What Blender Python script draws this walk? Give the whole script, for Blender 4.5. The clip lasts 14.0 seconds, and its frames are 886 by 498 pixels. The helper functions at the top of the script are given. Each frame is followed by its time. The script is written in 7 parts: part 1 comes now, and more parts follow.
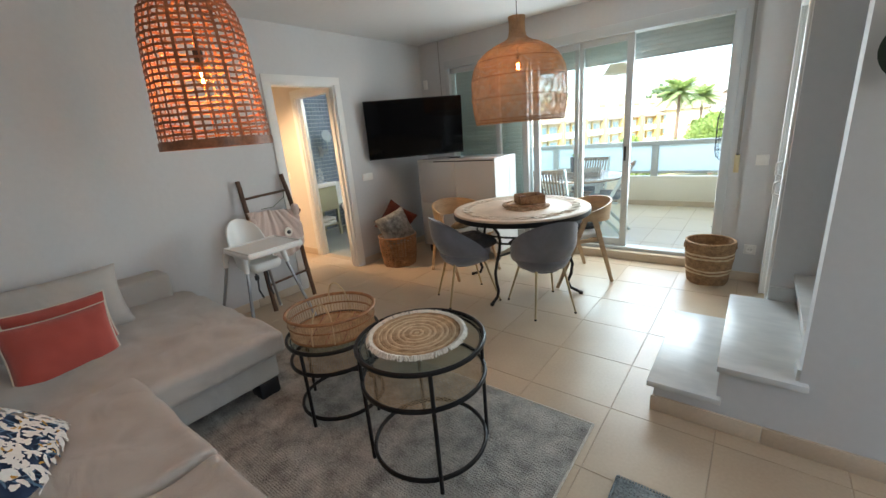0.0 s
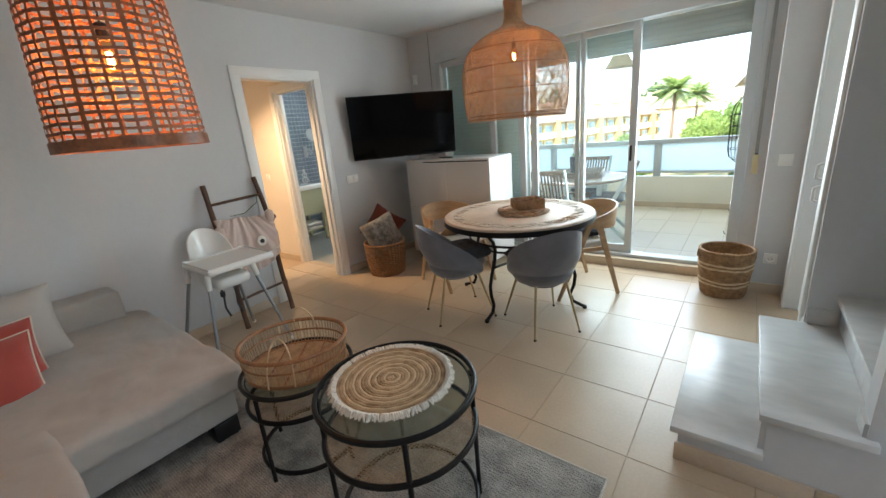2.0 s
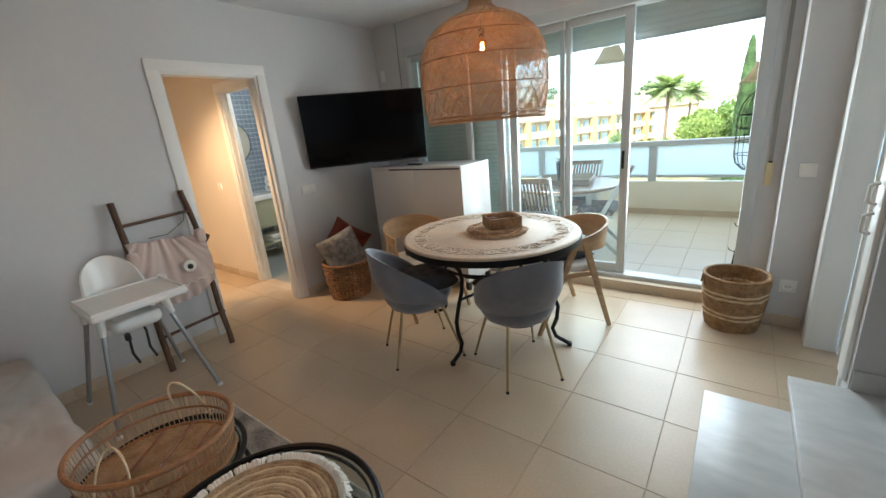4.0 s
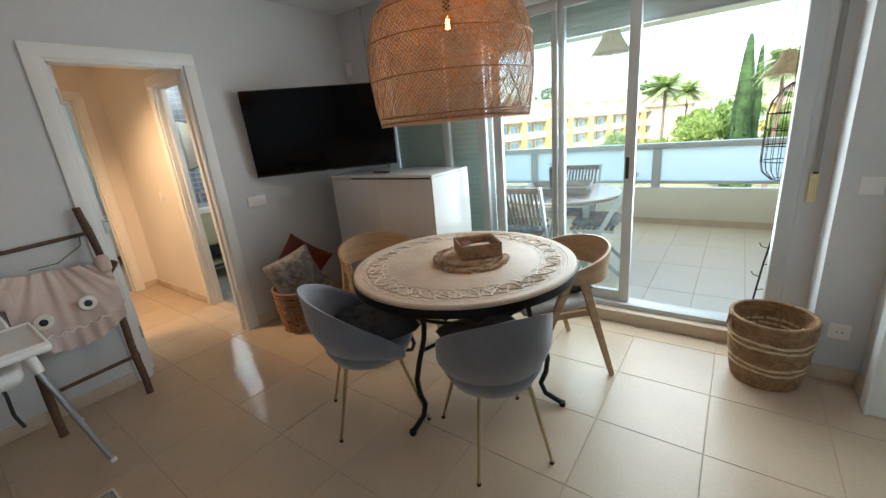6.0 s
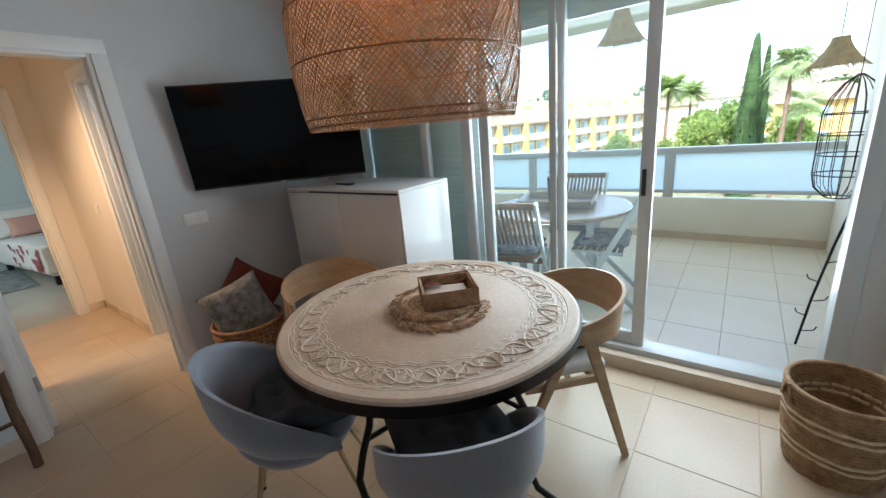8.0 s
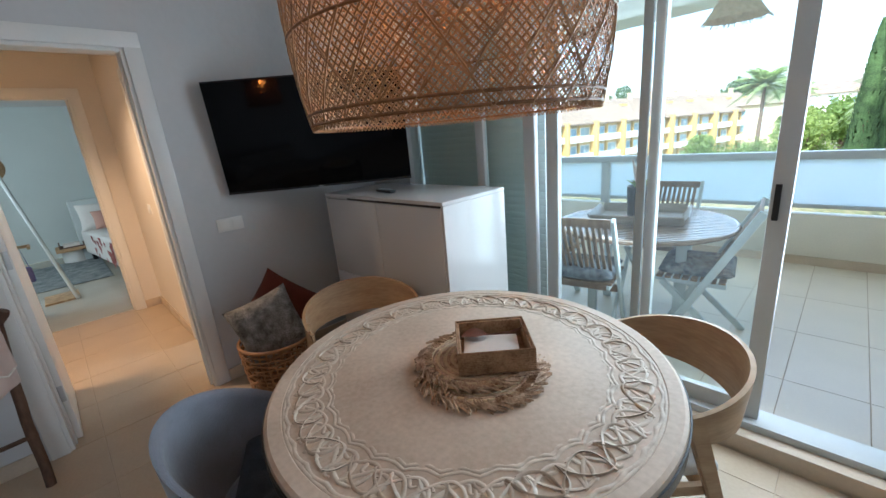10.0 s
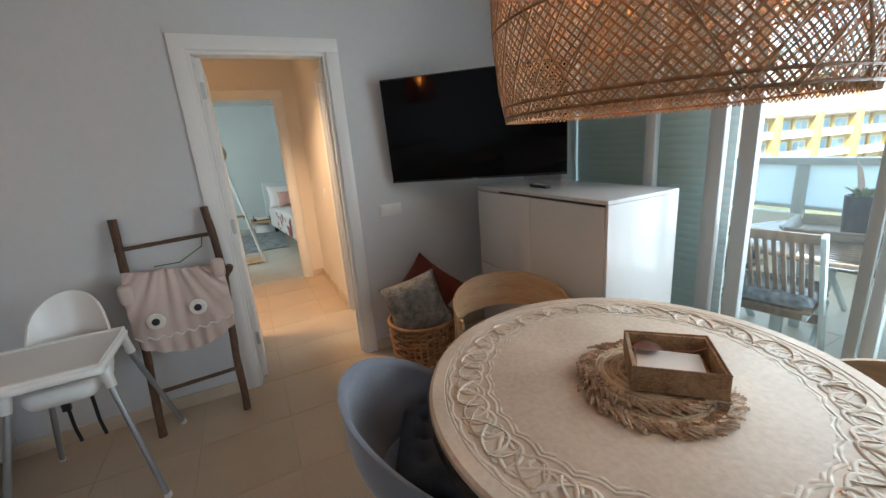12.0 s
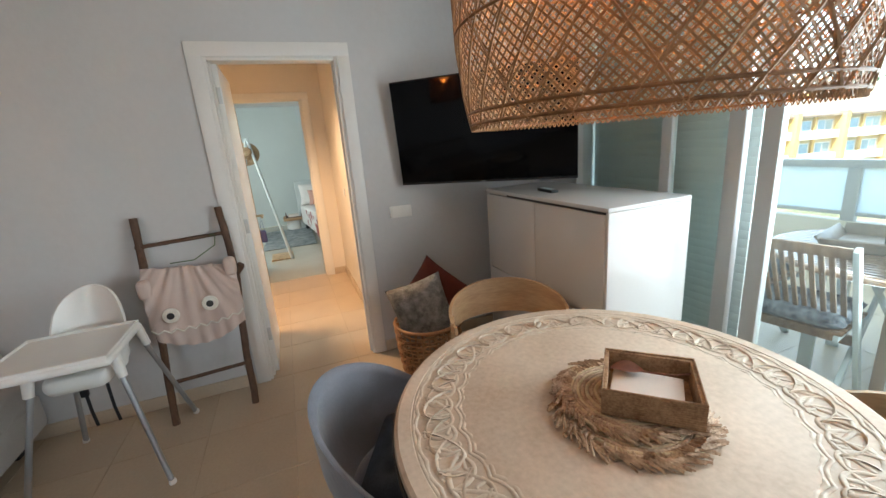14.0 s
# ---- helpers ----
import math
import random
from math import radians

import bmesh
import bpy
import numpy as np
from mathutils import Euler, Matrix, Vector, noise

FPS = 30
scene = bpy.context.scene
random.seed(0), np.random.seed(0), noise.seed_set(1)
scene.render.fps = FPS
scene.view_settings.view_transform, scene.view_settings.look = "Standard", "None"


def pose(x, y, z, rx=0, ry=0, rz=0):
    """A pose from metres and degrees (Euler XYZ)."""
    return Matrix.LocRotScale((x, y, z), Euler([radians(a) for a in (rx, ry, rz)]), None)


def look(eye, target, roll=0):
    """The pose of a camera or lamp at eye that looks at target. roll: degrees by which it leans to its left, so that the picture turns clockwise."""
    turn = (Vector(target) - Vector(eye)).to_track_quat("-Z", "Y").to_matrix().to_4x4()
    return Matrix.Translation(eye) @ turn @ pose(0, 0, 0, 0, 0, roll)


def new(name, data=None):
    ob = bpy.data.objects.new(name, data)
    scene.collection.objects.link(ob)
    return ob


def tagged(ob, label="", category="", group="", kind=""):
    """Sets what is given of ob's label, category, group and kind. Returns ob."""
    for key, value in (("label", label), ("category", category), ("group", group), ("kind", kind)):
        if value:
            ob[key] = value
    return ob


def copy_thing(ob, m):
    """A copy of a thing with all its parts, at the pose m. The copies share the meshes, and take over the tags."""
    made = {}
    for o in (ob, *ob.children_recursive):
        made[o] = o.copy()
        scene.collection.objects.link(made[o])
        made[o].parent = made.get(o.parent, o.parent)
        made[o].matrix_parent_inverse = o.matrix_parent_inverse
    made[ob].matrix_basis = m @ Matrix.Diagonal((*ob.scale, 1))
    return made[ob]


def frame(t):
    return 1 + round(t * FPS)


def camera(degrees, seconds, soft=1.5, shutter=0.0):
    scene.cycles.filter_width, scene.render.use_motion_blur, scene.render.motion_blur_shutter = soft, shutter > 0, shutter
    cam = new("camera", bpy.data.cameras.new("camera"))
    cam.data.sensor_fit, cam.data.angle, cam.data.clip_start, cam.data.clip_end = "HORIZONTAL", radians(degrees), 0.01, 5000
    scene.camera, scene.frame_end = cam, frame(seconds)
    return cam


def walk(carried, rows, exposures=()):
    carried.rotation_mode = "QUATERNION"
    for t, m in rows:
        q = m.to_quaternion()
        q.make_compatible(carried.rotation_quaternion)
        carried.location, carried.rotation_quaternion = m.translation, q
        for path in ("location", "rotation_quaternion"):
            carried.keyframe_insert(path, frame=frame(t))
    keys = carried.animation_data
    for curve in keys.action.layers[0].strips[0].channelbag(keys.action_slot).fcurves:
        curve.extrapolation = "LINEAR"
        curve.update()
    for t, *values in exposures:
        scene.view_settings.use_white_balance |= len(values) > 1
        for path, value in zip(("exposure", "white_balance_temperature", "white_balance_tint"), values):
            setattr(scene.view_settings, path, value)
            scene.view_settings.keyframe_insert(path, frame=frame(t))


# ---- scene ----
cam = camera(96.2, 14.0)
METRES, EYE, TILT, LEAN, TURN = 2.97, 1.466, 0.0, 0.0, 38.8
ROWS = [
    (0.0, 0.0, 0.0, 0.0, -1.43, -16.6, 4.82),
    (0.5, -0.0062, 0.0313, 0.0005, -1.6, -16.68, 4.84),
    (1.0, -0.0063, 0.056, 0.0016, -1.72, -16.72, 4.89),
    (1.5, 0.0038, 0.0858, -0.0007, -1.88, -16.77, 4.93),
    (2.0, 0.0217, 0.1177, -0.0045, -2.04, -16.8, 4.95),
    (2.5, 0.0529, 0.162, -0.0036, -2.23, -16.86, 4.98),
    (3.0, 0.0783, 0.2029, -0.0, -2.43, -16.9, 5.05),
    (5.5, 0.1653, 0.4441, -0.002, -3.13, -17.08, 5.14),
    (6.0, 0.191, 0.4917, -0.0028, -3.22, -17.05, 5.13),
    (6.5, 0.2157, 0.5425, 0.0009, -3.33, -16.98, 5.12),
    (7.0, 0.2328, 0.5836, 0.0001, -3.34, -16.95, 5.1),
    (9.5, 0.2836, 0.8074, -0.0067, 2.04, -16.47, 4.93),
    (10.0, 0.2796, 0.8232, -0.0054, 5.98, -16.16, 4.97),
    (10.5, 0.263, 0.826, -0.0044, 11.25, -15.86, 4.84),
    (11.0, 0.2467, 0.8197, -0.0038, 15.89, -15.66, 4.66),
    (11.5, 0.2363, 0.8138, -0.0046, 20.15, -15.44, 4.54),
    (12.0, 0.2325, 0.8134, -0.0053, 24.49, -15.19, 4.44),
    (12.5, 0.2348, 0.8179, -0.004, 27.42, -15.1, 4.43),
    (13.0, 0.244, 0.8279, -0.0028, 29.47, -15.01, 4.44),
    (13.5, 0.2585, 0.8388, -0.0013, 30.14, -15.08, 4.47),
    (14.0, 0.2829, 0.8499, -0.0013, 29.69, -15.05, 4.5),
]
EXPOSURES = [
    (0.0, 2.76, 6200, 4), (3.0, 2.66, 6200, 4), (5.5, 2.45, 6200, 4), (7.0, 2.34, 6080, 5),
    (9.5, 2.18, 5650, 6), (11.0, 2.15, 5700, 6), (12.0, 2.4, 6000, 6), (13.0, 2.58, 6250, 6), (14.0, 2.68, 6300, 6)]
walk(cam, [(t, pose(0, 0, EYE, TILT, LEAN, TURN) @ pose(METRES * x, METRES * y, METRES * z, 90 + pitch, roll, yaw)) for t, x, y, z, yaw, pitch, roll in ROWS], EXPOSURES)

SKY, SUN, WINDOW, BACK, TERRACE = 0.145, 2.0, 10.6, 4.4, 9.5
LAMP1, LAMP2 = 1.0, 0.4

# ---- light ----
world = bpy.data.worlds.new("world")
scene.world = world
world.use_nodes = True
_nt = world.node_tree
_sky = _nt.nodes.new("ShaderNodeTexSky")
_sky.sky_type = "NISHITA"
_sky.sun_disc = False
_sky.sun_elevation = radians(52)
_sky.sun_rotation = radians(200)
_sky.air_density = 1.0
_sky.dust_density = 2.5
_nt.links.new(_sky.outputs[0], _nt.nodes["Background"].inputs[0])
_nt.nodes["Background"].inputs[1].default_value = SKY


def area_lamp(name, m, w, h, power, color):
    l = bpy.data.lights.new(name, "AREA")
    l.shape, l.size, l.size_y, l.energy, l.color = "RECTANGLE", w, h, power, color
    ob = new(name, l)
    ob.matrix_world = m
    return ob


def point_lamp(name, loc, power, color, r=0.02):
    l = bpy.data.lights.new(name, "POINT")
    l.energy, l.color, l.shadow_soft_size = power, color, r
    ob = new(name, l)
    ob.location = loc
    return ob


_s = bpy.data.lights.new("sun", "SUN")
_s.energy, _s.angle, _s.color = SUN, radians(0.53), (1.0, 0.95, 0.86)
_sun = new("sun", _s)
_sun.matrix_world = look((3.5, -9.5, 13), (0, 0, 0))

area_lamp("window_daylight", look((-1.15, 4.62, 1.3), (-2.3, 0.0, 0.7)), 1.75, 1.5, WINDOW, (0.86, 0.94, 1.0))
# Added fill lamp on the unseen east side; brightens the sofa corner.
area_lamp("side_fill_light", look((3.14, 1.0, 1.5), (-2.0, 0.6, 0.9)), 1.4, 1.3, BACK, (0.95, 0.96, 1.0))
# Added fill lamp inside the closed bedroom; no window is built there.
area_lamp("bedroom_fill_light", look((-7.4, 0.7, 1.6), (-8.2, 3.0, 0.9)), 1.4, 1.2, 7.5, (0.90, 0.97, 0.96))
area_lamp("terrace_sky", look((-2.35, 7.35, 1.75), (-2.0, 3.0, 0.3)), 4.8, 1.3, TERRACE, (0.84, 0.93, 1.0))
# Invented fill lamp, hung in the bathroom to lift its tiles out of black.
area_lamp("bathroom_fill_light", look((-4.0, 4.6, 2.2), (-5.4, 4.0, 0.8)), 0.8, 0.6, 24, (0.88, 0.95, 1.0))
_h = bpy.data.lights.new("hall_downlight", "SPOT")
_h.energy, _h.color, _h.spot_size, _h.spot_blend, _h.shadow_soft_size = 31, (1.0, 0.62, 0.34), radians(130), 0.7, 0.04
_hall = new("hall_downlight", _h)
_hall.location = (-4.42, 2.12, 2.38)

# ---- materials ----


def mat(name, color, rough=0.6, metal=0.0, vary=0.08, scale=6.0, fine=80.0, bump=0.0, bscale=60.0, spec=0.5, c2=None, rand=0.0, coat=0.0, sheen=0.0, stretch=None, trans=0.0):
    m = bpy.data.materials.new(name)
    m.use_nodes = True
    nt = m.node_tree
    N, L = nt.nodes, nt.links
    b = N["Principled BSDF"]
    b.inputs["Roughness"].default_value = rough
    b.inputs["Metallic"].default_value = metal
    b.inputs["Specular IOR Level"].default_value = spec
    b.inputs["Coat Weight"].default_value = coat
    b.inputs["Sheen Weight"].default_value = sheen
    b.inputs["Transmission Weight"].default_value = trans
    tc = N.new("ShaderNodeTexCoord")
    mp = N.new("ShaderNodeMapping")
    L.new(tc.outputs["Object"], mp.inputs[0])
    if stretch:
        mp.inputs["Scale"].default_value = stretch
    n1 = N.new("ShaderNodeTexNoise")
    n1.inputs["Scale"].default_value = scale
    n1.inputs["Detail"].default_value = 5
    n2 = N.new("ShaderNodeTexNoise")
    n2.inputs["Scale"].default_value = fine
    n2.inputs["Detail"].default_value = 4
    L.new(mp.outputs[0], n1.inputs[0])
    L.new(mp.outputs[0], n2.inputs[0])
    add = N.new("ShaderNodeMath")
    add.operation = "MULTIPLY_ADD"
    add.inputs[1].default_value = 0.4
    L.new(n2.outputs[0], add.inputs[0])
    half = N.new("ShaderNodeMath")
    half.operation = "MULTIPLY"
    half.inputs[1].default_value = 0.6
    L.new(n1.outputs[0], half.inputs[0])
    L.new(half.outputs[0], add.inputs[2])
    ramp = N.new("ShaderNodeMapRange")
    ramp.inputs[1].default_value, ramp.inputs[2].default_value = 0.36, 0.64
    L.new(add.outputs[0], ramp.inputs[0])
    mix = N.new("ShaderNodeMix")
    mix.data_type = "RGBA"
    lo = tuple(c * (1 - vary) for c in color)
    hi = c2 if c2 else tuple(min(1, c * (1 + vary)) for c in color)
    mix.inputs[6].default_value = (*lo, 1)
    mix.inputs[7].default_value = (*hi, 1)
    L.new(ramp.outputs[0], mix.inputs[0])
    out = mix.outputs[2]
    if rand:
        oi = N.new("ShaderNodeObjectInfo")
        mr = N.new("ShaderNodeMapRange")
        mr.inputs[3].default_value, mr.inputs[4].default_value = 1 - rand, 1 + rand
        L.new(oi.outputs["Random"], mr.inputs[0])
        hs = N.new("ShaderNodeHueSaturation")
        L.new(mr.outputs[0], hs.inputs["Value"])
        L.new(out, hs.inputs["Color"])
        out = hs.outputs[0]
    L.new(out, b.inputs["Base Color"])
    if rough > 0.12:
        rr = N.new("ShaderNodeMapRange")
        rr.inputs[3].default_value, rr.inputs[4].default_value = rough * 0.88, min(1, rough * 1.12)
        L.new(n1.outputs[0], rr.inputs[0])
        L.new(rr.outputs[0], b.inputs["Roughness"])
    if bump:
        nb = N.new("ShaderNodeTexNoise")
        nb.inputs["Scale"].default_value = bscale
        nb.inputs["Detail"].default_value = 4
        L.new(mp.outputs[0], nb.inputs[0])
        bp = N.new("ShaderNodeBump")
        bp.inputs["Strength"].default_value = bump
        bp.inputs["Distance"].default_value = 0.01
        L.new(nb.outputs[0], bp.inputs["Height"])
        L.new(bp.outputs[0], b.inputs["Normal"])
    return m


def weave_mat(name, c1, c2, scale, bump=0.6, rough=0.8):
    """Woven cloth or straw: two crossed waves in relief."""
    m = mat(name, c1, rough, vary=0.2, scale=9, fine=130, c2=c2)
    N, L = m.node_tree.nodes, m.node_tree.links
    tc = N.new("ShaderNodeTexCoord")
    hs = []
    for axis in ("X", "Y"):
        w = N.new("ShaderNodeTexWave")
        w.bands_direction = axis
        w.inputs["Scale"].default_value = scale
        w.inputs["Distortion"].default_value = 1.5
        w.inputs["Detail"].default_value = 2
        L.new(tc.outputs["Object"], w.inputs[0])
        hs.append(w)
    mx = N.new("ShaderNodeMath")
    mx.operation = "MAXIMUM"
    L.new(hs[0].outputs["Fac"], mx.inputs[0])
    L.new(hs[1].outputs["Fac"], mx.inputs[1])
    bp = N.new("ShaderNodeBump")
    bp.inputs["Strength"].default_value = bump
    bp.inputs["Distance"].default_value = 0.004
    L.new(mx.outputs[0], bp.inputs["Height"])
    L.new(bp.outputs[0], N["Principled BSDF"].inputs["Normal"])
    return m


def emit_mat(name, color, strength):
    m = bpy.data.materials.new(name)
    m.use_nodes = True
    b = m.node_tree.nodes["Principled BSDF"]
    b.inputs["Base Color"].default_value = (*color, 1)
    b.inputs["Emission Color"].default_value = (*color, 1)
    b.inputs["Emission Strength"].default_value = strength
    return m


def glass_mat(name, color=(0.93, 0.97, 0.96), rough=0.0, veil=0.0):
    """Thin clear pane: mostly see-through, with a mirror gloss that grows at a grazing angle."""
    m = bpy.data.materials.new(name)
    m.use_nodes = True
    N, L = m.node_tree.nodes, m.node_tree.links
    N.remove(N["Principled BSDF"])
    t = N.new("ShaderNodeBsdfTransparent")
    t.inputs[0].default_value = (*color, 1)
    g = N.new("ShaderNodeBsdfGlossy")
    g.inputs["Roughness"].default_value = rough
    lw = N.new("ShaderNodeLayerWeight")
    lw.inputs["Blend"].default_value = 0.5
    pw = N.new("ShaderNodeMath")
    pw.operation = "POWER"
    pw.inputs[1].default_value = 5.0
    L.new(lw.outputs["Facing"], pw.inputs[0])
    fr = N.new("ShaderNodeMath")
    fr.operation = "MULTIPLY_ADD"
    fr.inputs[1].default_value, fr.inputs[2].default_value = 0.85, 0.03
    L.new(pw.outputs[0], fr.inputs[0])
    mx = N.new("ShaderNodeMixShader")
    L.new(fr.outputs[0], mx.inputs[0])
    L.new(t.outputs[0], mx.inputs[1])
    L.new(g.outputs[0], mx.inputs[2])
    out = mx
    # Pale translucent share in the pane imitates haze over the view.
    if veil:
        tl = N.new("ShaderNodeBsdfTranslucent")
        tl.inputs[0].default_value = (0.93, 0.97, 1.0, 1)
        out = N.new("ShaderNodeMixShader")
        out.inputs[0].default_value = veil
        L.new(mx.outputs[0], out.inputs[1])
        L.new(tl.outputs[0], out.inputs[2])
    L.new(out.outputs[0], N["Material Output"].inputs[0])
    return m


def frosted_mat(name):
    """Milky acrylic that lets the daylight behind it through."""
    m = mat(name, (0.86, 0.93, 0.95), 0.5, vary=0.02, scale=1.2)
    N, L = m.node_tree.nodes, m.node_tree.links
    t = N.new("ShaderNodeBsdfTranslucent")
    t.inputs[0].default_value = (0.92, 0.97, 1.0, 1)
    p = N.new("ShaderNodeBsdfTransparent")
    p.inputs[0].default_value = (0.9, 0.97, 1.0, 1)
    a, b = N.new("ShaderNodeMixShader"), N.new("ShaderNodeMixShader")
    a.inputs[0].default_value, b.inputs[0].default_value = 0.62, 0.22
    L.new(N["Principled BSDF"].outputs[0], a.inputs[1])
    L.new(t.outputs[0], a.inputs[2])
    L.new(a.outputs[0], b.inputs[1])
    L.new(p.outputs[0], b.inputs[2])
    L.new(b.outputs[0], N["Material Output"].inputs[0])
    return m


M = {}
M["wall"] = mat("wall_paint", (0.605, 0.605, 0.605), 0.75, vary=0.025, scale=1.6, fine=30, bump=0.12, bscale=22)
M["wall_white"] = mat("white_plaster", (0.78, 0.77, 0.75), 0.8, vary=0.03, scale=1.5, fine=30, bump=0.12, bscale=25)
M["ceiling"] = mat("ceiling_paint", (0.74, 0.74, 0.735), 0.85, vary=0.02, scale=1.2, fine=20, bump=0.08, bscale=20)
M["hall_wall"] = mat("hall_paint", (0.74, 0.68, 0.60), 0.7, vary=0.03, scale=2, bump=0.1, bscale=25)
M["bed_wall"] = mat("bedroom_paint", (0.66, 0.72, 0.71), 0.8, vary=0.03, scale=2, bump=0.1, bscale=25)
M["casing"] = mat("white_lacquered_wood", (0.80, 0.79, 0.76), 0.35, vary=0.02, scale=3, bump=0.03, bscale=12)
M["tile"] = mat("cream_floor_tile", (0.50, 0.385, 0.27), 0.31, vary=0.05, scale=3.0, fine=70, c2=(0.54, 0.425, 0.30), rand=0.03, spec=0.5, bump=0.004, bscale=7)
M["grout"] = mat("tile_grout", (0.47, 0.37, 0.265), 0.9, vary=0.12, fine=120)
M["skirt"] = mat("beige_skirting_tile", (0.58, 0.47, 0.35), 0.3, vary=0.06, scale=5, rand=0.03)
M["tertile"] = mat("terrace_tile", (0.68, 0.60, 0.48), 0.31, vary=0.03, scale=4, rand=0.025)
M["marble"] = mat("grey_white_marble", (0.58, 0.585, 0.575), 0.30, vary=0.10, scale=4, fine=14, c2=(0.68, 0.68, 0.66), spec=0.5, stretch=(0.6, 1.6, 1))
M["alu"] = mat("white_aluminium", (0.53, 0.55, 0.55), 0.35, vary=0.02)
M["alu_grey"] = mat("grey_aluminium", (0.42, 0.46, 0.46), 0.4, vary=0.04)
M["shutter"] = mat("roller_shutter_slats", (0.50, 0.57, 0.55), 0.5, vary=0.04, scale=3)
M["glass"] = glass_mat("window_glass", veil=0.010)
M["table_glass"] = glass_mat("tabletop_glass", (0.80, 0.86, 0.85))
M["frosted"] = frosted_mat("frosted_balcony_panel")
M["tv_screen"] = mat("black_screen", (0.0015, 0.0015, 0.002), 0.06, vary=0.0, spec=0.20)
M["black_plastic"] = mat("black_plastic", (0.012, 0.012, 0.014), 0.4, vary=0.1)
M["gloss_white"] = mat("high_gloss_white", (0.61, 0.60, 0.59), 0.16, vary=0.012, scale=1, spec=0.4)
M["steel"] = mat("brushed_steel", (0.55, 0.55, 0.54), 0.3, 1.0, vary=0.05)
M["black_iron"] = mat("black_iron", (0.018, 0.017, 0.017), 0.42, 0.6, vary=0.25, fine=150, bump=0.15, bscale=120)
M["brass"] = mat("satin_brass", (0.50, 0.40, 0.24), 0.32, 1.0, vary=0.08)
M["grey_velvet"] = mat("grey_velvet", (0.150, 0.155, 0.182), 0.85, vary=0.14, scale=9, fine=260, bump=0.25, bscale=320, sheen=0.6, c2=(0.185, 0.192, 0.228))
M["oak"] = mat("light_oak", (0.44, 0.28, 0.15), 0.45, vary=0.12, scale=3, fine=22, c2=(0.56, 0.38, 0.22), stretch=(1, 1, 6), bump=0.05, bscale=30)
M["sofa"] = mat("grey_beige_sofa_cloth", (0.46, 0.432, 0.395), 0.95, vary=0.07, scale=4, fine=350, bump=0.35, bscale=420, sheen=0.2)
_m = M["sofa"].node_tree
_f = _m.nodes.new("ShaderNodeTexNoise")
_f.inputs["Scale"].default_value, _f.inputs["Detail"].default_value, _f.inputs["Distortion"].default_value = 3.2, 3.0, 2.2
_t = _m.nodes.new("ShaderNodeTexCoord")
_b = _m.nodes.new("ShaderNodeBump")
_b.inputs["Strength"].default_value, _b.inputs["Distance"].default_value = 0.22, 0.05
_m.links.new(_t.outputs["Object"], _f.inputs[0])
_m.links.new(_f.outputs[0], _b.inputs["Height"])
_m.links.new(_m.nodes["Bump"].outputs[0], _b.inputs["Normal"])
_m.links.new(_b.outputs[0], _m.nodes["Principled BSDF"].inputs["Normal"])
M["coral"] = mat("coral_cloth", (0.42, 0.075, 0.055), 0.9, vary=0.10, scale=8, fine=300, bump=0.4, bscale=380, sheen=0.2)
M["piping"] = mat("cream_piping", (0.70, 0.63, 0.52), 0.85, vary=0.08)
M["rug"] = weave_mat("grey_woven_rug", (0.29, 0.275, 0.25), (0.60, 0.57, 0.52), 30, 1.0, 0.95)
M["rug_blue"] = weave_mat("blue_grey_rug", (0.17, 0.20, 0.22), (0.36, 0.39, 0.39), 22, 1.0, 0.95)
M["rattan"] = mat("brown_rattan", (0.27, 0.125, 0.05), 0.5, vary=0.25, scale=14, fine=90, c2=(0.40, 0.20, 0.085))
M["rattan_band"] = mat("stained_bamboo_band", (0.20, 0.065, 0.022), 0.45, vary=0.3, scale=18, fine=90, c2=(0.34, 0.125, 0.05))
M["cane"] = mat("pale_cane", (0.42, 0.29, 0.165), 0.5, vary=0.2, scale=20, fine=110, c2=(0.58, 0.43, 0.27))
M["weave_lamp"] = mat("honey_cane_weave", (0.40, 0.215, 0.10), 0.5, vary=0.2, scale=12, fine=110, c2=(0.56, 0.34, 0.17))
M["jute"] = mat("jute_fibre", (0.36, 0.24, 0.13), 0.9, vary=0.3, scale=25, fine=200, c2=(0.56, 0.41, 0.25), bump=0.5, bscale=200)
M["fringe"] = mat("white_cotton_fringe", (0.78, 0.74, 0.66), 0.95, vary=0.12, scale=40, fine=300)
M["pale_straw"] = mat("pale_straw", (0.60, 0.47, 0.30), 0.85, vary=0.2, scale=30, fine=200)
M["seagrass"] = mat("seagrass", (0.28, 0.145, 0.07), 0.8, vary=0.3, scale=22, fine=150, c2=(0.47, 0.30, 0.17))
M["mat_straw"] = mat("bleached_straw", (0.34, 0.19, 0.10), 0.75, vary=0.3, scale=30, fine=150, c2=(0.72, 0.54, 0.38))
M["bark_wood"] = mat("dark_stick_wood", (0.085, 0.042, 0.024), 0.7, vary=0.35, scale=9, fine=70, bump=0.5, bscale=70, stretch=(1, 1, 0.25), c2=(0.15, 0.08, 0.045))
M["white_plastic"] = mat("white_plastic", (0.80, 0.78, 0.74), 0.3, vary=0.015)
M["grey_tube"] = mat("silver_grey_tube", (0.36, 0.37, 0.38), 0.35, 0.6, vary=0.05)
M["pink_cloth"] = mat("pale_pink_cloth", (0.63, 0.50, 0.44), 0.95, vary=0.06, scale=7, fine=260, bump=0.4, bscale=300, sheen=0.2)
M["white_cloth"] = mat("off_white_cloth", (0.74, 0.72, 0.69), 0.95, vary=0.05, scale=7, fine=260, bump=0.3, bscale=300)
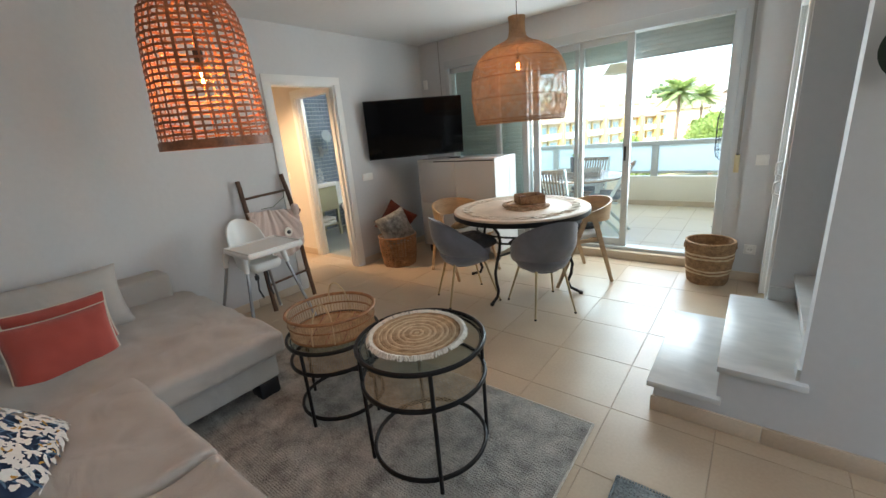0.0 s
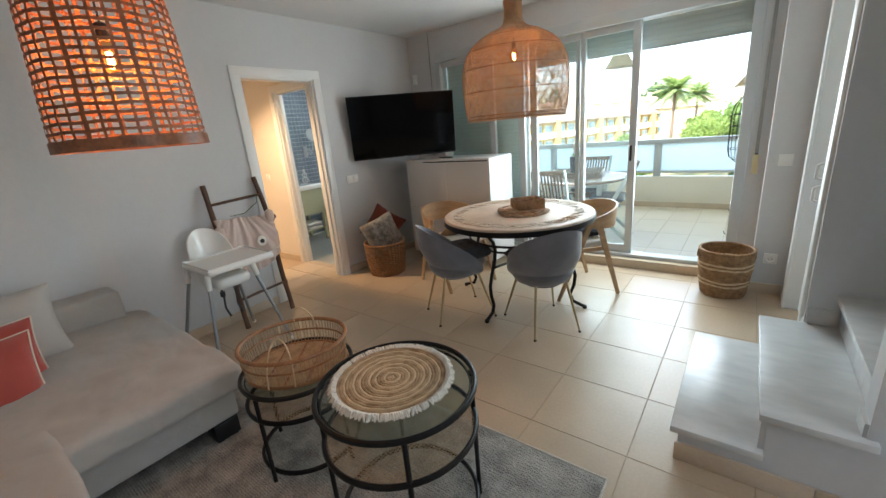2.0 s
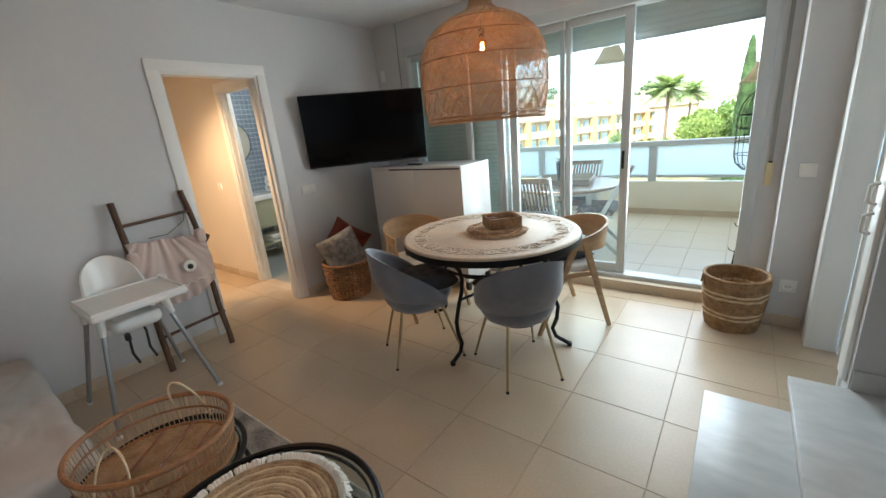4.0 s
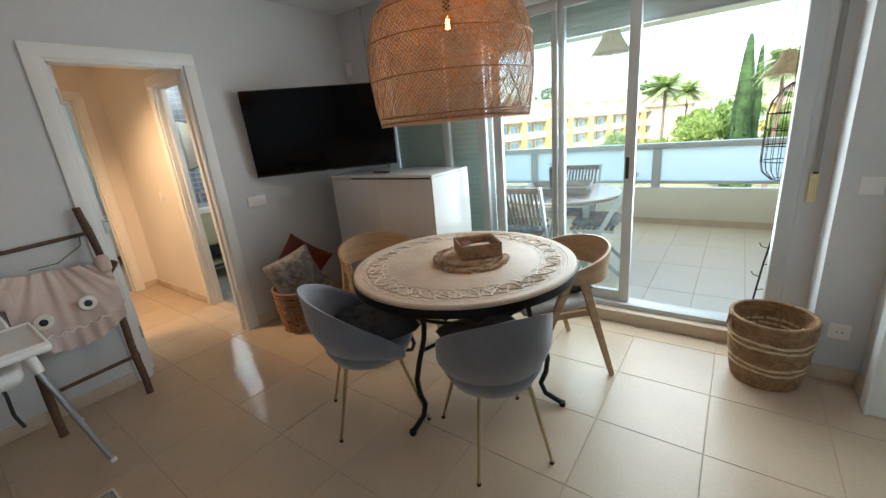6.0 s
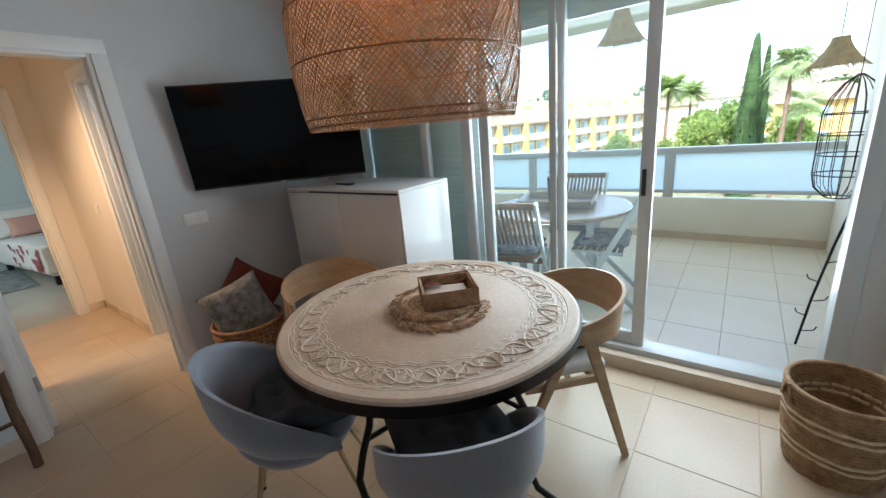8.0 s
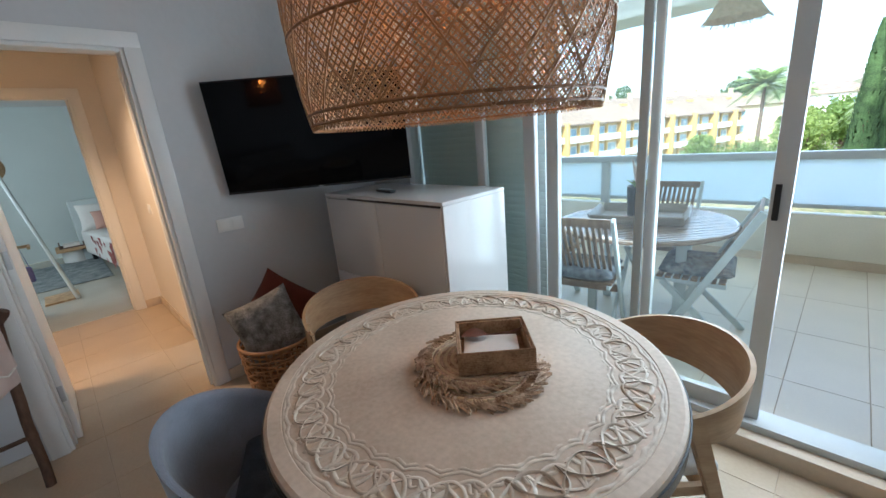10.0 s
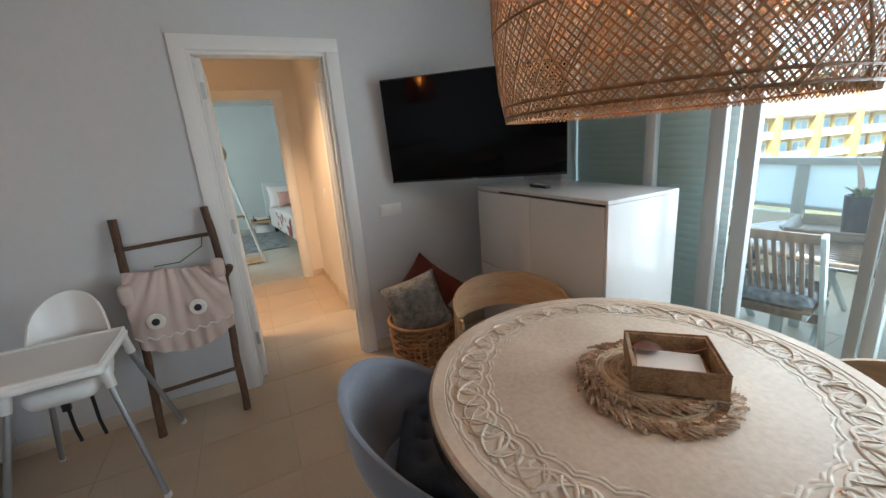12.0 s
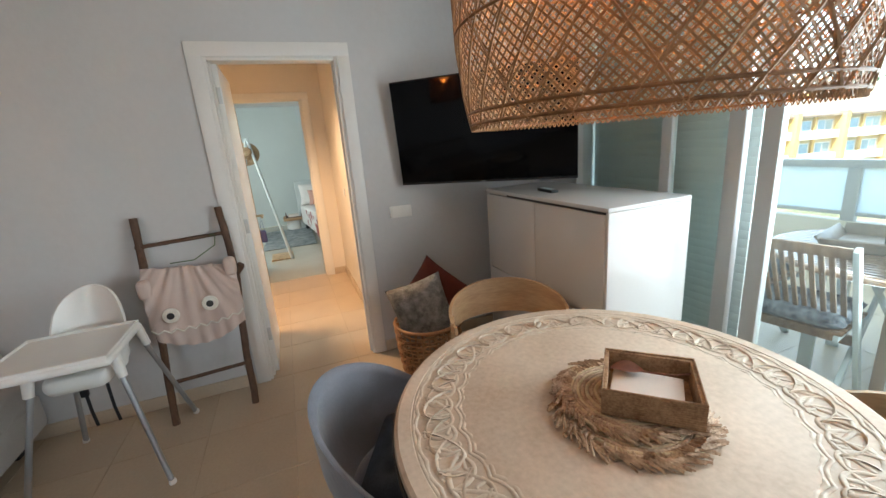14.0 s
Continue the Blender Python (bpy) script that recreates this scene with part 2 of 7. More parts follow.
M["teak_top"] = mat("oiled_teak_boards", (0.27, 0.165, 0.10), 0.20, vary=0.2, scale=6, fine=60, c2=(0.37, 0.25, 0.165), stretch=(5, 1, 1), rand=0.08, coat=0.35)
M["tray_wood"] = mat("pale_bleached_wood", (0.30, 0.25, 0.20), 0.4, vary=0.12, scale=5, fine=60, c2=(0.42, 0.36, 0.30), stretch=(1, 5, 1))
M["print_pad"] = mat("grey_leaf_print_cloth", (0.055, 0.065, 0.085), 0.95, vary=0.3, scale=38, fine=24, c2=(0.24, 0.26, 0.28), bump=0.3, bscale=300)
M["grey_cushion"] = mat("charcoal_cushion_cloth", (0.035, 0.038, 0.046), 0.95, vary=0.25, scale=12, fine=260, bump=0.4, bscale=300, c2=(0.065, 0.07, 0.082))
M["table_wood"] = mat("bleached_carved_wood", (0.53, 0.41, 0.305), 0.50, vary=0.07, scale=4, fine=60, c2=(0.66, 0.535, 0.42), bump=0.05, bscale=45, spec=0.32)
M["carved"] = mat("raised_carving", (0.56, 0.455, 0.35), 0.48, vary=0.08, scale=14, fine=120, c2=(0.66, 0.56, 0.45), spec=0.4)
M["fur_cushion"] = mat("mottled_grey_cloth", (0.15, 0.145, 0.14), 0.95, vary=0.45, scale=22, fine=220, bump=0.9, bscale=70, c2=(0.36, 0.35, 0.335))
M["rust_cushion"] = mat("rust_red_cloth", (0.13, 0.026, 0.015), 0.95, vary=0.2, scale=10, fine=250, bump=0.4, bscale=250)
M["teak"] = mat("weathered_teak", (0.20, 0.112, 0.058), 0.55, vary=0.22, scale=6, fine=60, c2=(0.30, 0.19, 0.105), stretch=(1, 5, 1), rand=0.10)
M["pale_frame"] = mat("pale_painted_frame", (0.55, 0.60, 0.60), 0.55, vary=0.05)
M["terrace_wall"] = mat("cream_render", (0.80, 0.745, 0.63), 0.85, vary=0.04, scale=2, bump=0.2, bscale=30)
M["yellow_render"] = mat("yellow_render", (0.62, 0.42, 0.15), 0.9, vary=0.08, scale=0.3, fine=3)
M["cream_far"] = mat("cream_facade", (0.61, 0.51, 0.32), 0.9, vary=0.08, scale=0.3, fine=3)
M["white_far"] = mat("white_facade", (0.78, 0.77, 0.73), 0.85, vary=0.03, scale=0.4)
M["far_glass"] = mat("bluish_window", (0.38, 0.52, 0.60), 0.12, vary=0.2, scale=0.8, rand=0.25)
M["roof_tile"] = mat("pale_clay_roof", (0.22, 0.16, 0.115), 0.85, vary=0.22, scale=1.2, fine=14, c2=(0.34, 0.26, 0.185), rand=0.06)
M["leaf"] = mat("leaf_green", (0.14, 0.22, 0.045), 0.6, vary=0.3, scale=2, fine=20, c2=(0.34, 0.43, 0.12))
M["basket_straw"] = mat("brown_basket_straw", (0.26, 0.14, 0.065), 0.85, vary=0.3, scale=25, fine=200, c2=(0.40, 0.24, 0.12), bump=0.5, bscale=200)
M["hedge"] = mat("hedge_leaf", (0.09, 0.16, 0.03), 0.65, vary=0.4, scale=1, fine=9, c2=(0.19, 0.30, 0.07))
M["cypress"] = mat("cypress_green", (0.045, 0.095, 0.03), 0.75, vary=0.5, scale=1.5, fine=12, c2=(0.10, 0.18, 0.06))
M["palm"] = mat("palm_green", (0.28, 0.38, 0.18), 0.5, vary=0.3, scale=3, c2=(0.46, 0.56, 0.30))
M["trunk"] = mat("palm_trunk", (0.16, 0.11, 0.075), 0.95, vary=0.3, scale=3, fine=25, bump=0.6, bscale=12)
M["ground"] = mat("garden_ground", (0.13, 0.16, 0.06), 0.95, vary=0.4, scale=0.2, fine=3, c2=(0.26, 0.23, 0.13))
M["hill"] = mat("far_hill", (0.15, 0.19, 0.11), 0.95, vary=0.25, scale=0.02, fine=0.3)
M["bath_tile"] = mat("blue_grey_mosaic", (0.23, 0.27, 0.32), 0.22, vary=0.2, scale=6, rand=0.1)
M["bath_grout"] = mat("light_grout", (0.5, 0.54, 0.56), 0.9, vary=0.05)
M["porcelain"] = mat("white_porcelain", (0.82, 0.82, 0.80), 0.08, vary=0.01, coat=0.4)
M["olive_cab"] = mat("olive_grey_lacquer", (0.40, 0.39, 0.26), 0.4, vary=0.03)
M["bath_floor"] = mat("grey_bath_floor", (0.28, 0.29, 0.27), 0.35, vary=0.06)
M["beige_floor"] = mat("bedroom_floor_tile", (0.45, 0.43, 0.37), 0.22, vary=0.05, scale=3)
M["mirror"] = mat("mirror_silver", (0.85, 0.87, 0.87), 0.02, 1.0, vary=0.0)
M["bedding"] = mat("white_bed_linen", (0.75, 0.73, 0.70), 0.95, vary=0.03, scale=6, bump=0.3, bscale=14)
M["pink_pillow"] = mat("dusty_pink_cloth", (0.56, 0.33, 0.27), 0.95, vary=0.06, scale=6, bump=0.3, bscale=20)
M["navy"] = mat("navy_print_cloth", (0.030, 0.052, 0.11), 0.9, vary=0.12, scale=8, fine=250, bump=0.3, bscale=300)
M["print_white"] = mat("white_print", (0.68, 0.66, 0.62), 0.9, vary=0.06)
M["print_blue"] = mat("blue_print", (0.12, 0.20, 0.30), 0.9, vary=0.2)
M["blue_cloth"] = mat("blue_cloth", (0.07, 0.09, 0.28), 0.9, vary=0.15)
M["rose_print"] = mat("rose_print", (0.36, 0.12, 0.11), 0.9, vary=0.2, scale=20)
M["print_ochre"] = mat("ochre_print", (0.50, 0.30, 0.08), 0.9, vary=0.1)
M["paper"] = mat("paper_napkins", (0.78, 0.72, 0.66), 0.9, vary=0.03)
M["dried_leaf"] = mat("dried_leaf", (0.15, 0.05, 0.025), 0.5, vary=0.3)
M["yellow_plastic"] = mat("aged_yellow_plastic", (0.68, 0.58, 0.33), 0.4, vary=0.03)
M["strap"] = mat("grey_strap", (0.30, 0.29, 0.27), 0.9, vary=0.1, fine=300)
M["dark_leaf"] = mat("dark_green_leaf", (0.012, 0.022, 0.010), 0.35, vary=0.3, scale=6)
for _k in ("palm", "leaf", "hedge"):
    _m = M[_k].node_tree
    _t = _m.nodes.new("ShaderNodeBsdfTranslucent")
    _t.inputs[0].default_value = (0.34, 0.44, 0.12, 1)
    _x = _m.nodes.new("ShaderNodeMixShader")
    _x.inputs[0].default_value = 0.42
    _m.links.new(_m.nodes["Principled BSDF"].outputs[0], _x.inputs[1])
    _m.links.new(_t.outputs[0], _x.inputs[2])
    _m.links.new(_x.outputs[0], _m.nodes["Material Output"].inputs[0])
M["filament"] = emit_mat("glowing_filament", (1.0, 0.42, 0.10), 45)
M["bulb_glass"] = glass_mat("amber_bulb_glass", (1.0, 0.80, 0.52))

# ---- mesh helpers ----


def box(bm, x0, x1, y0, y1, z0, z1, bevel=0.0, m=None):
    v = bmesh.ops.create_cube(bm, size=1.0)["verts"]
    t = Matrix.Translation(((x0 + x1) / 2, (y0 + y1) / 2, (z0 + z1) / 2)) @ Matrix.Diagonal((abs(x1 - x0), abs(y1 - y0), abs(z1 - z0), 1))
    bmesh.ops.transform(bm, matrix=t, verts=v)
    if bevel:
        es = {e for w in v for e in w.link_edges}
        r = bmesh.ops.bevel(bm, geom=list(es), offset=bevel, segments=2, affect="EDGES", profile=0.5)
        v = list({w for f in r["faces"] for w in f.verts} | {w for w in v if w.is_valid})
    if m is not None:
        bmesh.ops.transform(bm, matrix=m, verts=v)
    return v


def tube(bm, pts, r, n=8, closed=False, flat=1.0):
    """A round bar along points; r may be one radius or one for each point."""
    pts = [Vector(p) for p in pts]
    k = len(pts)
    rs = r if isinstance(r, (list, tuple)) else [r] * k
    rings, up = [], None
    for i, p in enumerate(pts):
        a = pts[(i - 1) % k] if (closed or i > 0) else p
        b = pts[(i + 1) % k] if (closed or i < k - 1) else p
        d = (b - a).normalized()
        if up is None:
            up = Vector((0, 0, 1)) if abs(d.z) < 0.9 else Vector((1, 0, 0))
        s = d.cross(up).normalized()
        up = s.cross(d).normalized()
        rings.append([bm.verts.new(p + (s * math.cos(2 * math.pi * j / n) * rs[i] + up * math.sin(2 * math.pi * j / n) * rs[i] * flat)) for j in range(n)])
    for i in range(k if closed else k - 1):
        A, B = rings[i], rings[(i + 1) % k]
        for j in range(n):
            bm.faces.new((A[j], A[(j + 1) % n], B[(j + 1) % n], B[j]))
    if not closed:
        bm.faces.new(rings[0])
        bm.faces.new(list(reversed(rings[-1])))


def ring_pts(r, z=0.0, n=48, cx=0.0, cy=0.0):
    return [(cx + r * math.cos(2 * math.pi * i / n), cy + r * math.sin(2 * math.pi * i / n), z) for i in range(n)]


def lathe(bm, prof, n=40, cx=0.0, cy=0.0, caps=True):
    rings = [[bm.verts.new((cx + r * math.cos(2 * math.pi * j / n), cy + r * math.sin(2 * math.pi * j / n), z)) for j in range(n)] for r, z in prof]
    for A, B in zip(rings, rings[1:]):
        for j in range(n):
            bm.faces.new((A[j], A[(j + 1) % n], B[(j + 1) % n], B[j]))
    if caps:
        bm.faces.new(list(reversed(rings[0])))
        bm.faces.new(rings[-1])


def to_mesh(name, bm, material, smooth=None):
    bmesh.ops.recalc_face_normals(bm, faces=bm.faces[:])
    me = bpy.data.meshes.new(name)
    bm.to_mesh(me)
    bm.free()
    for x in (material if isinstance(material, (list, tuple)) else [material]):
        me.materials.append(M[x])
    if smooth:
        me.polygons.foreach_set("use_smooth", [True] * len(me.polygons))
        me.set_sharp_from_angle(angle=radians(smooth))
    return me


def part(name, bm, material, parent, label="", smooth=40):
    me = to_mesh(name, bm, material, smooth)
    ob = new(name, me)
    ob.parent = parent
    if label:
        ob["label"] = label
    return ob


def thing(name, x, y, z, rz, label, category, group=""):
    e = new(name)
    e.empty_display_size = 0.1
    e.location = (x, y, z)
    e.rotation_euler = (0, 0, radians(rz))
    return tagged(e, label, category, group)


def solid(name, bm, material, label="", category="", kind="", smooth=40, group=""):
    ob = new(name, to_mesh(name, bm, material, smooth))
    return tagged(ob, label, category, group, kind)


def structure(name, boxes, material, label, bevel=0.0, category=""):
    bm = bmesh.new()
    for b in boxes:
        box(bm, *b, bevel)
    return solid(name, bm, material, label, category or name.split("_")[0], "structure", smooth=None)


def part_box(name, dims, material, parent, label="", bevel=0.0):
    bm = bmesh.new()
    box(bm, *dims, bevel)
    return part(name, bm, material, parent, label)


# ---- structure ----
H = 2.53
structure("wall_west", [(-3.73, -3.61, -2.0, 2.16, -0.02, H + 0.1), (-3.73, -3.61, 2.90, 4.46, -0.02, H + 0.1), (-3.73, -3.61, 2.16, 2.90, 2.035, H + 0.1)], "wall", "pale grey painted plaster wall with a doorway to the hall")
structure("wall_north", [(-3.61, -3.21, 4.34, 4.46, -0.02, H + 0.1), (-3.21, -0.19, 4.34, 4.46, 2.28, H + 0.1), (-0.19, -0.07, 4.34, 4.46, -0.02, H + 0.1), (-0.07, 0.26, 4.09, 4.46, -0.02, H + 0.1)], "wall", "pale grey plaster wall around the wide terrace doors")
structure("wall_kitchen", [(0.14, 0.26, 3.86, 4.09, -0.02, H + 0.1), (0.14, 0.26, 2.96, 3.86, 2.09, H + 0.1), (0.14, 3.2, 2.86, 2.96, -0.02, H + 0.1)], "wall", "pale grey painted wall with the kitchen doorway")
structure("wall_stair", [(0.24, 3.2, 1.97, 2.07, 0.34, H + 0.1), (-0.03, 0.24, 1.975, 1.98, 0.0, 0.3)], "wall", "grey painted wall beside the stair")
structure("wall_south", [(-3.73, 3.2, -2.1, -2.0, -0.02, H + 0.1)], "wall", "pale grey plaster wall behind the sofa")
# Unseen wall; its opening is made up to go with the side fill.
structure("wall_east", [(3.2, 3.3, -2.1, 0.3, -0.02, H + 0.1), (3.2, 3.3, 1.7, 4.6, -0.02, H + 0.1), (3.2, 3.3, 0.3, 1.7, -0.02, 0.85), (3.2, 3.3, 0.3, 1.7, 2.15, H + 0.1)], "wall", "pale grey plaster wall closing the living room")
structure("ceiling", [(-3.73, 3.3, -2.1, 4.46, H, H + 0.12)], "ceiling", "smooth off-white plaster ceiling")
structure("ceiling_hall", [(-6.0, -3.73, 1.1, 3.16, 2.42, H + 0.1), (-5.9, -3.73, 3.16, 5.9, 2.42, H + 0.1), (-10.2, -6.0, -0.3, 5.0, 2.42, H + 0.1)], "ceiling", "white plaster ceiling of the hall, bedroom and bathroom")
# hall, bedroom, bathroom
for _n, _b in (("wall_hall_north", [(-6.0, -4.58, 3.0, 3.1, 0, 2.42), (-4.58, -3.76, 3.0, 3.1, 2.03, 2.42)]), ("wall_hall_south", [(-5.9, -3.73, 1.1, 1.2, 0, 2.42)]),
               ("wall_hall_west", [(-5.9, -5.8, 1.2, 2.06, 0, 2.42), (-5.9, -5.8, 2.785, 3.0, 0, 2.42), (-5.9, -5.8, 2.06, 2.785, 2.06, 2.42)])):
    structure(_n, _b, "hall_wall", "warm cream painted hall wall")
structure("wall_bedroom", [(-10.2, -10.1, -0.3, 5.0, 0, 2.42), (-10.1, -5.9, 4.9, 5.0, 0, 2.42), (-10.1, -5.9, -0.3, -0.2, 0, 2.42), (-6.0, -5.902, -0.2, 2.0, 0, 2.42), (-6.0, -5.902, 3.1, 4.9, 0, 2.42)], "bed_wall", "pale blue-green painted bedroom wall")
structure("wall_bathroom", [(-5.8, -5.7, 3.1, 5.9, 0, 2.42), (-5.7, -3.73, 5.8, 5.9, 0, 2.42), (-3.83, -3.731, 3.1, 5.8, 0, 2.42)], "bath_grout", "grouted bathroom wall behind small blue-grey tiles")
structure("floor_bedroom", [(-10.1, -5.9, -0.2, 4.9, -0.03, -0.002)], "beige_floor", "greyish polished bedroom floor")
structure("floor_bathroom", [(-5.7, -3.83, 3.1, 5.8, -0.03, -0.002)], "bath_floor", "grey bathroom floor")
floor = structure("floor", [(-3.61, 3.2, -2.0, 4.34, -0.05, -0.002), (-5.9, -3.61, 1.2, 3.1, -0.05, -0.002)], "grout", "cream ceramic tile floor with thin grout joints")
terrace_floor = structure("floor_terrace", [(-5.0, 1.6, 4.46, 7.3, -0.06, -0.002)], "grout", "cream tiled terrace floor")
structure("ceiling_terrace", [(-5.0, 1.6, 4.462, 7.6, 2.42, 2.62)], "wall_white", "white plastered terrace soffit")
structure("wall_terrace", [(-5.0, -4.9, 4.46, 7.2, 0, 2.42), (0.10, 0.22, 4.46, 7.2, 0, 2.42), (-5.0, -3.73, 4.36, 4.46, 0, 2.42)], "terrace_wall", "cream rendered terrace wall")


def door_casing(name, axis, at, lo, hi, top, side, label, w=0.08, d=0.014, wall=0.12, mat_="casing"):
    """Architrave on the face 'at' of a wall, and the lining through it. side: +1 when the room lies towards plus."""
    e = thing(name, 0, 0, 0, 0, label, "door frame")
    e["kind"] = "structure"

    def put(n, a0, a1, z0, z1, d0, d1):
        lo_, hi_ = sorted((at + side * d0, at + side * d1))
        dims = (lo_, hi_, a0, a1, z0, z1) if axis == "x" else (a0, a1, lo_, hi_, z0, z1)
        part_box(n, dims, mat_, e, "", 0.003)
    put("architrave_leg", lo - w, lo + 0.004, 0, top, 0.0, d)
    put("architrave_leg", hi - 0.004, hi + w, 0, top, 0.0, d)
    put("architrave_head", lo - w, hi + w, top - 0.004, top + w, 0.001, d)
    put("lining_leg", lo, lo + 0.022, 0, top, -wall, -0.001)
    put("lining_leg", hi - 0.022, hi, 0, top, -wall, -0.001)
    put("lining_head", lo + 0.022, hi - 0.022, top - 0.022, top, -wall, -0.001)
    put("door_stop", lo + 0.022, lo + 0.034, 0, top - 0.022, -0.075, -0.045)
    put("door_stop", hi - 0.034, hi - 0.022, 0, top - 0.022, -0.075, -0.045)
    return e


door_casing("door_1", "x", -3.61, 2.165, 2.898, 2.02, 1, "white lacquered frame of the open hall doorway", 0.072)
door_casing("door_2", "x", -5.80, 2.06, 2.785, 2.042, 1, "cream painted frame of the bedroom doorway", 0.07, 0.014, 0.1)
door_casing("door_3", "y", 3.0, -4.50, -3.84, 2.00, -1, "white lacquered frame of the bathroom doorway", 0.07, 0.014, 0.1)

# hall door leaf, folded back into the hall
leaf = thing("hall_door", -3.700, 2.19, 0, 180.5, "white lacquered hall door standing open against the hall wall", "door")
part_box("leaf", (0, 0.68, -0.036, 0, 0.008, 2.0), "casing", leaf, "", 0.002)
for zz in (0.25, 1.0, 1.78):
    part_box("hinge", (-0.008, 0.004, -0.030, 0.004, zz, zz + 0.09), "steel", leaf, "steel hinge")
bm = bmesh.new()
tube(bm, [(0.62, -0.036, 1.02), (0.62, -0.085, 1.02), (0.51, -0.085, 1.02)], 0.009, 8)
part("handle", bm, "brass", leaf, "brass lever handle")

# kitchen doorway in the east wall
kd = thing("door_4", 0, 0, 0, 0, "white lacquered kitchen doorway frame", "door frame")
kd["kind"] = "structure"
part_box("far_lining", (0.125, 0.27, 3.836, 3.86, 0, 2.07), "casing", kd, "", 0.003)
part_box("far_architrave", (0.124, 0.14, 3.83, 3.92, 0, 2.09), "casing", kd, "", 0.003)
part_box("near_lining", (0.13, 0.27, 2.96, 2.985, 0, 2.07), "casing", kd, "", 0.003)
part_box("near_architrave", (0.124, 0.14, 2.90, 2.99, 0.35, 2.09), "casing", kd, "", 0.003)
part_box("head", (0.125, 0.27, 2.985, 3.836, 2.05, 2.09), "casing", kd, "", 0.003)
kl = thing("kitchen_door", 0.27, 3.82, 0, 0, "white lacquered kitchen door standing open with a loop handle", "door")
part_box("leaf", (0.0, 0.80, -0.04, 0.0, 0.01, 2.05), "casing", kl, "", 0.002)
bm = bmesh.new()
tube(bm, [(0.06, -0.04, 0.98), (0.06, -0.08, 1.0), (0.06, -0.08, 1.12), (0.06, -0.04, 1.14)], 0.008, 8)
part("handle", bm, "steel", kl, "steel loop handle")
bm = bmesh.new()
for zz in (0.99, 1.10):
    tube(bm, [(0.118, 2.94, zz - 0.04), (0.095, 2.94, zz - 0.03), (0.095, 2.94, zz + 0.03), (0.118, 2.94, zz + 0.04)], 0.008, 8)
part("pull", bm, "white_plastic", kd, "white plastic pull handle")

# skirting tiles
bm_list = [(-3.61, -3.598, -2.0, 2.085), (-3.61, -3.598, 2.975, 4.34), (-3.598, -3.21, 4.328, 4.34), (-0.185, -0.082, 4.328, 4.34), (-0.082, 0.124, 4.078, 4.09), (-0.082, -0.07, 4.09, 4.328),
           (0.128, 0.14, 3.93, 4.078), (-5.8, -4.58, 2.988, 3.0), (-5.8, -5.79, 2.856, 2.988)]
sk = thing("baseboard", 0, 0, 0, 0, "beige ceramic skirting tiles along the walls", "skirting")
sk["kind"] = "structure"
for b in bm_list:
    dx, dy = b[1] - b[0], b[3] - b[2]
    n = max(1, round(max(dx, dy) / 0.45))
    for i in range(n):
        if dx > dy:
            part_box("skirting_tile", (b[0] + dx * i / n, b[0] + dx * (i + 1) / n - 0.002, b[2], b[3], 0, 0.08), "skirt", sk, "", 0.0015)
        else:
            part_box("skirting_tile", (b[0], b[1], b[2] + dy * i / n, b[2] + dy * (i + 1) / n - 0.002, 0, 0.08), "skirt", sk, "", 0.0015)

# stair
stair = thing("stairs", 0, 0, 0, 0, "white painted stair with grey-white marble treads", "stairs")
stair["kind"] = "structure"
R = 0.173
for i in range(8):
    x0 = -0.31 + 0.28 * i
    y1 = 2.85 if i < 2 else 2.858
    y0 = 1.972 if i < 2 else 2.072
    part_box("riser_block", (x0 + 0.02, x0 + 0.30 if i < 7 else 3.19, y0, y1, 0, R * (i + 1) - 0.03), "wall" if i < 2 else "marble", stair)
    part_box("tread", (x0 - 0.01, x0 + 0.30, y0 - (0.03 if i < 2 else 0), y1 + 0.004, R * (i + 1) - 0.03, R * (i + 1)), "marble", stair, "grey-white marble tread", 0.004)
part_box("string_wall", (0.27, 3.19, 1.972, 2.07, 0, 0.339), "wall", stair)
part_box("wall_skirting", (0.145, 0.255, 2.846, 2.858, 0.346, 0.43), "marble", stair, "marble skirting")
part_box("wall_skirting", (0.228, 0.24, 1.975, 2.07, 0.346, 0.40), "marble", stair, "marble skirting")
for i in range(7):
    part_box("skirting_tile", (-0.30 + 0.45 * i + (0 if i else 0.0), 0.148 + 0.45 * i, 1.956, 1.97, 0, 0.085), "skirt", stair, "beige skirting tile", 0.0015)

# terrace door and window
win = thing("window_1", 0, 0, 0, 0, "white aluminium sliding terrace doors, one leaf open", "window")
win["kind"] = "structure"
Y0, Y1 = 4.335, 4.46
part_box("frame_head", (-3.21, -0.19, 4.325, Y1, 2.19, 2.28), "alu", win, "", 0.004)
part_box("frame_jamb", (-3.21, -3.15, 4.325, Y1, 0.12, 2.19), "alu", win, "", 0.004)
part_box("frame_jamb", (-0.262, -0.19, 4.325, Y1, 0.12, 2.19), "alu", win, "", 0.004)
part_box("frame_sill", (-3.21, -0.19, 4.33, Y1, 0.085, 0.12), "alu", win, "", 0.003)
part_box("sill_step", (-3.21, -0.19, 4.27, 4.46, -0.002, 0.085), "skirt", win, "beige tiled step below the door", 0.003)
for x, w, y in ((-2.50, 0.06, 4.38), (-2.15, 0.07, 4.38), (-2.02, 0.07, 4.40), (-1.52, 0.045, 4.43), (-1.05, 0.065, 4.39)):
    part_box("stile", (x - w / 2, x + w / 2, y - 0.02, y + 0.02, 0.12, 2.19), "alu", win, "", 0.003)
part_box("stile", (-1.585, -1.545, 4.39, 4.41, 0.12, 2.19), "alu_grey", win, "", 0.003)
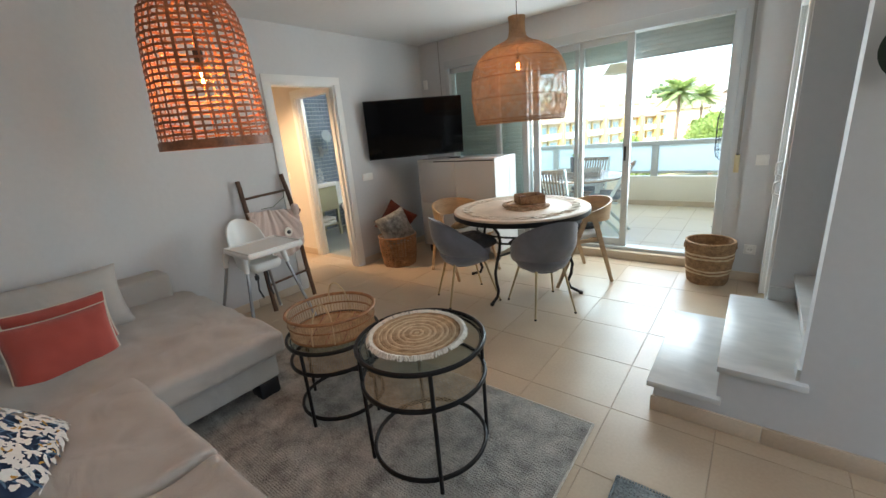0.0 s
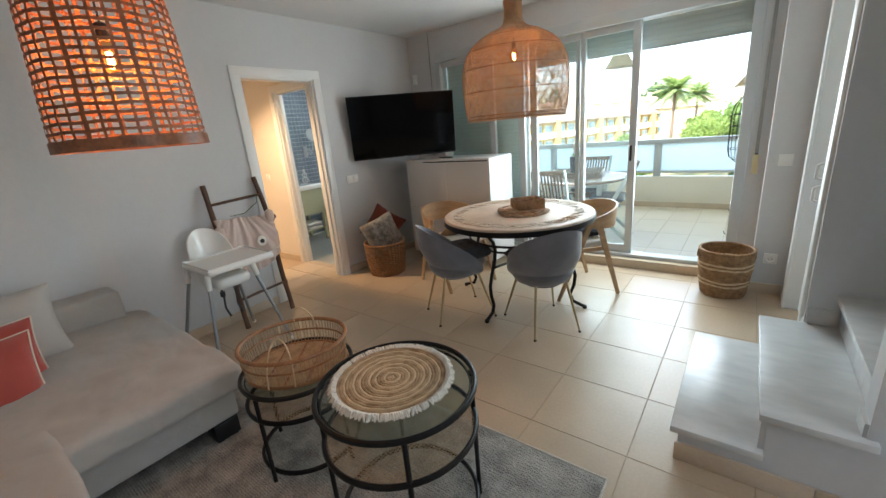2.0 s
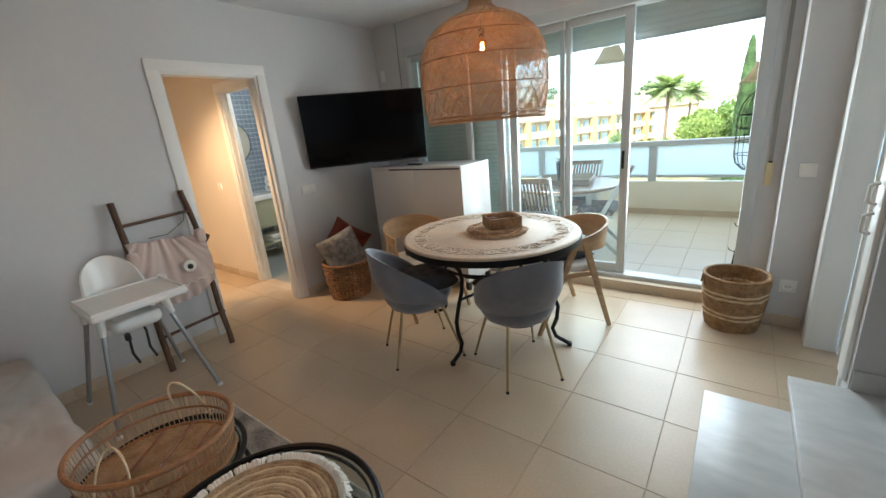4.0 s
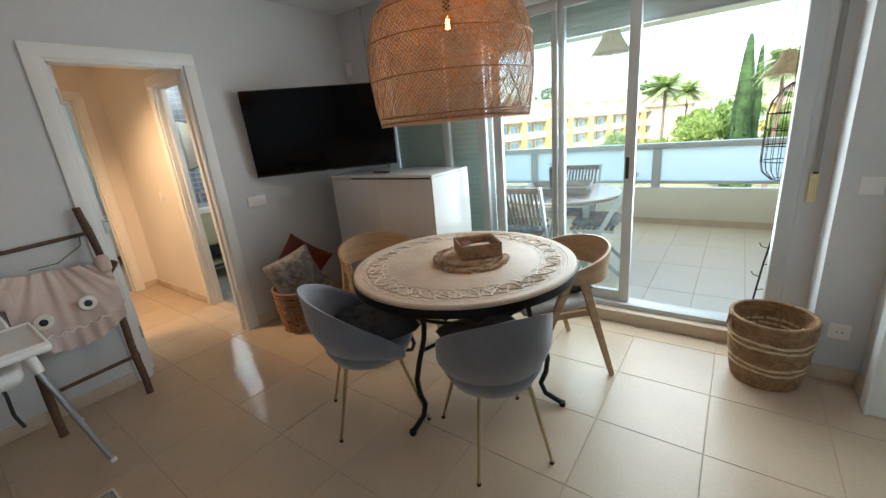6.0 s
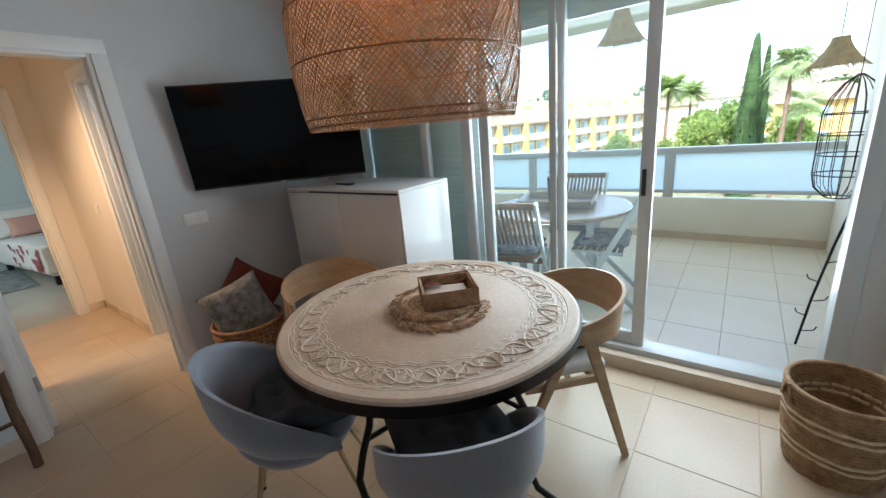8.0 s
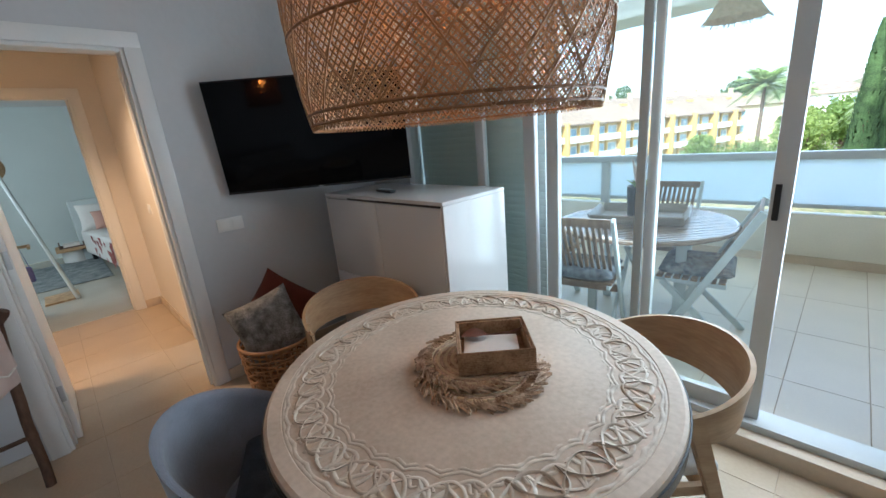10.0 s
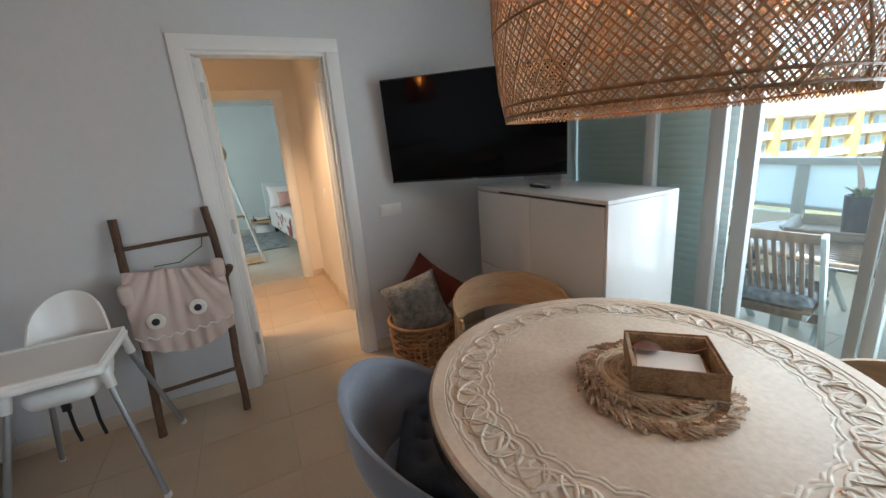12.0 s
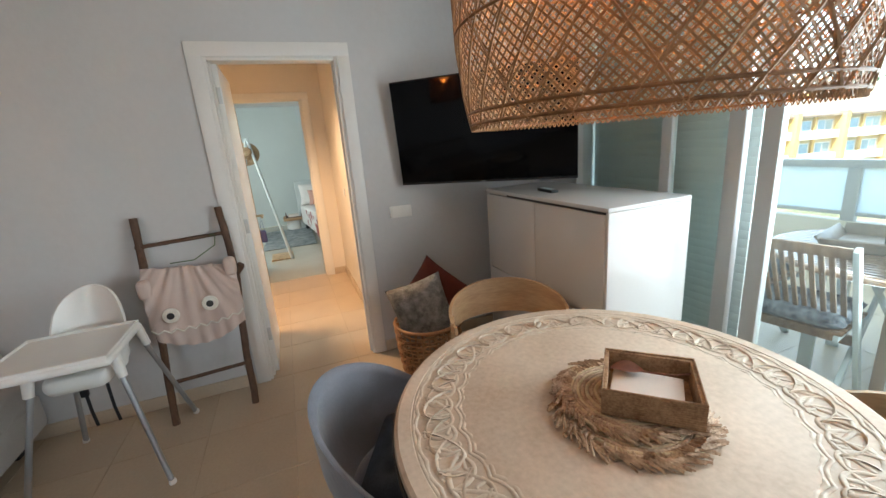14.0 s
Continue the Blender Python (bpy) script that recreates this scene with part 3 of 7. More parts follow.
for x0, x1, y in ((-3.15, -2.53, 4.38), (-2.47, -2.185, 4.38), (-1.985, -1.5425, 4.40), (-1.4975, -1.0825, 4.39)):
    part_box("bottom_rail", (x0, x1, y - 0.018, y + 0.018, 0.12, 0.20), "alu", win, "", 0.003)
    part_box("top_rail", (x0, x1, y - 0.018, y + 0.018, 2.13, 2.19), "alu", win, "", 0.003)
    g = part_box("pane", (x0, x1, y - 0.003, y + 0.003, 0.20, 2.13), "glass", win, "clear glass pane")
    g.visible_shadow = False
part_box("latch", (-1.07, -1.05, 4.36, 4.37, 1.02, 1.16), "black_plastic", win, "black recessed latch", 0.002)
shut = thing("roller_shutter", 0, 0, 0, 0, "grey-green roller shutter, lowered at one end and raised beside", "shutter")
k = 0
for i in range(50):
    z = 2.19 - 0.043 * (i + 1)
    if z < 0.09:
        break
    part_box("slat", (-3.15, -2.115, 4.475, 4.487, z, z + 0.0429), "shutter", shut, "", 0.0006)
for i in range(5):
    z = 2.19 - 0.043 * (i + 1)
    part_box("slat", (-2.10, -0.205, 4.475, 4.487, z, z + 0.0422), "shutter", shut, "", 0.0012)
part_box("end_bar", (-2.10, -0.205, 4.47, 4.492, 1.958, 1.974), "alu_grey", shut)

# terrace parapet and rail
par = thing("parapet", 0, 0, 0, 0, "cream rendered terrace parapet with a white rail and frosted panels", "parapet")
par["kind"] = "structure"
PY = 7.2
part_box("parapet_wall", (-4.9, 1.5, PY, PY + 0.12, 0, 0.47), "terrace_wall", par, "", 0.005)
part_box("parapet_skirting", (-4.9, 1.5, PY - 0.012, PY, 0, 0.08), "skirt", par, "beige skirting tiles")
part_box("top_rail", (-4.9, 1.5, PY + 0.01, PY + 0.09, 0.955, 1.025), "alu", par, "", 0.005)
part_box("bottom_rail", (-4.9, 1.5, PY + 0.03, PY + 0.07, 0.52, 0.555), "alu", par, "", 0.003)
for i, x in enumerate((-4.6, -2.95, -1.3, 0.35)):
    part_box("rail_post", (x - 0.05, x + 0.05, PY + 0.02, PY + 0.08, 0.47, 0.955), "alu", par, "", 0.004)
    part_box("panel", (x + 0.05, x + 1.6 if i < 3 else 1.5, PY + 0.045, PY + 0.055, 0.555, 0.955), "frosted", par, "frosted pale blue panel")

# floor tiles
def tile_field(parent, x0, x1, y0, y1, px, py, ox, oy, material, name="tile"):
    meshes = {}
    i0, i1 = math.floor((x0 - ox) / px), math.ceil((x1 - ox) / px)
    j0, j1 = math.floor((y0 - oy) / py), math.ceil((y1 - oy) / py)
    for i in range(i0, i1):
        for j in range(j0, j1):
            a, b = max(x0, ox + i * px) + 0.0012, min(x1, ox + (i + 1) * px) - 0.0012
            c, d = max(y0, oy + j * py) + 0.0012, min(y1, oy + (j + 1) * py) - 0.0012
            if b - a < 0.01 or d - c < 0.01:
                continue
            key = (round(b - a, 3), round(d - c, 3))
            if key not in meshes:
                bm = bmesh.new()
                w, h = (b - a) / 2, (d - c) / 2
                lo = [bm.verts.new((s * w, t * h, -0.004)) for s, t in ((-1, -1), (1, -1), (1, 1), (-1, 1))]
                hi = [bm.verts.new((s * (w - 0.0015), t * (h - 0.0015), 0)) for s, t in ((-1, -1), (1, -1), (1, 1), (-1, 1))]
                bm.faces.new(hi)
                for q in range(4):
                    bm.faces.new((lo[q], lo[(q + 1) % 4], hi[(q + 1) % 4], hi[q]))
                meshes[key] = to_mesh(name, bm, material)
            ob = new(name, meshes[key])
            ob.parent = parent
            ob.location = ((a + b) / 2, (c + d) / 2, 0)

# ---- soft shapes ----


def soft_box(bm, x0, x1, y0, y1, z0, z1, r=0.05, n=14, crown=0.0, amp=0.004, freq=7.0, seed=0.0):
    half = Vector(((x1 - x0) / 2, (y1 - y0) / 2, (z1 - z0) / 2))
    c = Vector(((x0 + x1) / 2, (y0 + y1) / 2, (z0 + z1) / 2))
    g = {}

    def vert(i, j, k):
        key = (i, j, k)
        if key not in g:
            u = Vector([math.sin((q / n * 2 - 1) * math.pi / 2) for q in key])
            p = Vector((u.x * half.x, u.y * half.y, u.z * half.z))
            inner = Vector([max(-half[a] + r, min(half[a] - r, p[a])) for a in range(3)])
            d = p - inner
            if d.length > r:
                p = inner + d.normalized() * r
            if u.z > 0:
                p.z += crown * (1 - u.x ** 4) * (1 - u.y ** 4)
            p += c
            if amp:
                q = p * freq + Vector((seed, seed * 2, 0))
                p += d.normalized() * amp * noise.noise(q) if d.length > 0 else Vector((0, 0, 0))
                p.z += amp * 1.4 * noise.noise(q * 1.7) * (1 if u.z > 0 else 0)
            g[key] = bm.verts.new(p)
        return g[key]
    for a in range(n):
        for b in range(n):
            for s in (0, n):
                bm.faces.new((vert(a, b, s), vert(a + 1, b, s), vert(a + 1, b + 1, s), vert(a, b + 1, s)))
                bm.faces.new((vert(a, s, b), vert(a + 1, s, b), vert(a + 1, s, b + 1), vert(a, s, b + 1)))
                bm.faces.new((vert(s, a, b), vert(s, a + 1, b), vert(s, a + 1, b + 1), vert(s, a, b + 1)))


def pillow(bm, w, h, t, n=22, pinch=0.08, amp=0.007, seed=0.0):
    """A stuffed cushion in the xz plane, t thick along y. Returns its outline points."""
    rows = {}
    for side in (-1, 1):
        for i in range(n + 1):
            for j in range(n + 1):
                u, v = i / n * 2 - 1, j / n * 2 - 1
                edge = i in (0, n) or j in (0, n)
                if edge and side == 1:
                    rows[side, i, j] = rows[-1, i, j]
                    continue
                su = w / 2 * u * (1 - pinch * (1 - v * v) * u * u)
                sv = h / 2 * v * (1 - pinch * (1 - u * u) * v * v)
                th = t / 2 * max(0.0, (1 - u ** 4) * (1 - v ** 4)) ** 0.55
                if not edge:
                    th += amp * noise.noise(Vector((u * 2.6 + seed, v * 2.6, side)))
                    th += amp * 0.5 * noise.noise(Vector((u * 7 + seed, v * 5, side)))
                rows[side, i, j] = bm.verts.new((su, side * th, sv))
    for side in (-1, 1):
        for i in range(n):
            for j in range(n):
                bm.faces.new((rows[side, i, j], rows[side, i + 1, j], rows[side, i + 1, j + 1], rows[side, i, j + 1]))
    ring = [(i, 0) for i in range(n)] + [(n, j) for j in range(n)] + [(i, n) for i in range(n, 0, -1)] + [(0, j) for j in range(n, 0, -1)]
    return [rows[-1, i, j].co.copy() for i, j in ring]


def cushion(name, m, w, h, t, material, label, piping=None, seed=0.0, category="cushion", group=""):
    e = thing(name, 0, 0, 0, 0, label, category, group)
    e.matrix_world = m
    bm = bmesh.new()
    ring = pillow(bm, w, h, t, seed=seed)
    part("cover", bm, material, e, "", 60)
    if piping:
        bm = bmesh.new()
        tube(bm, ring, 0.005, 6, closed=True)
        part("piping", bm, piping, e, "cream piped edge")
    return e


# ---- living corner ----
sofa = thing("corner_sofa", 0, 0, 0, 0, "grey-beige cloth corner sofa with loose seat cushions on black feet", "sofa")
bm = bmesh.new()
soft_box(bm, -3.58, -2.19, -0.6, 1.02, 0.105, 0.292, 0.02, 12, 0, 0.002)
part("base", bm, "sofa", sofa)
bm = bmesh.new()
soft_box(bm, -2.17, -0.62, -0.6, 0.345, 0.105, 0.272, 0.02, 12, 0, 0.002)
part("base", bm, "sofa", sofa)
bm = bmesh.new()
soft_box(bm, -3.5, -2.095, -0.6, 1.05, 0.284, 0.438, 0.04, 40, 0.012, 0.012, 5.0)
part("seat_cushion", bm, "sofa", sofa)
for i, (a, b) in enumerate(((-2.30, -1.405), (-1.40, -0.60))):
    bm = bmesh.new()
    soft_box(bm, a, b, -0.62, 0.375, 0.262, 0.457, 0.03, 28, 0.010, 0.010, 5.0, 3.0 + i)
    part("seat_cushion", bm, "sofa", sofa)
bm = bmesh.new()
soft_box(bm, -3.6, -3.38, -0.6, 0.93, 0.065, 0.628, 0.03, 18, 0.0, 0.004)
part("backrest", bm, "sofa", sofa)
bm = bmesh.new()
soft_box(bm, -3.4, -0.6, -0.85, -0.62, 0.065, 0.68, 0.05, 16, 0.0, 0.004)
part("backrest", bm, "sofa", sofa)
for x, y in ((-2.25, 0.94), (-3.5, 0.86), (-0.75, 0.15), (-0.75, -0.5), (-2.3, -0.5), (-3.5, -0.5)):
    part_box("foot", (x - 0.06, x + 0.06, y - 0.06, y + 0.06, 0.0, 0.107), "black_plastic", sofa, "black block foot", 0.004)

cushion("grey_back_cushion", pose(-3.22, 0.29, 0.615, -18, 0, 90), 0.66, 0.42, 0.17, "sofa", "large grey-beige cloth back cushion on the sofa", seed=1, group="cushions on the sofa")
cushion("coral_cushion", pose(-3.02, 0.255, 0.540, -32, 0, 86), 0.46, 0.38, 0.11, "coral", "coral red cushion with cream piping behind another", "piping", 2, group="cushions on the sofa")
cushion("coral_cushion", pose(-2.80, 0.215, 0.505, -40, 0, 86), 0.46, 0.46, 0.12, "coral", "coral red cushion with cream piping on the seat", "piping", 4, group="cushions on the sofa")
navy = cushion("printed_cushion", pose(-1.93, -0.14, 0.56, -50, 0, 160), 0.43, 0.43, 0.17, "navy", "navy cushion printed with white cockatoos and leaves", "piping", 7, group="cushions on the sofa")
rng = random.Random(4)
bm = bmesh.new()
bo = bmesh.new()


def pillow_y(u, v, t, side):
    return side * (t / 2 * ((1 - u ** 4) * (1 - v ** 4)) ** 0.55 + 0.010)


bl = bmesh.new()
for k in range(460):
    u0, v0, a0 = rng.uniform(-0.88, 0.88), rng.uniform(-0.88, 0.88), rng.uniform(0, 6.28)
    kind = "o" if k % 11 == 0 else "b" if k % 3 == 1 else "w"
    target = {"o": bo, "b": bl, "w": bm}[kind]
    ln, wd = {"o": (0.045, 0.018), "b": (rng.uniform(0.08, 0.16), 0.014), "w": (rng.uniform(0.06, 0.13), rng.uniform(0.02, 0.048))}[kind]
    for side in (-1, 1):
        pts = []
        for q in range(10):
            an = 2 * math.pi * q / 10
            a_, b_ = ln * math.cos(an), wd * math.sin(an) * (1 + 0.5 * math.sin(3 * an))
            u, v = u0 + a_ * math.cos(a0) - b_ * math.sin(a0), v0 + a_ * math.sin(a0) + b_ * math.cos(a0)
            u, v = max(-0.94, min(0.94, u)), max(-0.94, min(0.94, v))
            lift = {"o": 0.0016, "b": 0.0, "w": 0.0008}[kind]
            pts.append(target.verts.new((0.23 * u, pillow_y(u, v, 0.17, side) + side * lift, 0.22 * v)))
        for q in range(2, 10):
            target.faces.new((pts[0], pts[q - 1], pts[q]))
for nm, b_, mt, lb in (("bird_print", bm, "print_white", "white printed birds and leaves"), ("frond_print", bl, "print_blue", "mid-blue printed fronds"), ("crest_print", bo, "print_ochre", "ochre printed crests")):
    part(nm, b_, mt, navy, lb)["kind"] = "stuff"


def rug(name, x0, x1, y0, y1, material, label, seed=0):
    """A thick woven rug with an uneven edge and rows of knots."""
    e = thing(name, 0, 0, 0, 0, label, "rug")
    bm = bmesh.new()
    r = random.Random(seed)
    nx, ny = int((x1 - x0) / 0.012), int((y1 - y0) / 0.012)
    vs = {}
    for i in range(nx + 1):
        for j in range(ny + 1):
            x, y = x0 + (x1 - x0) * i / nx, y0 + (y1 - y0) * j / ny
            edge = i in (0, nx) or j in (0, ny)
            ex = 0.006 * noise.noise(Vector((x * 9, y * 9, seed)))
            vs[i, j] = bm.verts.new((x + ex, y + ex, 0.002 if edge else 0.011 + r.uniform(-0.006, 0.006) + (0.0016 if j % 2 else -0.0016)))
    for i in range(nx):
        for j in range(ny):
            bm.faces.new((vs[i, j], vs[i + 1, j], vs[i + 1, j + 1], vs[i, j + 1]))
    part("woven_top", bm, material, e, "", 80)
    bm = bmesh.new()
    for a, b in (((x0, y0), (x1, y0)), ((x1, y0), (x1, y1)), ((x1, y1), (x0, y1)), ((x0, y1), (x0, y0))):
        m_ = int(math.dist(a, b) / 0.011)
        for q in range(m_):
            u0, u1 = (q + 0.1) / m_, (q + 0.8) / m_
            p_, q_ = [(a[0] + (b[0] - a[0]) * u, a[1] + (b[1] - a[1]) * u) for u in (u0, u1)]
            tube(bm, [(*p_, 0.007), (*q_, 0.009)], 0.0055, 5)
    part("bound_edge", bm, "fringe" if material == "rug" else material, e, "pale whipped edge" if material == "rug" else "")
    return e


rug("living_rug", -2.65, -0.50, -0.9, 1.69, "rug", "thick grey hand-woven wool rug on the tiles", 1)
rug("small_rug", -0.32, 0.45, 0.35, 1.44, "rug_blue", "small blue-grey shaggy rug on the tiles", 2)


def coffee_table(x, y, rz, r, h, h2, h3, label):
    e = thing("coffee_table", x, y, 0.012, rz, label, "coffee table", "nesting coffee tables")
    t = 0.009
    for name, rad, z in (("top_ring", r, h), ("shelf_ring", r - 0.005, h2), ("foot_ring", r - 0.02, h3)):
        bm = bmesh.new()
        tube(bm, ring_pts(rad, z - t, 56), t, 8, closed=True, flat=1.3)
        part(name, bm, "black_iron", e)
    for k in range(4):
        a = math.radians(45 + 90 * k)
        bm = bmesh.new()
        tube(bm, [((r - 0.006) * math.cos(a), (r - 0.006) * math.sin(a), 0), ((r - 0.006) * math.cos(a), (r - 0.006) * math.sin(a), h - 0.01)], 0.009, 8)
        part("leg", bm, "black_iron", e)
    bm = bmesh.new()
    lathe(bm, [(r - 0.008, h - 0.012), (r - 0.008, h - 0.004)], 56)
    g = part("glass_top", bm, "table_glass", e, "clear glass top")
    g.visible_shadow = False
    bm = bmesh.new()
    lathe(bm, [(r - 0.015, h - 0.026), (r - 0.02, h - 0.026), (r - 0.02, h - 0.014), (r - 0.015, h - 0.014), (r - 0.015, h - 0.026)], 56, caps=False)
    part("inner_ring", bm, "black_iron", e)
    # cane shelf: three crossed sets of strands
    bm = bmesh.new()
    rr = r - 0.014
    step = 0.0115
    for ang, zz in ((0, 0), (90, 0.0012), (45, 0.0024), (135, 0.0034)):
        c, s = math.cos(math.radians(ang)), math.sin(math.radians(ang))
        st = step if ang in (0, 90) else step * 1.41
        m = int(rr / st)
        for i in range(-m, m + 1):
            d = i * st
            l = math.sqrt(max(0, rr * rr - d * d))
            w = 0.0017 if ang in (0, 90) else 0.0011
            q = [(-l, d - w), (l, d - w), (l, d + w), (-l, d + w)]
            bm.faces.new([bm.verts.new((a_ * c - b_ * s, a_ * s + b_ * c, h2 - 0.012 + zz)) for a_, b_ in q])
    o = part("cane_shelf", bm, "cane", e, "woven natural cane shelf")
    return e


coffee_table(-1.096, 1.147, 3, 0.283, 0.593, 0.425, 0.072, "black iron round coffee table with glass top and cane shelf")
coffee_table(-1.750, 1.150, 55, 0.246, 0.457, 0.335, 0.06, "smaller black iron round coffee table under the larger one")


def spiral_mat(name, x, y, z, r, label, fringe=None, tip=0.0, material="jute", straws=0, seed=3, stripe=None):
    """A round mat of coiled cord, with a fringe of cotton or loose straws."""
    e = thing(name, x, y, z, 0, label, "placemat")
    w = 0.0065
    n = int(r / (w * 1.7))
    rr = random.Random(seed)
    pale = bmesh.new()
    bm = bmesh.new()
    for k in range(n):
        rad = w * 1.7 * (k + 0.6)
        seg = max(12, int(rad * 240))
        pts = [((rad + rr.uniform(-0.0008, 0.0008)) * math.cos(2 * math.pi * i / seg), (rad) * math.sin(2 * math.pi * i / seg), w * 0.8 + 0.0013 * math.sin(i * 2.4 + k)) for i in range(seg)]
        tube(pale if (stripe and k in stripe) else bm, pts, w, 6, closed=True, flat=0.8)
    part("coil", bm, material, e, "", 80)
    if stripe:
        part("pale_coil", pale, "pale_straw", e, "paler straw coils", 80)
    else:
        pale.free()
    if fringe:
        bm = bmesh.new()
        for i in range(520):
            a = rr.uniform(0, 2 * math.pi)
            r0, r1 = r - 0.006, r + tip * rr.uniform(0.5, 1.0)
            b = a + rr.uniform(-0.05, 0.05)
            tube(bm, [(r0 * math.cos(a), r0 * math.sin(a), 0.010), ((r0 + r1) / 2 * math.cos(a), (r0 + r1) / 2 * math.sin(a), 0.014 + rr.uniform(0, 0.004)), (r1 * math.cos(b), r1 * math.sin(b), 0.004)], [0.004, 0.0045, 0.002], 4)
        part("fringe", bm, fringe, e, "tufted white cotton fringe")
    if straws:
        bm = bmesh.new()
        for i in range(straws):
            a = rr.uniform(0, 2 * math.pi)
            b = a + rr.uniform(0.12, 0.36)
            r1 = r + rr.uniform(0.0, tip)
            z0 = rr.uniform(0.004, 0.012)
            th = rr.uniform(0.0022, 0.0042)
            tube(bm, [((r - 0.035) * math.cos(a), (r - 0.035) * math.sin(a), z0), ((r - 0.012) * math.cos(a + 0.04), (r - 0.012) * math.sin(a + 0.04), z0 + 0.005), (r1 * math.cos(b), r1 * math.sin(b), z0)], th, 4)
        part("straw_fringe", bm, material, e, "loose straw ends")
    return e


spiral_mat("round_table_mat", -1.118, 1.152, 0.606, 0.203, "coiled jute mat with a white cotton fringe on the coffee table", "fringe", 0.026, stripe=(0, 2, 5, 7, 10, 12, 15))

# oval tray basket on the small coffee table
tb = thing("tray_basket", -1.740, 1.148, 0.473, 40, "round open rattan tray basket with two loop handles", "basket")
RA, RB = 0.235, 0.205
ell = lambda s, z, n=60: [(RA * s * math.cos(2 * math.pi * i / n), RB * s * math.sin(2 * math.pi * i / n), z) for i in range(n)]
for nm, s, z, rad in (("bottom_rim", 0.94, 0.008, 0.008), ("middle_rim", 0.975, 0.075, 0.0045), ("top_rim", 1.0, 0.128, 0.009)):
    bm = bmesh.new()
    tube(bm, ell(s, z), rad, 8, closed=True)
    part(nm, bm, "rattan", tb)
bm = bmesh.new()
for i in range(84):
    a = 2 * math.pi * i / 84
    tube(bm, [(RA * 0.94 * math.cos(a), RB * 0.94 * math.sin(a), 0.008), (RA * math.cos(a), RB * math.sin(a), 0.128)], 0.0021, 4)
part("side_lattice", bm, "cane", tb, "thin upright cane sticks")
bm = bmesh.new()
for i in range(-24, 25):
    d = i * 0.009
    if abs(d) < RB * 0.93:
        l = RA * 0.93 * math.sqrt(1 - (d / (RB * 0.93)) ** 2)
        tube(bm, [(-l, d, 0.008), (l, d, 0.008)], 0.0036, 4)
part("bottom_slats", bm, "cane", tb, "pale split cane base")
bm = bmesh.new()
bm.free()
for xx in (-0.09, 0.0, 0.09):
    bm = bmesh.new()
    l = RB * 0.93 * math.sqrt(1 - (xx / (RA * 0.93)) ** 2)
    tube(bm, [(xx, -l, 0.014), (xx, l, 0.014)], 0.004, 6)
    part("cross_bar", bm, "rattan_band", tb)
for s in (-1, 1):
    bm = bmesh.new()
    tube(bm, [(0.055 * math.cos(t), s * (RB + 0.006) * (1 - 0.28 * math.sin(t)), 0.05 + 0.165 * math.sin(t) if 0 < t < math.pi else 0.02) for t in [math.pi * k / 16 for k in range(17)]], 0.0038, 8)
    part("handle", bm, "pale_straw", tb, "pale bent cane handle")


# ---- pendant lamps ----
def surf(prof, u):
    """Radius and height at u (0 to 1) along a profile, by length."""
    ls = [0.0]
    for a, b in zip(prof, prof[1:]):
        ls.append(ls[-1] + math.dist(a, b))
    d = u * ls[-1]
    for i in range(len(prof) - 1):
        if d <= ls[i + 1] or i == len(prof) - 2:
            k = (d - ls[i]) / (ls[i + 1] - ls[i])
            return prof[i][0] + (prof[i + 1][0] - prof[i][0]) * k, prof[i][1] + (prof[i + 1][1] - prof[i][1]) * k


def ribbon(bm, pts, nrm, w):
    """A flat strip along pts, w wide, facing the way nrm(p) gives; two-sided, 1 mm thick."""
    prev = None
    for i, p in enumerate(pts):
        a, b = pts[max(0, i - 1)], pts[min(len(pts) - 1, i + 1)]
        d = (Vector(b) - Vector(a)).normalized()
        n_ = nrm(p)
        s = d.cross(n_).normalized() * (w / 2)
        p = Vector(p)
        cur = [bm.verts.new(p + s), bm.verts.new(p - s), bm.verts.new(p - s - n_ * 0.0012), bm.verts.new(p + s - n_ * 0.0012)]
        if prev:
            for q in range(4):
                bm.faces.new((prev[q], prev[(q + 1) % 4], cur[(q + 1) % 4], cur[q]))
        prev = cur


def outward(p):
    return Vector((p[0], p[1], 0.0001)).normalized()


def bulb(parent, z, size=1.0):
    bm = bmesh.new()
    lathe(bm, [(0.013, z + 0.055), (0.016, z + 0.05), (0.026 * size, z + 0.02), (0.030 * size, z), (0.026 * size, z - 0.02), (0.014, z - 0.032), (0.002, z - 0.036)], 20)
    b = part("bulb", bm, "bulb_glass", parent, "amber glass bulb")
    b.visible_shadow = False
    bm = bmesh.new()
    for k in range(6):
        a = 2 * math.pi * k / 6
        tube(bm, [(0.006 * math.cos(a), 0.006 * math.sin(a), z + 0.022), (0.008 * math.cos(a + 0.5), 0.008 * math.sin(a + 0.5), z - 0.02)], 0.0016, 5)
    f = part("filament", bm, "filament", parent, "glowing orange filament")
    f.visible_shadow = False
    bm = bmesh.new()
    lathe(bm, [(0.016, z + 0.055), (0.018, z + 0.06), (0.018, z + 0.10), (0.008, z + 0.105)], 16)
    part("socket", bm, "black_plastic", parent, "black lamp holder")


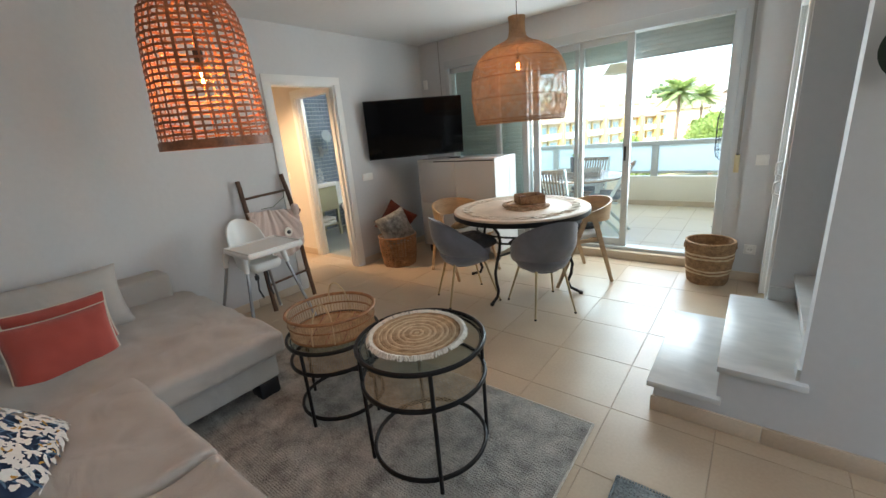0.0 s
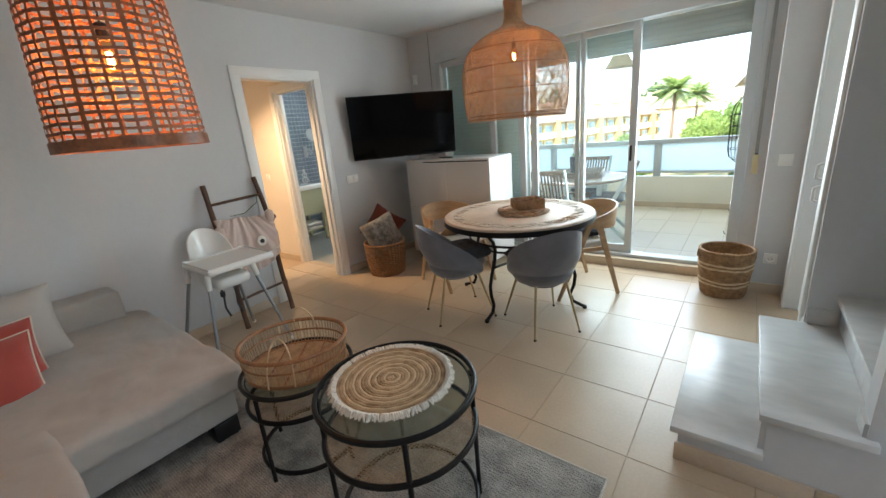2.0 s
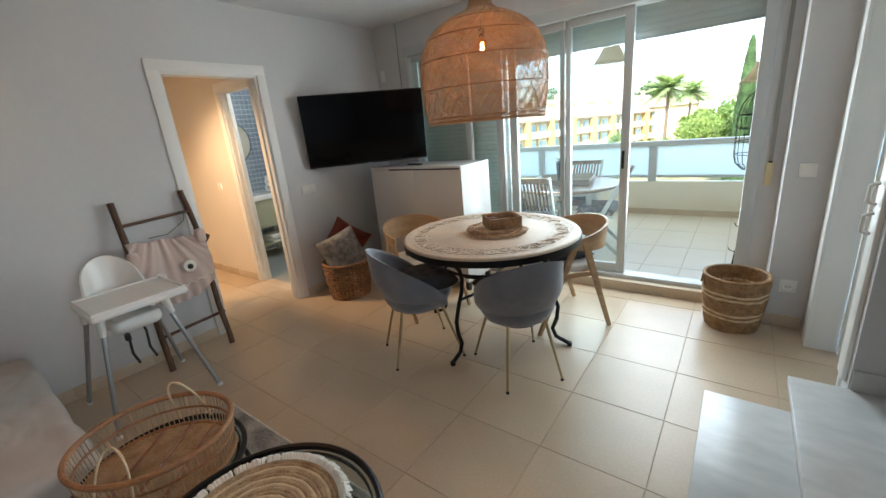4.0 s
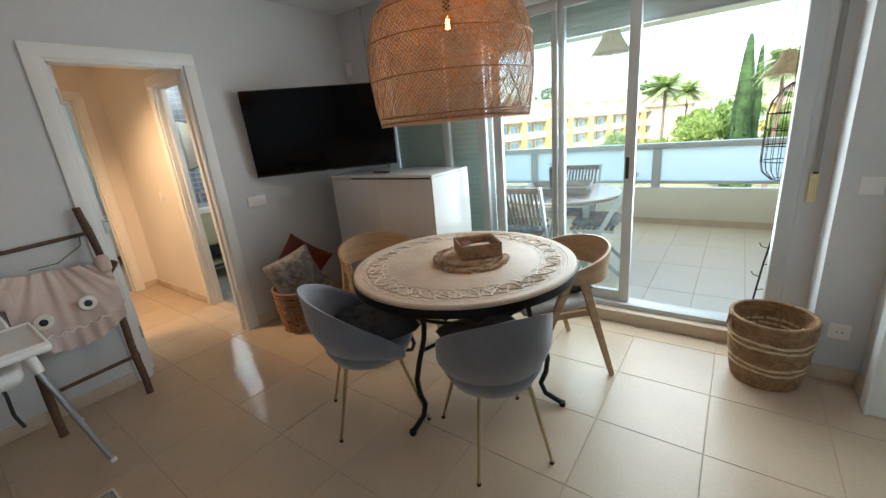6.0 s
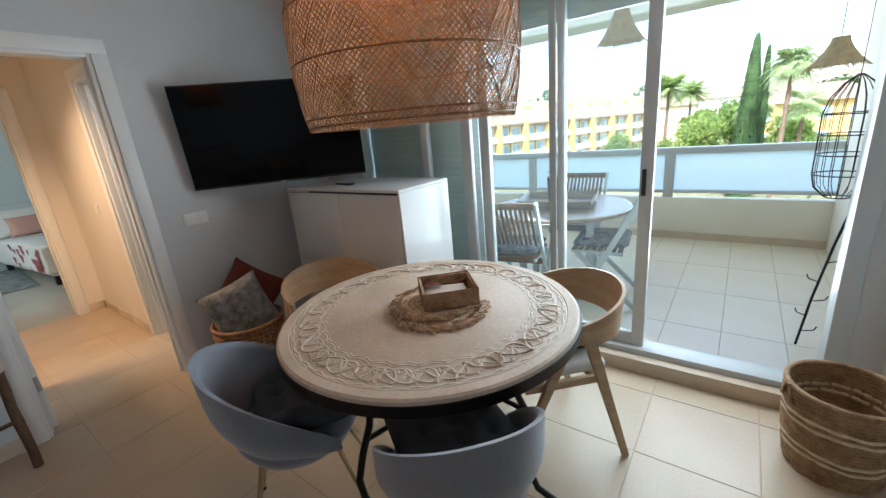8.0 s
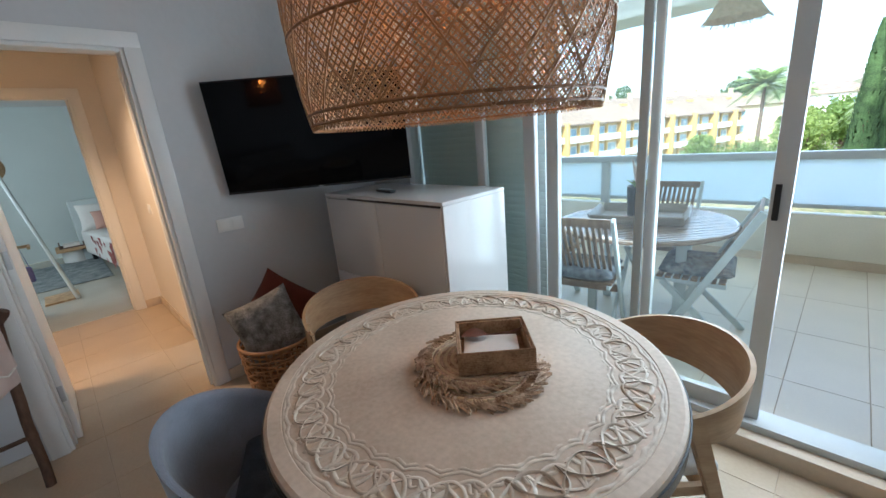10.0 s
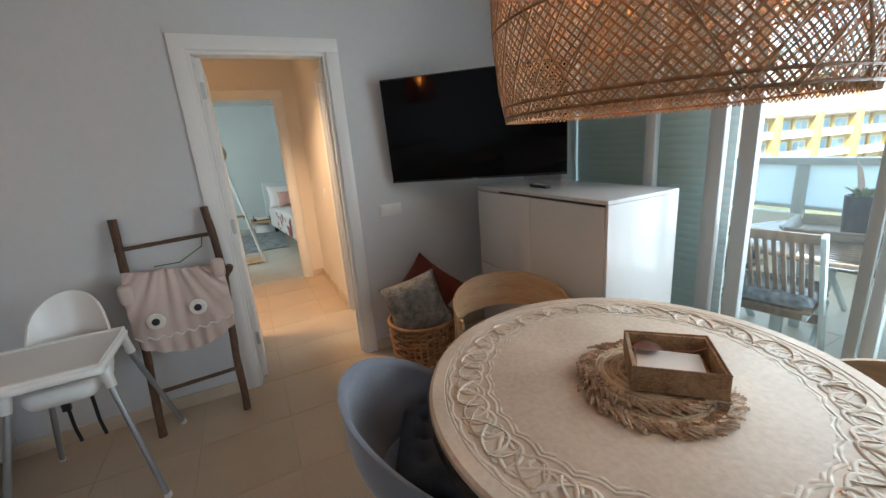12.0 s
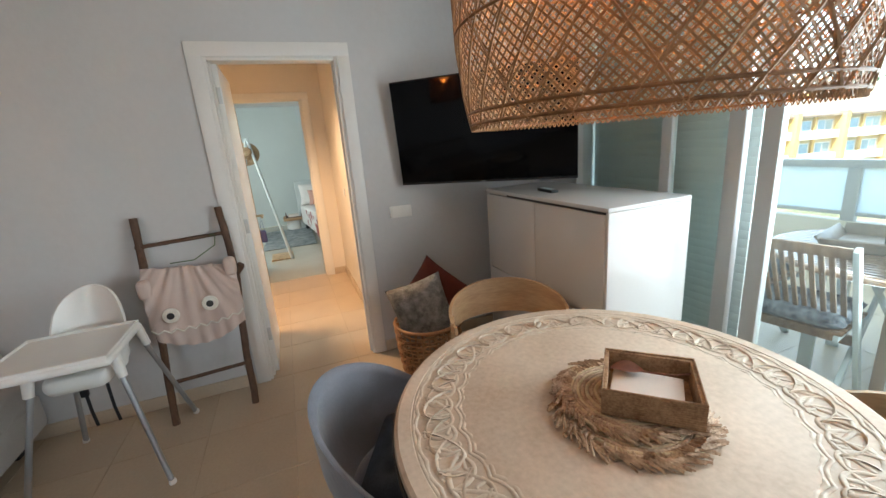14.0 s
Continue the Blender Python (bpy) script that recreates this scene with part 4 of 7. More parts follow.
p1 = [(0.203, 0.0), (0.200, 0.08), (0.192, 0.2), (0.186, 0.32), (0.180, 0.41), (0.165, 0.485), (0.135, 0.535), (0.095, 0.565), (0.045, 0.58)]
lamp1 = thing("basket_pendant_lamp", -1.753, 0.781, 1.478, 0, "stained bamboo bell pendant lamp with an open woven grid", "pendant lamp")
NV = 32
for i in range(NV):
    a = 2 * math.pi * i / NV
    pts = []
    for k in range(22):
        r_, z_ = surf(p1, k / 21)
        r_ += 0.0015 if (i + k) % 2 else -0.0015
        pts.append((r_ * math.cos(a), r_ * math.sin(a), z_))
    bm = bmesh.new()
    ribbon(bm, pts, outward, 0.0125 if i % 4 == 0 else 0.0075)
    part("upright_band", bm, "rattan_band", lamp1, "", 80)
for k in range(27):
    u = 0.045 + 0.93 * k / 26
    r_, z_ = surf(p1, u)
    pts = [((r_ + (0.0018 if i % 2 else -0.0018)) * math.cos(2 * math.pi * i / 88), (r_ + (0.0018 if i % 2 else -0.0018)) * math.sin(2 * math.pi * i / 88), z_ + 0.0012 * math.sin(i * 0.7 + k)) for i in range(89)]
    bm = bmesh.new()
    ribbon(bm, pts, outward, 0.0085)
    part("hoop_band", bm, "rattan_band", lamp1, "", 80)
bm = bmesh.new()
lathe(bm, [(0.204, 0.0), (0.208, 0.0), (0.207, 0.03), (0.203, 0.03), (0.204, 0.0)], 60, caps=False)
part("bottom_rim", bm, "rattan_band", lamp1)
bm = bmesh.new()
tube(bm, [(0, 0, 0.36), (0, 0, H - 1.478 - 0.02)], 0.003, 6)
part("cable", bm, "black_plastic", lamp1, "black cable")
bm = bmesh.new()
lathe(bm, [(0.05, H - 1.478 - 0.025), (0.05, H - 1.478)], 24)
part("ceiling_rose", bm, "casing", lamp1, "white ceiling cap")
bulb(lamp1, 0.26, 0.9)
point_lamp("pendant_glow_living", (-1.753, 0.781, 1.735), LAMP1, (1.0, 0.38, 0.10), 0.014)

p2 = [(0.365, 0.0), (0.378, 0.07), (0.388, 0.16), (0.392, 0.25), (0.388, 0.34), (0.370, 0.42), (0.330, 0.49), (0.270, 0.545), (0.190, 0.59), (0.110, 0.62), (0.072, 0.645), (0.062, 0.69), (0.060, 0.75), (0.066, 0.80)]
LX, LY, LZ = -1.648, 3.245, 1.488
lamp2 = thing("woven_pendant_lamp", LX, LY, LZ, 0, "honey-coloured woven cane bell pendant lamp over the table", "pendant lamp")
for sgn in (-1, 1):
    bm = bmesh.new()
    for i in range(128):
        a0 = 2 * math.pi * i / 128
        pts = []
        for k in range(26):
            u = k / 25
            r_, z_ = surf(p2, u * 0.86)
            a = a0 + sgn * u * 2.25
            r_ += 0.0012 * (1 if (k + i) % 2 else -1) + 0.002 * noise.noise(Vector((a * 4, z_ * 9, sgn)))
            pts.append((r_ * math.cos(a), r_ * math.sin(a), z_))
        ribbon(bm, pts, outward, 0.0034)
    part("fine_cane_weave", bm, "weave_lamp", lamp2, "", 80)["kind"] = "stuff"
bm = bmesh.new()
for i in range(30):
    a0 = 2 * math.pi * i / 30
    for sgn in ((-1, 1) if i % 3 == 0 else (1,)):
        pts = []
        for k in range(26):
            u = k / 25
            r_, z_ = surf(p2, u * 0.88)
            a = a0 + sgn * u * 1.55
            pts.append(((r_ + 0.003) * math.cos(a), (r_ + 0.003) * math.sin(a), z_))
        tube(bm, pts, 0.0024, 4)
part("long_cane_weave", bm, "weave_lamp", lamp2, "darker long cane strands")["kind"] = "stuff"
for u in (0.006, 0.030, 0.20, 0.36, 0.50, 0.63):
    bm = bmesh.new()
    r_, z_ = surf(p2, u)
    tube(bm, ring_pts(r_ + 0.002, z_, 64), 0.0034, 5, closed=True)
    part("hoop", bm, "rattan", lamp2, "cane hoop")
bm = bmesh.new()
n = 150 * 6
tube(bm, [(0.366 * math.cos(2 * math.pi * i / n), 0.366 * math.sin(2 * math.pi * i / n), -0.002 + 0.005 * math.cos(i * math.pi / 3)) for i in range(n)], 0.002, 4, closed=True)
part("scalloped_edge", bm, "weave_lamp", lamp2)
bm = bmesh.new()
for i in range(60):
    a = 2 * math.pi * i / 60
    pts = [(surf(p2, 0.84 + 0.16 * k / 8)[0] * math.cos(a), surf(p2, 0.84 + 0.16 * k / 8)[0] * math.sin(a), surf(p2, 0.84 + 0.16 * k / 8)[1]) for k in range(9)]
    tube(bm, pts, 0.0034, 4)
part("neck_weave", bm, "weave_lamp", lamp2)["kind"] = "stuff"
bm = bmesh.new()
tube(bm, [(0, 0, 0.52), (0, 0, H - LZ - 0.02)], 0.003, 6)
part("cable", bm, "black_plastic", lamp2, "black cable")
bm = bmesh.new()
lathe(bm, [(0.05, H - LZ - 0.025), (0.05, H - LZ)], 24)
part("ceiling_rose", bm, "casing", lamp2, "white ceiling cap")
bulb(lamp2, 0.43, 1.15)
point_lamp("pendant_glow_dining", (LX, LY, LZ + 0.425), LAMP2, (1.0, 0.50, 0.18), 0.016)

# ---- dining table ----
TX, TY = -1.655, 3.225
tab = thing("dining_table", TX, TY, 0, 0, "round bleached wood dining table with carved border on iron legs", "dining table")
bm = bmesh.new()
lathe(bm, [(0.57, 0.712), (0.598, 0.716), (0.604, 0.73), (0.601, 0.744), (0.592, 0.75), (0.558, 0.750), (0.555, 0.7470), (0.425, 0.7470), (0.408, 0.7500), (0.0, 0.750)], 96, caps=False)
bmesh.ops.remove_doubles(bm, verts=bm.verts[:], dist=0.0003)
part("tabletop", bm, "table_wood", tab, "", 30)
bm = bmesh.new()
lathe(bm, [(0.595, 0.694), (0.607, 0.694), (0.6085, 0.733), (0.6045, 0.734), (0.597, 0.716), (0.595, 0.694)], 96, caps=False)
part("edge_band", bm, "black_iron", tab, "black iron edge band")
bm = bmesh.new()
ZC = 0.7474


def strand(fn, n, w=0.0060, closed=True):
    tube(bm, [(fn(i / n)[0] * math.cos(fn(i / n)[1]), fn(i / n)[0] * math.sin(fn(i / n)[1]), ZC + 0.0008 * math.sin(i * 0.9)) for i in range(n)], w, 8, closed=closed, flat=0.36)


TAU = 2 * math.pi
NK = 24
strand(lambda t: (0.551, TAU * t), 160, 0.0046)
strand(lambda t: (0.424 - 0.013 * abs(math.sin(TAU * t * 16)), TAU * t), 480, 0.0060)
strand(lambda t: (0.436 - 0.013 * abs(math.sin(TAU * t * 16)), TAU * t), 480, 0.0050)
strand(lambda t: (0.538 + 0.008 * abs(math.sin(TAU * t * 20 + 0.8)), TAU * t), 480, 0.0056)
for am, cu, ph, ir in ((0.040, 0.056, 0.0, 0.3), (0.040, 0.056, 3.14, 0.5), (0.034, -0.050, 1.57, 0.3), (0.034, -0.050, 4.71, 0.4)):
    strand(lambda t: (0.487 + am * math.sin(TAU * t * NK + ph + ir * math.sin(TAU * t * 5 + ph)),
                      TAU * t + cu * math.cos(TAU * t * NK + ph + 0.6 + ir * math.sin(TAU * t * 5 + ph))), NK * 22, 0.0062)
rr = random.Random(8)
for k in range(NK * 4):
    a0 = TAU * (k // 2 + 0.5) / (NK * 2) + rr.uniform(-0.012, 0.012)
    r0 = (0.462 if k % 2 else 0.512) + rr.uniform(-0.004, 0.004)
    f0 = (0.9 if (k // 2) % 2 else -0.9) * (1 if k % 2 else -1) + rr.uniform(-0.35, 0.35)
    ln, am = rr.uniform(0.034, 0.044), rr.uniform(0.007, 0.010)
    pts = []
    for q in range(11):
        t = q / 10
        u, v = ln * (t - 0.5), am * math.sin(TAU * t)
        dx, dy = u * math.cos(f0) - v * math.sin(f0), u * math.sin(f0) + v * math.cos(f0)
        pts.append(((r0 + dx) * math.cos(a0 + dy / r0), (r0 + dx) * math.sin(a0 + dy / r0), ZC))
    tube(bm, pts, [0.0034 + 0.0022 * math.sin(math.pi * q / 10) for q in range(11)], 6, flat=0.4)
part("carved_border", bm, "carved", tab, "raised interlaced carving", 60)
for k in range(4):
    a = math.radians(-90 + 90 * k)
    bm = bmesh.new()
    prof = [(0.50, 0.70), (0.47, 0.66), (0.41, 0.60), (0.385, 0.53), (0.40, 0.45), (0.45, 0.36), (0.485, 0.27), (0.475, 0.18), (0.445, 0.10), (0.47, 0.045), (0.545, 0.02), (0.565, 0.012)]
    tube(bm, [(r_ * math.cos(a), r_ * math.sin(a), z_) for r_, z_ in prof], 0.0135, 8)
    leg_ = part("leg", bm, "black_iron", tab, "curved black iron leg")
    bm = bmesh.new()
    lathe(bm, [(0.016, 0.0), (0.018, 0.008), (0.016, 0.024)], 14, 0.562 * math.cos(a), 0.562 * math.sin(a))
    part("foot", bm, "black_iron", leg_)
    bm = bmesh.new()
    tube(bm, [(0.42 * math.cos(a), 0.42 * math.sin(a), 0.40), (0.2 * math.cos(a + 0.25), 0.2 * math.sin(a + 0.25), 0.39), (0, 0, 0.385)], 0.010, 6)
    part("stretcher", bm, "black_iron", tab)
bm = bmesh.new()
tube(bm, ring_pts(0.40, 0.565, 48), 0.009, 6, closed=True)
part("brace_ring", bm, "black_iron", tab)

spiral_mat("straw_centre_mat", -1.59, 3.215, 0.7515, 0.182, "round woven straw mat with loose ends on the table", None, 0.026, "mat_straw", 230, 5, (1, 3, 5, 7, 9, 11, 13, 15))
spiral_mat("straw_centre_mat", -1.632, 3.238, 0.7655, 0.172, "second round straw mat lying askew on the first", None, 0.018, "mat_straw", 150, 6, (0, 2, 4, 6, 8, 10, 12, 14, 15))
bx = thing("seagrass_box", -1.585, 3.272, 0.781, 45, "open seagrass napkin box holding paper napkins", "box")
for nm, dims in (("base", (-0.102, 0.102, -0.094, 0.094, 0, 0.008)), ("side", (-0.108, 0.108, -0.100, -0.091, 0, 0.068)), ("side", (-0.108, 0.108, 0.091, 0.100, 0, 0.068)), ("side", (-0.108, -0.099, -0.091, 0.091, 0, 0.068)), ("side", (0.099, 0.108, -0.091, 0.091, 0, 0.068))):
    part_box(nm, dims, "seagrass", bx, "", 0.002)
bm = bmesh.new()
for zz in [0.004 + 0.0060 * q for q in range(12)]:
    bm = bmesh.new()
    tube(bm, [(-0.109, -0.101, zz), (0.109, -0.101, zz), (0.109, 0.101, zz), (-0.109, 0.101, zz)], 0.0034, 5, closed=True)
    part("wound_cord", bm, "seagrass", bx, "wound seagrass cord")
nap = thing("napkins", -1.588, 3.268, 0.7895, 41, "folded off-white paper napkins in the box", "napkins")
for q in range(5):
    part_box("napkin", (-0.085 + 0.003 * (q % 3), 0.082 - 0.004 * (q % 4), -0.072 + 0.002 * (q % 2), 0.070 - 0.003 * (q % 5), 0.006 * q, 0.006 * q + 0.005), "paper", nap, "", 0.001)
lf = thing("dried_leaf", -1.645, 3.275, 0.823, 48, "dark dried leaf with a thin stalk on the napkins", "leaf")
bm = bmesh.new()
vs = []
for i in range(9):
    t = i / 8
    w = 0.030 * max(0.0, math.sin(math.pi * t)) ** 0.8
    z = 0.010 * math.sin(t * 3.1)
    vs.append((bm.verts.new((-0.055 + 0.085 * t, -w, z + 0.006)), bm.verts.new((-0.055 + 0.085 * t, 0, z)), bm.verts.new((-0.055 + 0.085 * t, w, z + 0.006))))
for a, b in zip(vs, vs[1:]):
    bm.faces.new((a[0], a[1], b[1], b[0]))
    bm.faces.new((a[1], a[2], b[2], b[1]))
part("blade", bm, "dried_leaf", lf)
bm = bmesh.new()
tube(bm, [(0.02, 0, 0.004), (0.06, -0.012, 0.010), (0.10, -0.018, 0.014), (0.135, -0.01, 0.02)], 0.0024, 5)
part("stalk", bm, "dried_leaf", lf)


# ---- chairs ----
def grey_chair(x, y, rz, cush_label):
    """Faces +x in its own frame."""
    e = thing("velvet_chair", x, y, 0, rz, "grey velvet tub dining chair with slim brass legs", "dining chair", "chairs round the dining table")
    bm = bmesh.new()
    n, m = 36, 12
    grid = {}
    for layer, off in ((0, 0.0), (1, 0.026)):
        for i in range(n + 1):
            a = math.radians(180 - 128 + 256 * i / n)
            u = abs(i / n * 2 - 1)
            top = 0.44 + 0.335 * max(0.0, math.cos(u * math.pi / 2)) ** 0.85
            for j in range(m + 1):
                v = j / m
                z = 0.338 + (top - 0.338) * v
                rad = 0.135 + 0.125 * math.sin(min(1, v * 1.5) * math.pi / 2) - 0.03 * max(0, v - 0.6) * (1 - u)
                rad -= off * (1 - 0.25 * v)
                lean = -0.045 * max(0.0, (z - 0.4) / 0.4) ** 1.3
                zz = z - (0.010 if (layer and j == m) else 0) + (0.026 if (layer and j == 0) else 0)
                grid[layer, i, j] = bm.verts.new((rad * math.cos(a) * 0.98 + lean, rad * math.sin(a) * 0.98, zz))
    for i in range(n):
        for j in range(m):
            for L_ in (0, 1):
                bm.faces.new((grid[L_, i, j], grid[L_, i + 1, j], grid[L_, i + 1, j + 1], grid[L_, i, j + 1]))
        for j in (0, m):
            bm.faces.new((grid[0, i, j], grid[0, i + 1, j], grid[1, i + 1, j], grid[1, i, j]))
    for i in (0, n):
        for j in range(m):
            bm.faces.new((grid[0, i, j], grid[0, i, j + 1], grid[1, i, j + 1], grid[1, i, j]))
    ob = part("backrest", bm, "grey_velvet", e, "", 75)
    bm = bmesh.new()
    lathe(bm, [(0.0, 0.334), (0.13, 0.338), (0.195, 0.372), (0.226, 0.43), (0.22, 0.455), (0.18, 0.472), (0.0, 0.478)], 40, 0.015, 0, caps=False)
    bmesh.ops.remove_doubles(bm, verts=bm.verts[:], dist=0.0003)
    part("seat", bm, "grey_velvet", e, "", 75)
    for fx, fy, tx, ty in ((-0.215, 0.17, -0.12, 0.11), (-0.215, -0.17, -0.12, -0.11), (0.235, 0.21, 0.13, 0.13), (0.235, -0.21, 0.13, -0.13)):
        bm = bmesh.new()
        tube(bm, [(fx, fy, 0.012), (tx, ty, 0.39)], [0.007, 0.011], 10)
        l_ = part("leg", bm, "brass", e, "slim tapered brass leg")
        bm = bmesh.new()
        lathe(bm, [(0.009, 0.0), (0.011, 0.006), (0.008, 0.014)], 10, fx, fy)
        part("foot_cap", bm, "black_plastic", l_)
    # tufted seat cushion
    c = thing("seat_pad", 0, 0, 0, 0, cush_label, "cushion", "pads on the grey chairs")
    c.matrix_world = pose(x, y, 0, 0, 0, rz) @ pose(0.055, 0, 0.522, 0, 0, 8)
    bm = bmesh.new()
    nn = 26
    g = {}
    for s in (-1, 1):
        for i in range(nn + 1):
            for j in range(nn + 1):
                u, v = i / nn * 2 - 1, j / nn * 2 - 1
                if (i in (0, nn) or j in (0, nn)) and s == 1:
                    g[s, i, j] = g[-1, i, j]
                    continue
                th = 0.055 * max(0.0, (1 - u ** 6) * (1 - v ** 6)) ** 0.5
                dim = sum(math.exp(-((u - a) ** 2 + (v - b) ** 2) * 60) for a in (-0.5, 0, 0.5) for b in (-0.5, 0, 0.5))
                th -= 0.022 * min(1, dim) * (1 if abs(u) < 0.98 else 0)
                g[s, i, j] = bm.verts.new((0.185 * u, 0.185 * v, s * max(0.001, th)))
    for s in (-1, 1):
        for i in range(nn):
            for j in range(nn):
                bm.faces.new((g[s, i, j], g[s, i + 1, j], g[s, i + 1, j + 1], g[s, i, j + 1]))
    part("cover", bm, "grey_cushion", c, "", 80)
    return e


grey_chair(-1.955, 2.715, 55, "charcoal tufted seat pad on a grey velvet chair")
grey_chair(-1.275, 2.845, 140, "charcoal tufted seat pad partly hidden on a grey chair")


def oak_chair(x, y, rz):
    """Faces +x in its own frame: a bent oak hoop on splayed plank legs."""
    e = thing("oak_chair", x, y, 0, rz, "light oak dining chair with a bent hoop back", "dining chair", "chairs round the dining table")
    bm = bmesh.new()
    n = 40
    ring = []
    for i in range(n + 1):
        a = math.radians(180 - 112 + 224 * i / n)
        u = abs(i / n * 2 - 1)
        hgt = 0.045 + 0.135 * max(0.0, math.cos(u * math.pi / 2)) ** 0.8
        rx, ry = 0.262, 0.272
        top = 0.655 + 0.095 * math.cos(u * math.pi / 2)
        row = []
        for d, z in ((0, top - hgt), (0, top), (-0.014, top), (-0.014, top - hgt)):
            tilt = 0.10 * (z - 0.62)
            row.append(bm.verts.new(((rx + d + tilt) * math.cos(a) - 0.085, (ry + d + tilt) * math.sin(a), z)))
        ring.append(row)
    for A, B in zip(ring, ring[1:]):
        for q in range(4):
            bm.faces.new((A[q], A[(q + 1) % 4], B[(q + 1) % 4], B[q]))
    bm.faces.new(ring[0])
    bm.faces.new(ring[-1])
    part("hoop_back", bm, "oak", e, "bent oak veneer back", 50)

    def plank(name, p, q, w0, w1, t):
        bm = bmesh.new()
        p, q = Vector(p), Vector(q)
        d = (q - p).normalized()
        s = Vector((1, 0, 0)) - d * d.x
        s.normalize()
        o = d.cross(s).normalized()
        A = [bm.verts.new(p + s * a * w0 / 2 + o * b * t / 2) for a, b in ((-1, -1), (1, -1), (1, 1), (-1, 1))]
        B = [bm.verts.new(q + s * a * w1 / 2 + o * b * t / 2) for a, b in ((-1, -1), (1, -1), (1, 1), (-1, 1))]
        for k in range(4):
            bm.faces.new((A[k], A[(k + 1) % 4], B[(k + 1) % 4], B[k]))
        bm.faces.new(A)
        bm.faces.new(B)
        bmesh.ops.bevel(bm, geom=bm.edges[:], offset=0.004, segments=2, affect="EDGES")
        part(name, bm, "oak", e, "tapered oak leg" if name == "leg" else "")
    for s in (-1, 1):
        plank("leg", (0.245, s * 0.255, 0), (-0.03, s * 0.262, 0.66), 0.028, 0.05, 0.022)
        plank("leg", (-0.275, s * 0.27, 0), (-0.08, s * 0.264, 0.66), 0.028, 0.05, 0.022)
        part_box("rail", (-0.17, 0.17, s * 0.245 - 0.01, s * 0.245 + 0.01, 0.395, 0.43), "oak", e, "", 0.003)
    part_box("cross_rail", (-0.15, -0.12, -0.235, 0.235, 0.395, 0.43), "oak", e, "", 0.003)
    part_box("cross_rail", (0.12, 0.15, -0.235, 0.235, 0.395, 0.43), "oak", e, "", 0.003)
    bm = bmesh.new()
    soft_box(bm, -0.20, 0.23, -0.225, 0.225, 0.425, 0.475, 0.022, 12, 0.008, 0.001)
    part("seat", bm, "white_cloth", e, "pale grey upholstered seat", 60)
    return e


oak_chair(-1.325, 3.61, -135)
oak_chair(-2.36, 3.32, -22)
cushion("dark_cushion", pose(-1.30, 3.64, 0.50, 82, 0, 40), 0.36, 0.34, 0.08, "grey_cushion", "charcoal cushion lying on an oak chair", seed=9)
cushion("striped_cushion", pose(-2.33, 3.35, 0.53, 60, 0, 80), 0.36, 0.30, 0.10, "jute", "brown striped cushion lying on an oak chair", seed=11)

# ---- cabinet, television, corner ----
cab = thing("white_cabinet", 0, 0, 0, 0, "high-gloss white cabinet with four doors on black feet", "cabinet")
part_box("body", (-3.225, -2.19, 3.70, 4.145, 0.10, 1.128), "gloss_white", cab, "", 0.002)
part_box("top", (-3.24, -2.172, 3.68, 4.15, 1.131, 1.15), "gloss_white", cab, "", 0.002)
part_box("side_panel", (-2.188, -2.172, 3.682, 4.149, 0.10, 1.130), "gloss_white", cab, "", 0.002)
part_box("side_panel", (-3.24, -3.225, 3.682, 4.149, 0.10, 1.130), "gloss_white", cab, "", 0.002)
for x0, x1 in ((-3.222, -2.704), (-2.701, -2.191)):
    part_box("door", (x0, x1, 3.681, 3.699, 0.637, 1.118), "gloss_white", cab, "glossy white door", 0.0015)
    part_box("door", (x0, x1, 3.681, 3.699, 0.103, 0.631), "gloss_white", cab, "glossy white door", 0.0015)
# The groove's shade is put in as a black strip.
part_box("grip_gap_shade", (-3.0, -2.195, 3.69, 3.702, 1.1185, 1.1305), "black_plastic", cab, "black strip painted as the shade in the finger groove")
for x in (-3.18, -2.70, -2.22):
    for y in (3.75, 4.10):
        part_box("foot", (x - 0.02, x + 0.02, y - 0.02, y + 0.02, 0, 0.10), "black_plastic", cab, "black foot", 0.003)
rem = thing("remote_control", -2.79, 3.83, 1.151, -8, "black remote control on the white cabinet", "remote control")
bm = bmesh.new()
box(bm, -0.085, 0.085, -0.021, 0.021, 0, 0.016, 0.006)
part("case", bm, "black_plastic", rem)
bm = bmesh.new()
for i in range(5):
    for j in (-1, 0, 1):
        box(bm, -0.06 + 0.026 * i, -0.048 + 0.026 * i, j * 0.011 - 0.003, j * 0.011 + 0.003, 0.016, 0.018)
part("buttons", bm, "alu_grey", rem, "small grey buttons")

tv = thing("television", -3.17, 3.625, 1.525, 48.6, "large flat black television on a wall arm in the corner", "television")
tv.rotation_euler = (radians(5.0), 0, radians(48.6))
part_box("screen", (-0.557, 0.557, -0.014, -0.010, -0.312, 0.312), "tv_screen", tv, "glossy black screen")
part_box("back_shell", (-0.56, 0.56, -0.012, 0.010, -0.32, 0.32), "black_plastic", tv, "", 0.003)
part_box("back_box", (-0.35, 0.35, 0.010, 0.045, -0.22, 0.16), "black_plastic", tv, "", 0.01)
part_box("bottom_bezel", (-0.56, 0.56, -0.017, -0.0135, -0.322, -0.310), "black_plastic", tv, "", 0.001)
part_box("badge", (-0.015, 0.015, -0.0185, -0.017, -0.319, -0.314), "alu_grey", tv, "tiny grey badge")
bm = bmesh.new()
tube(bm, [(0.0, 0.04, 0.0), (0.02, 0.16, 0.0), (-0.08, 0.33, 0.0)], 0.018, 8)
part("wall_arm", bm, "black_iron", tv, "black folding wall arm")


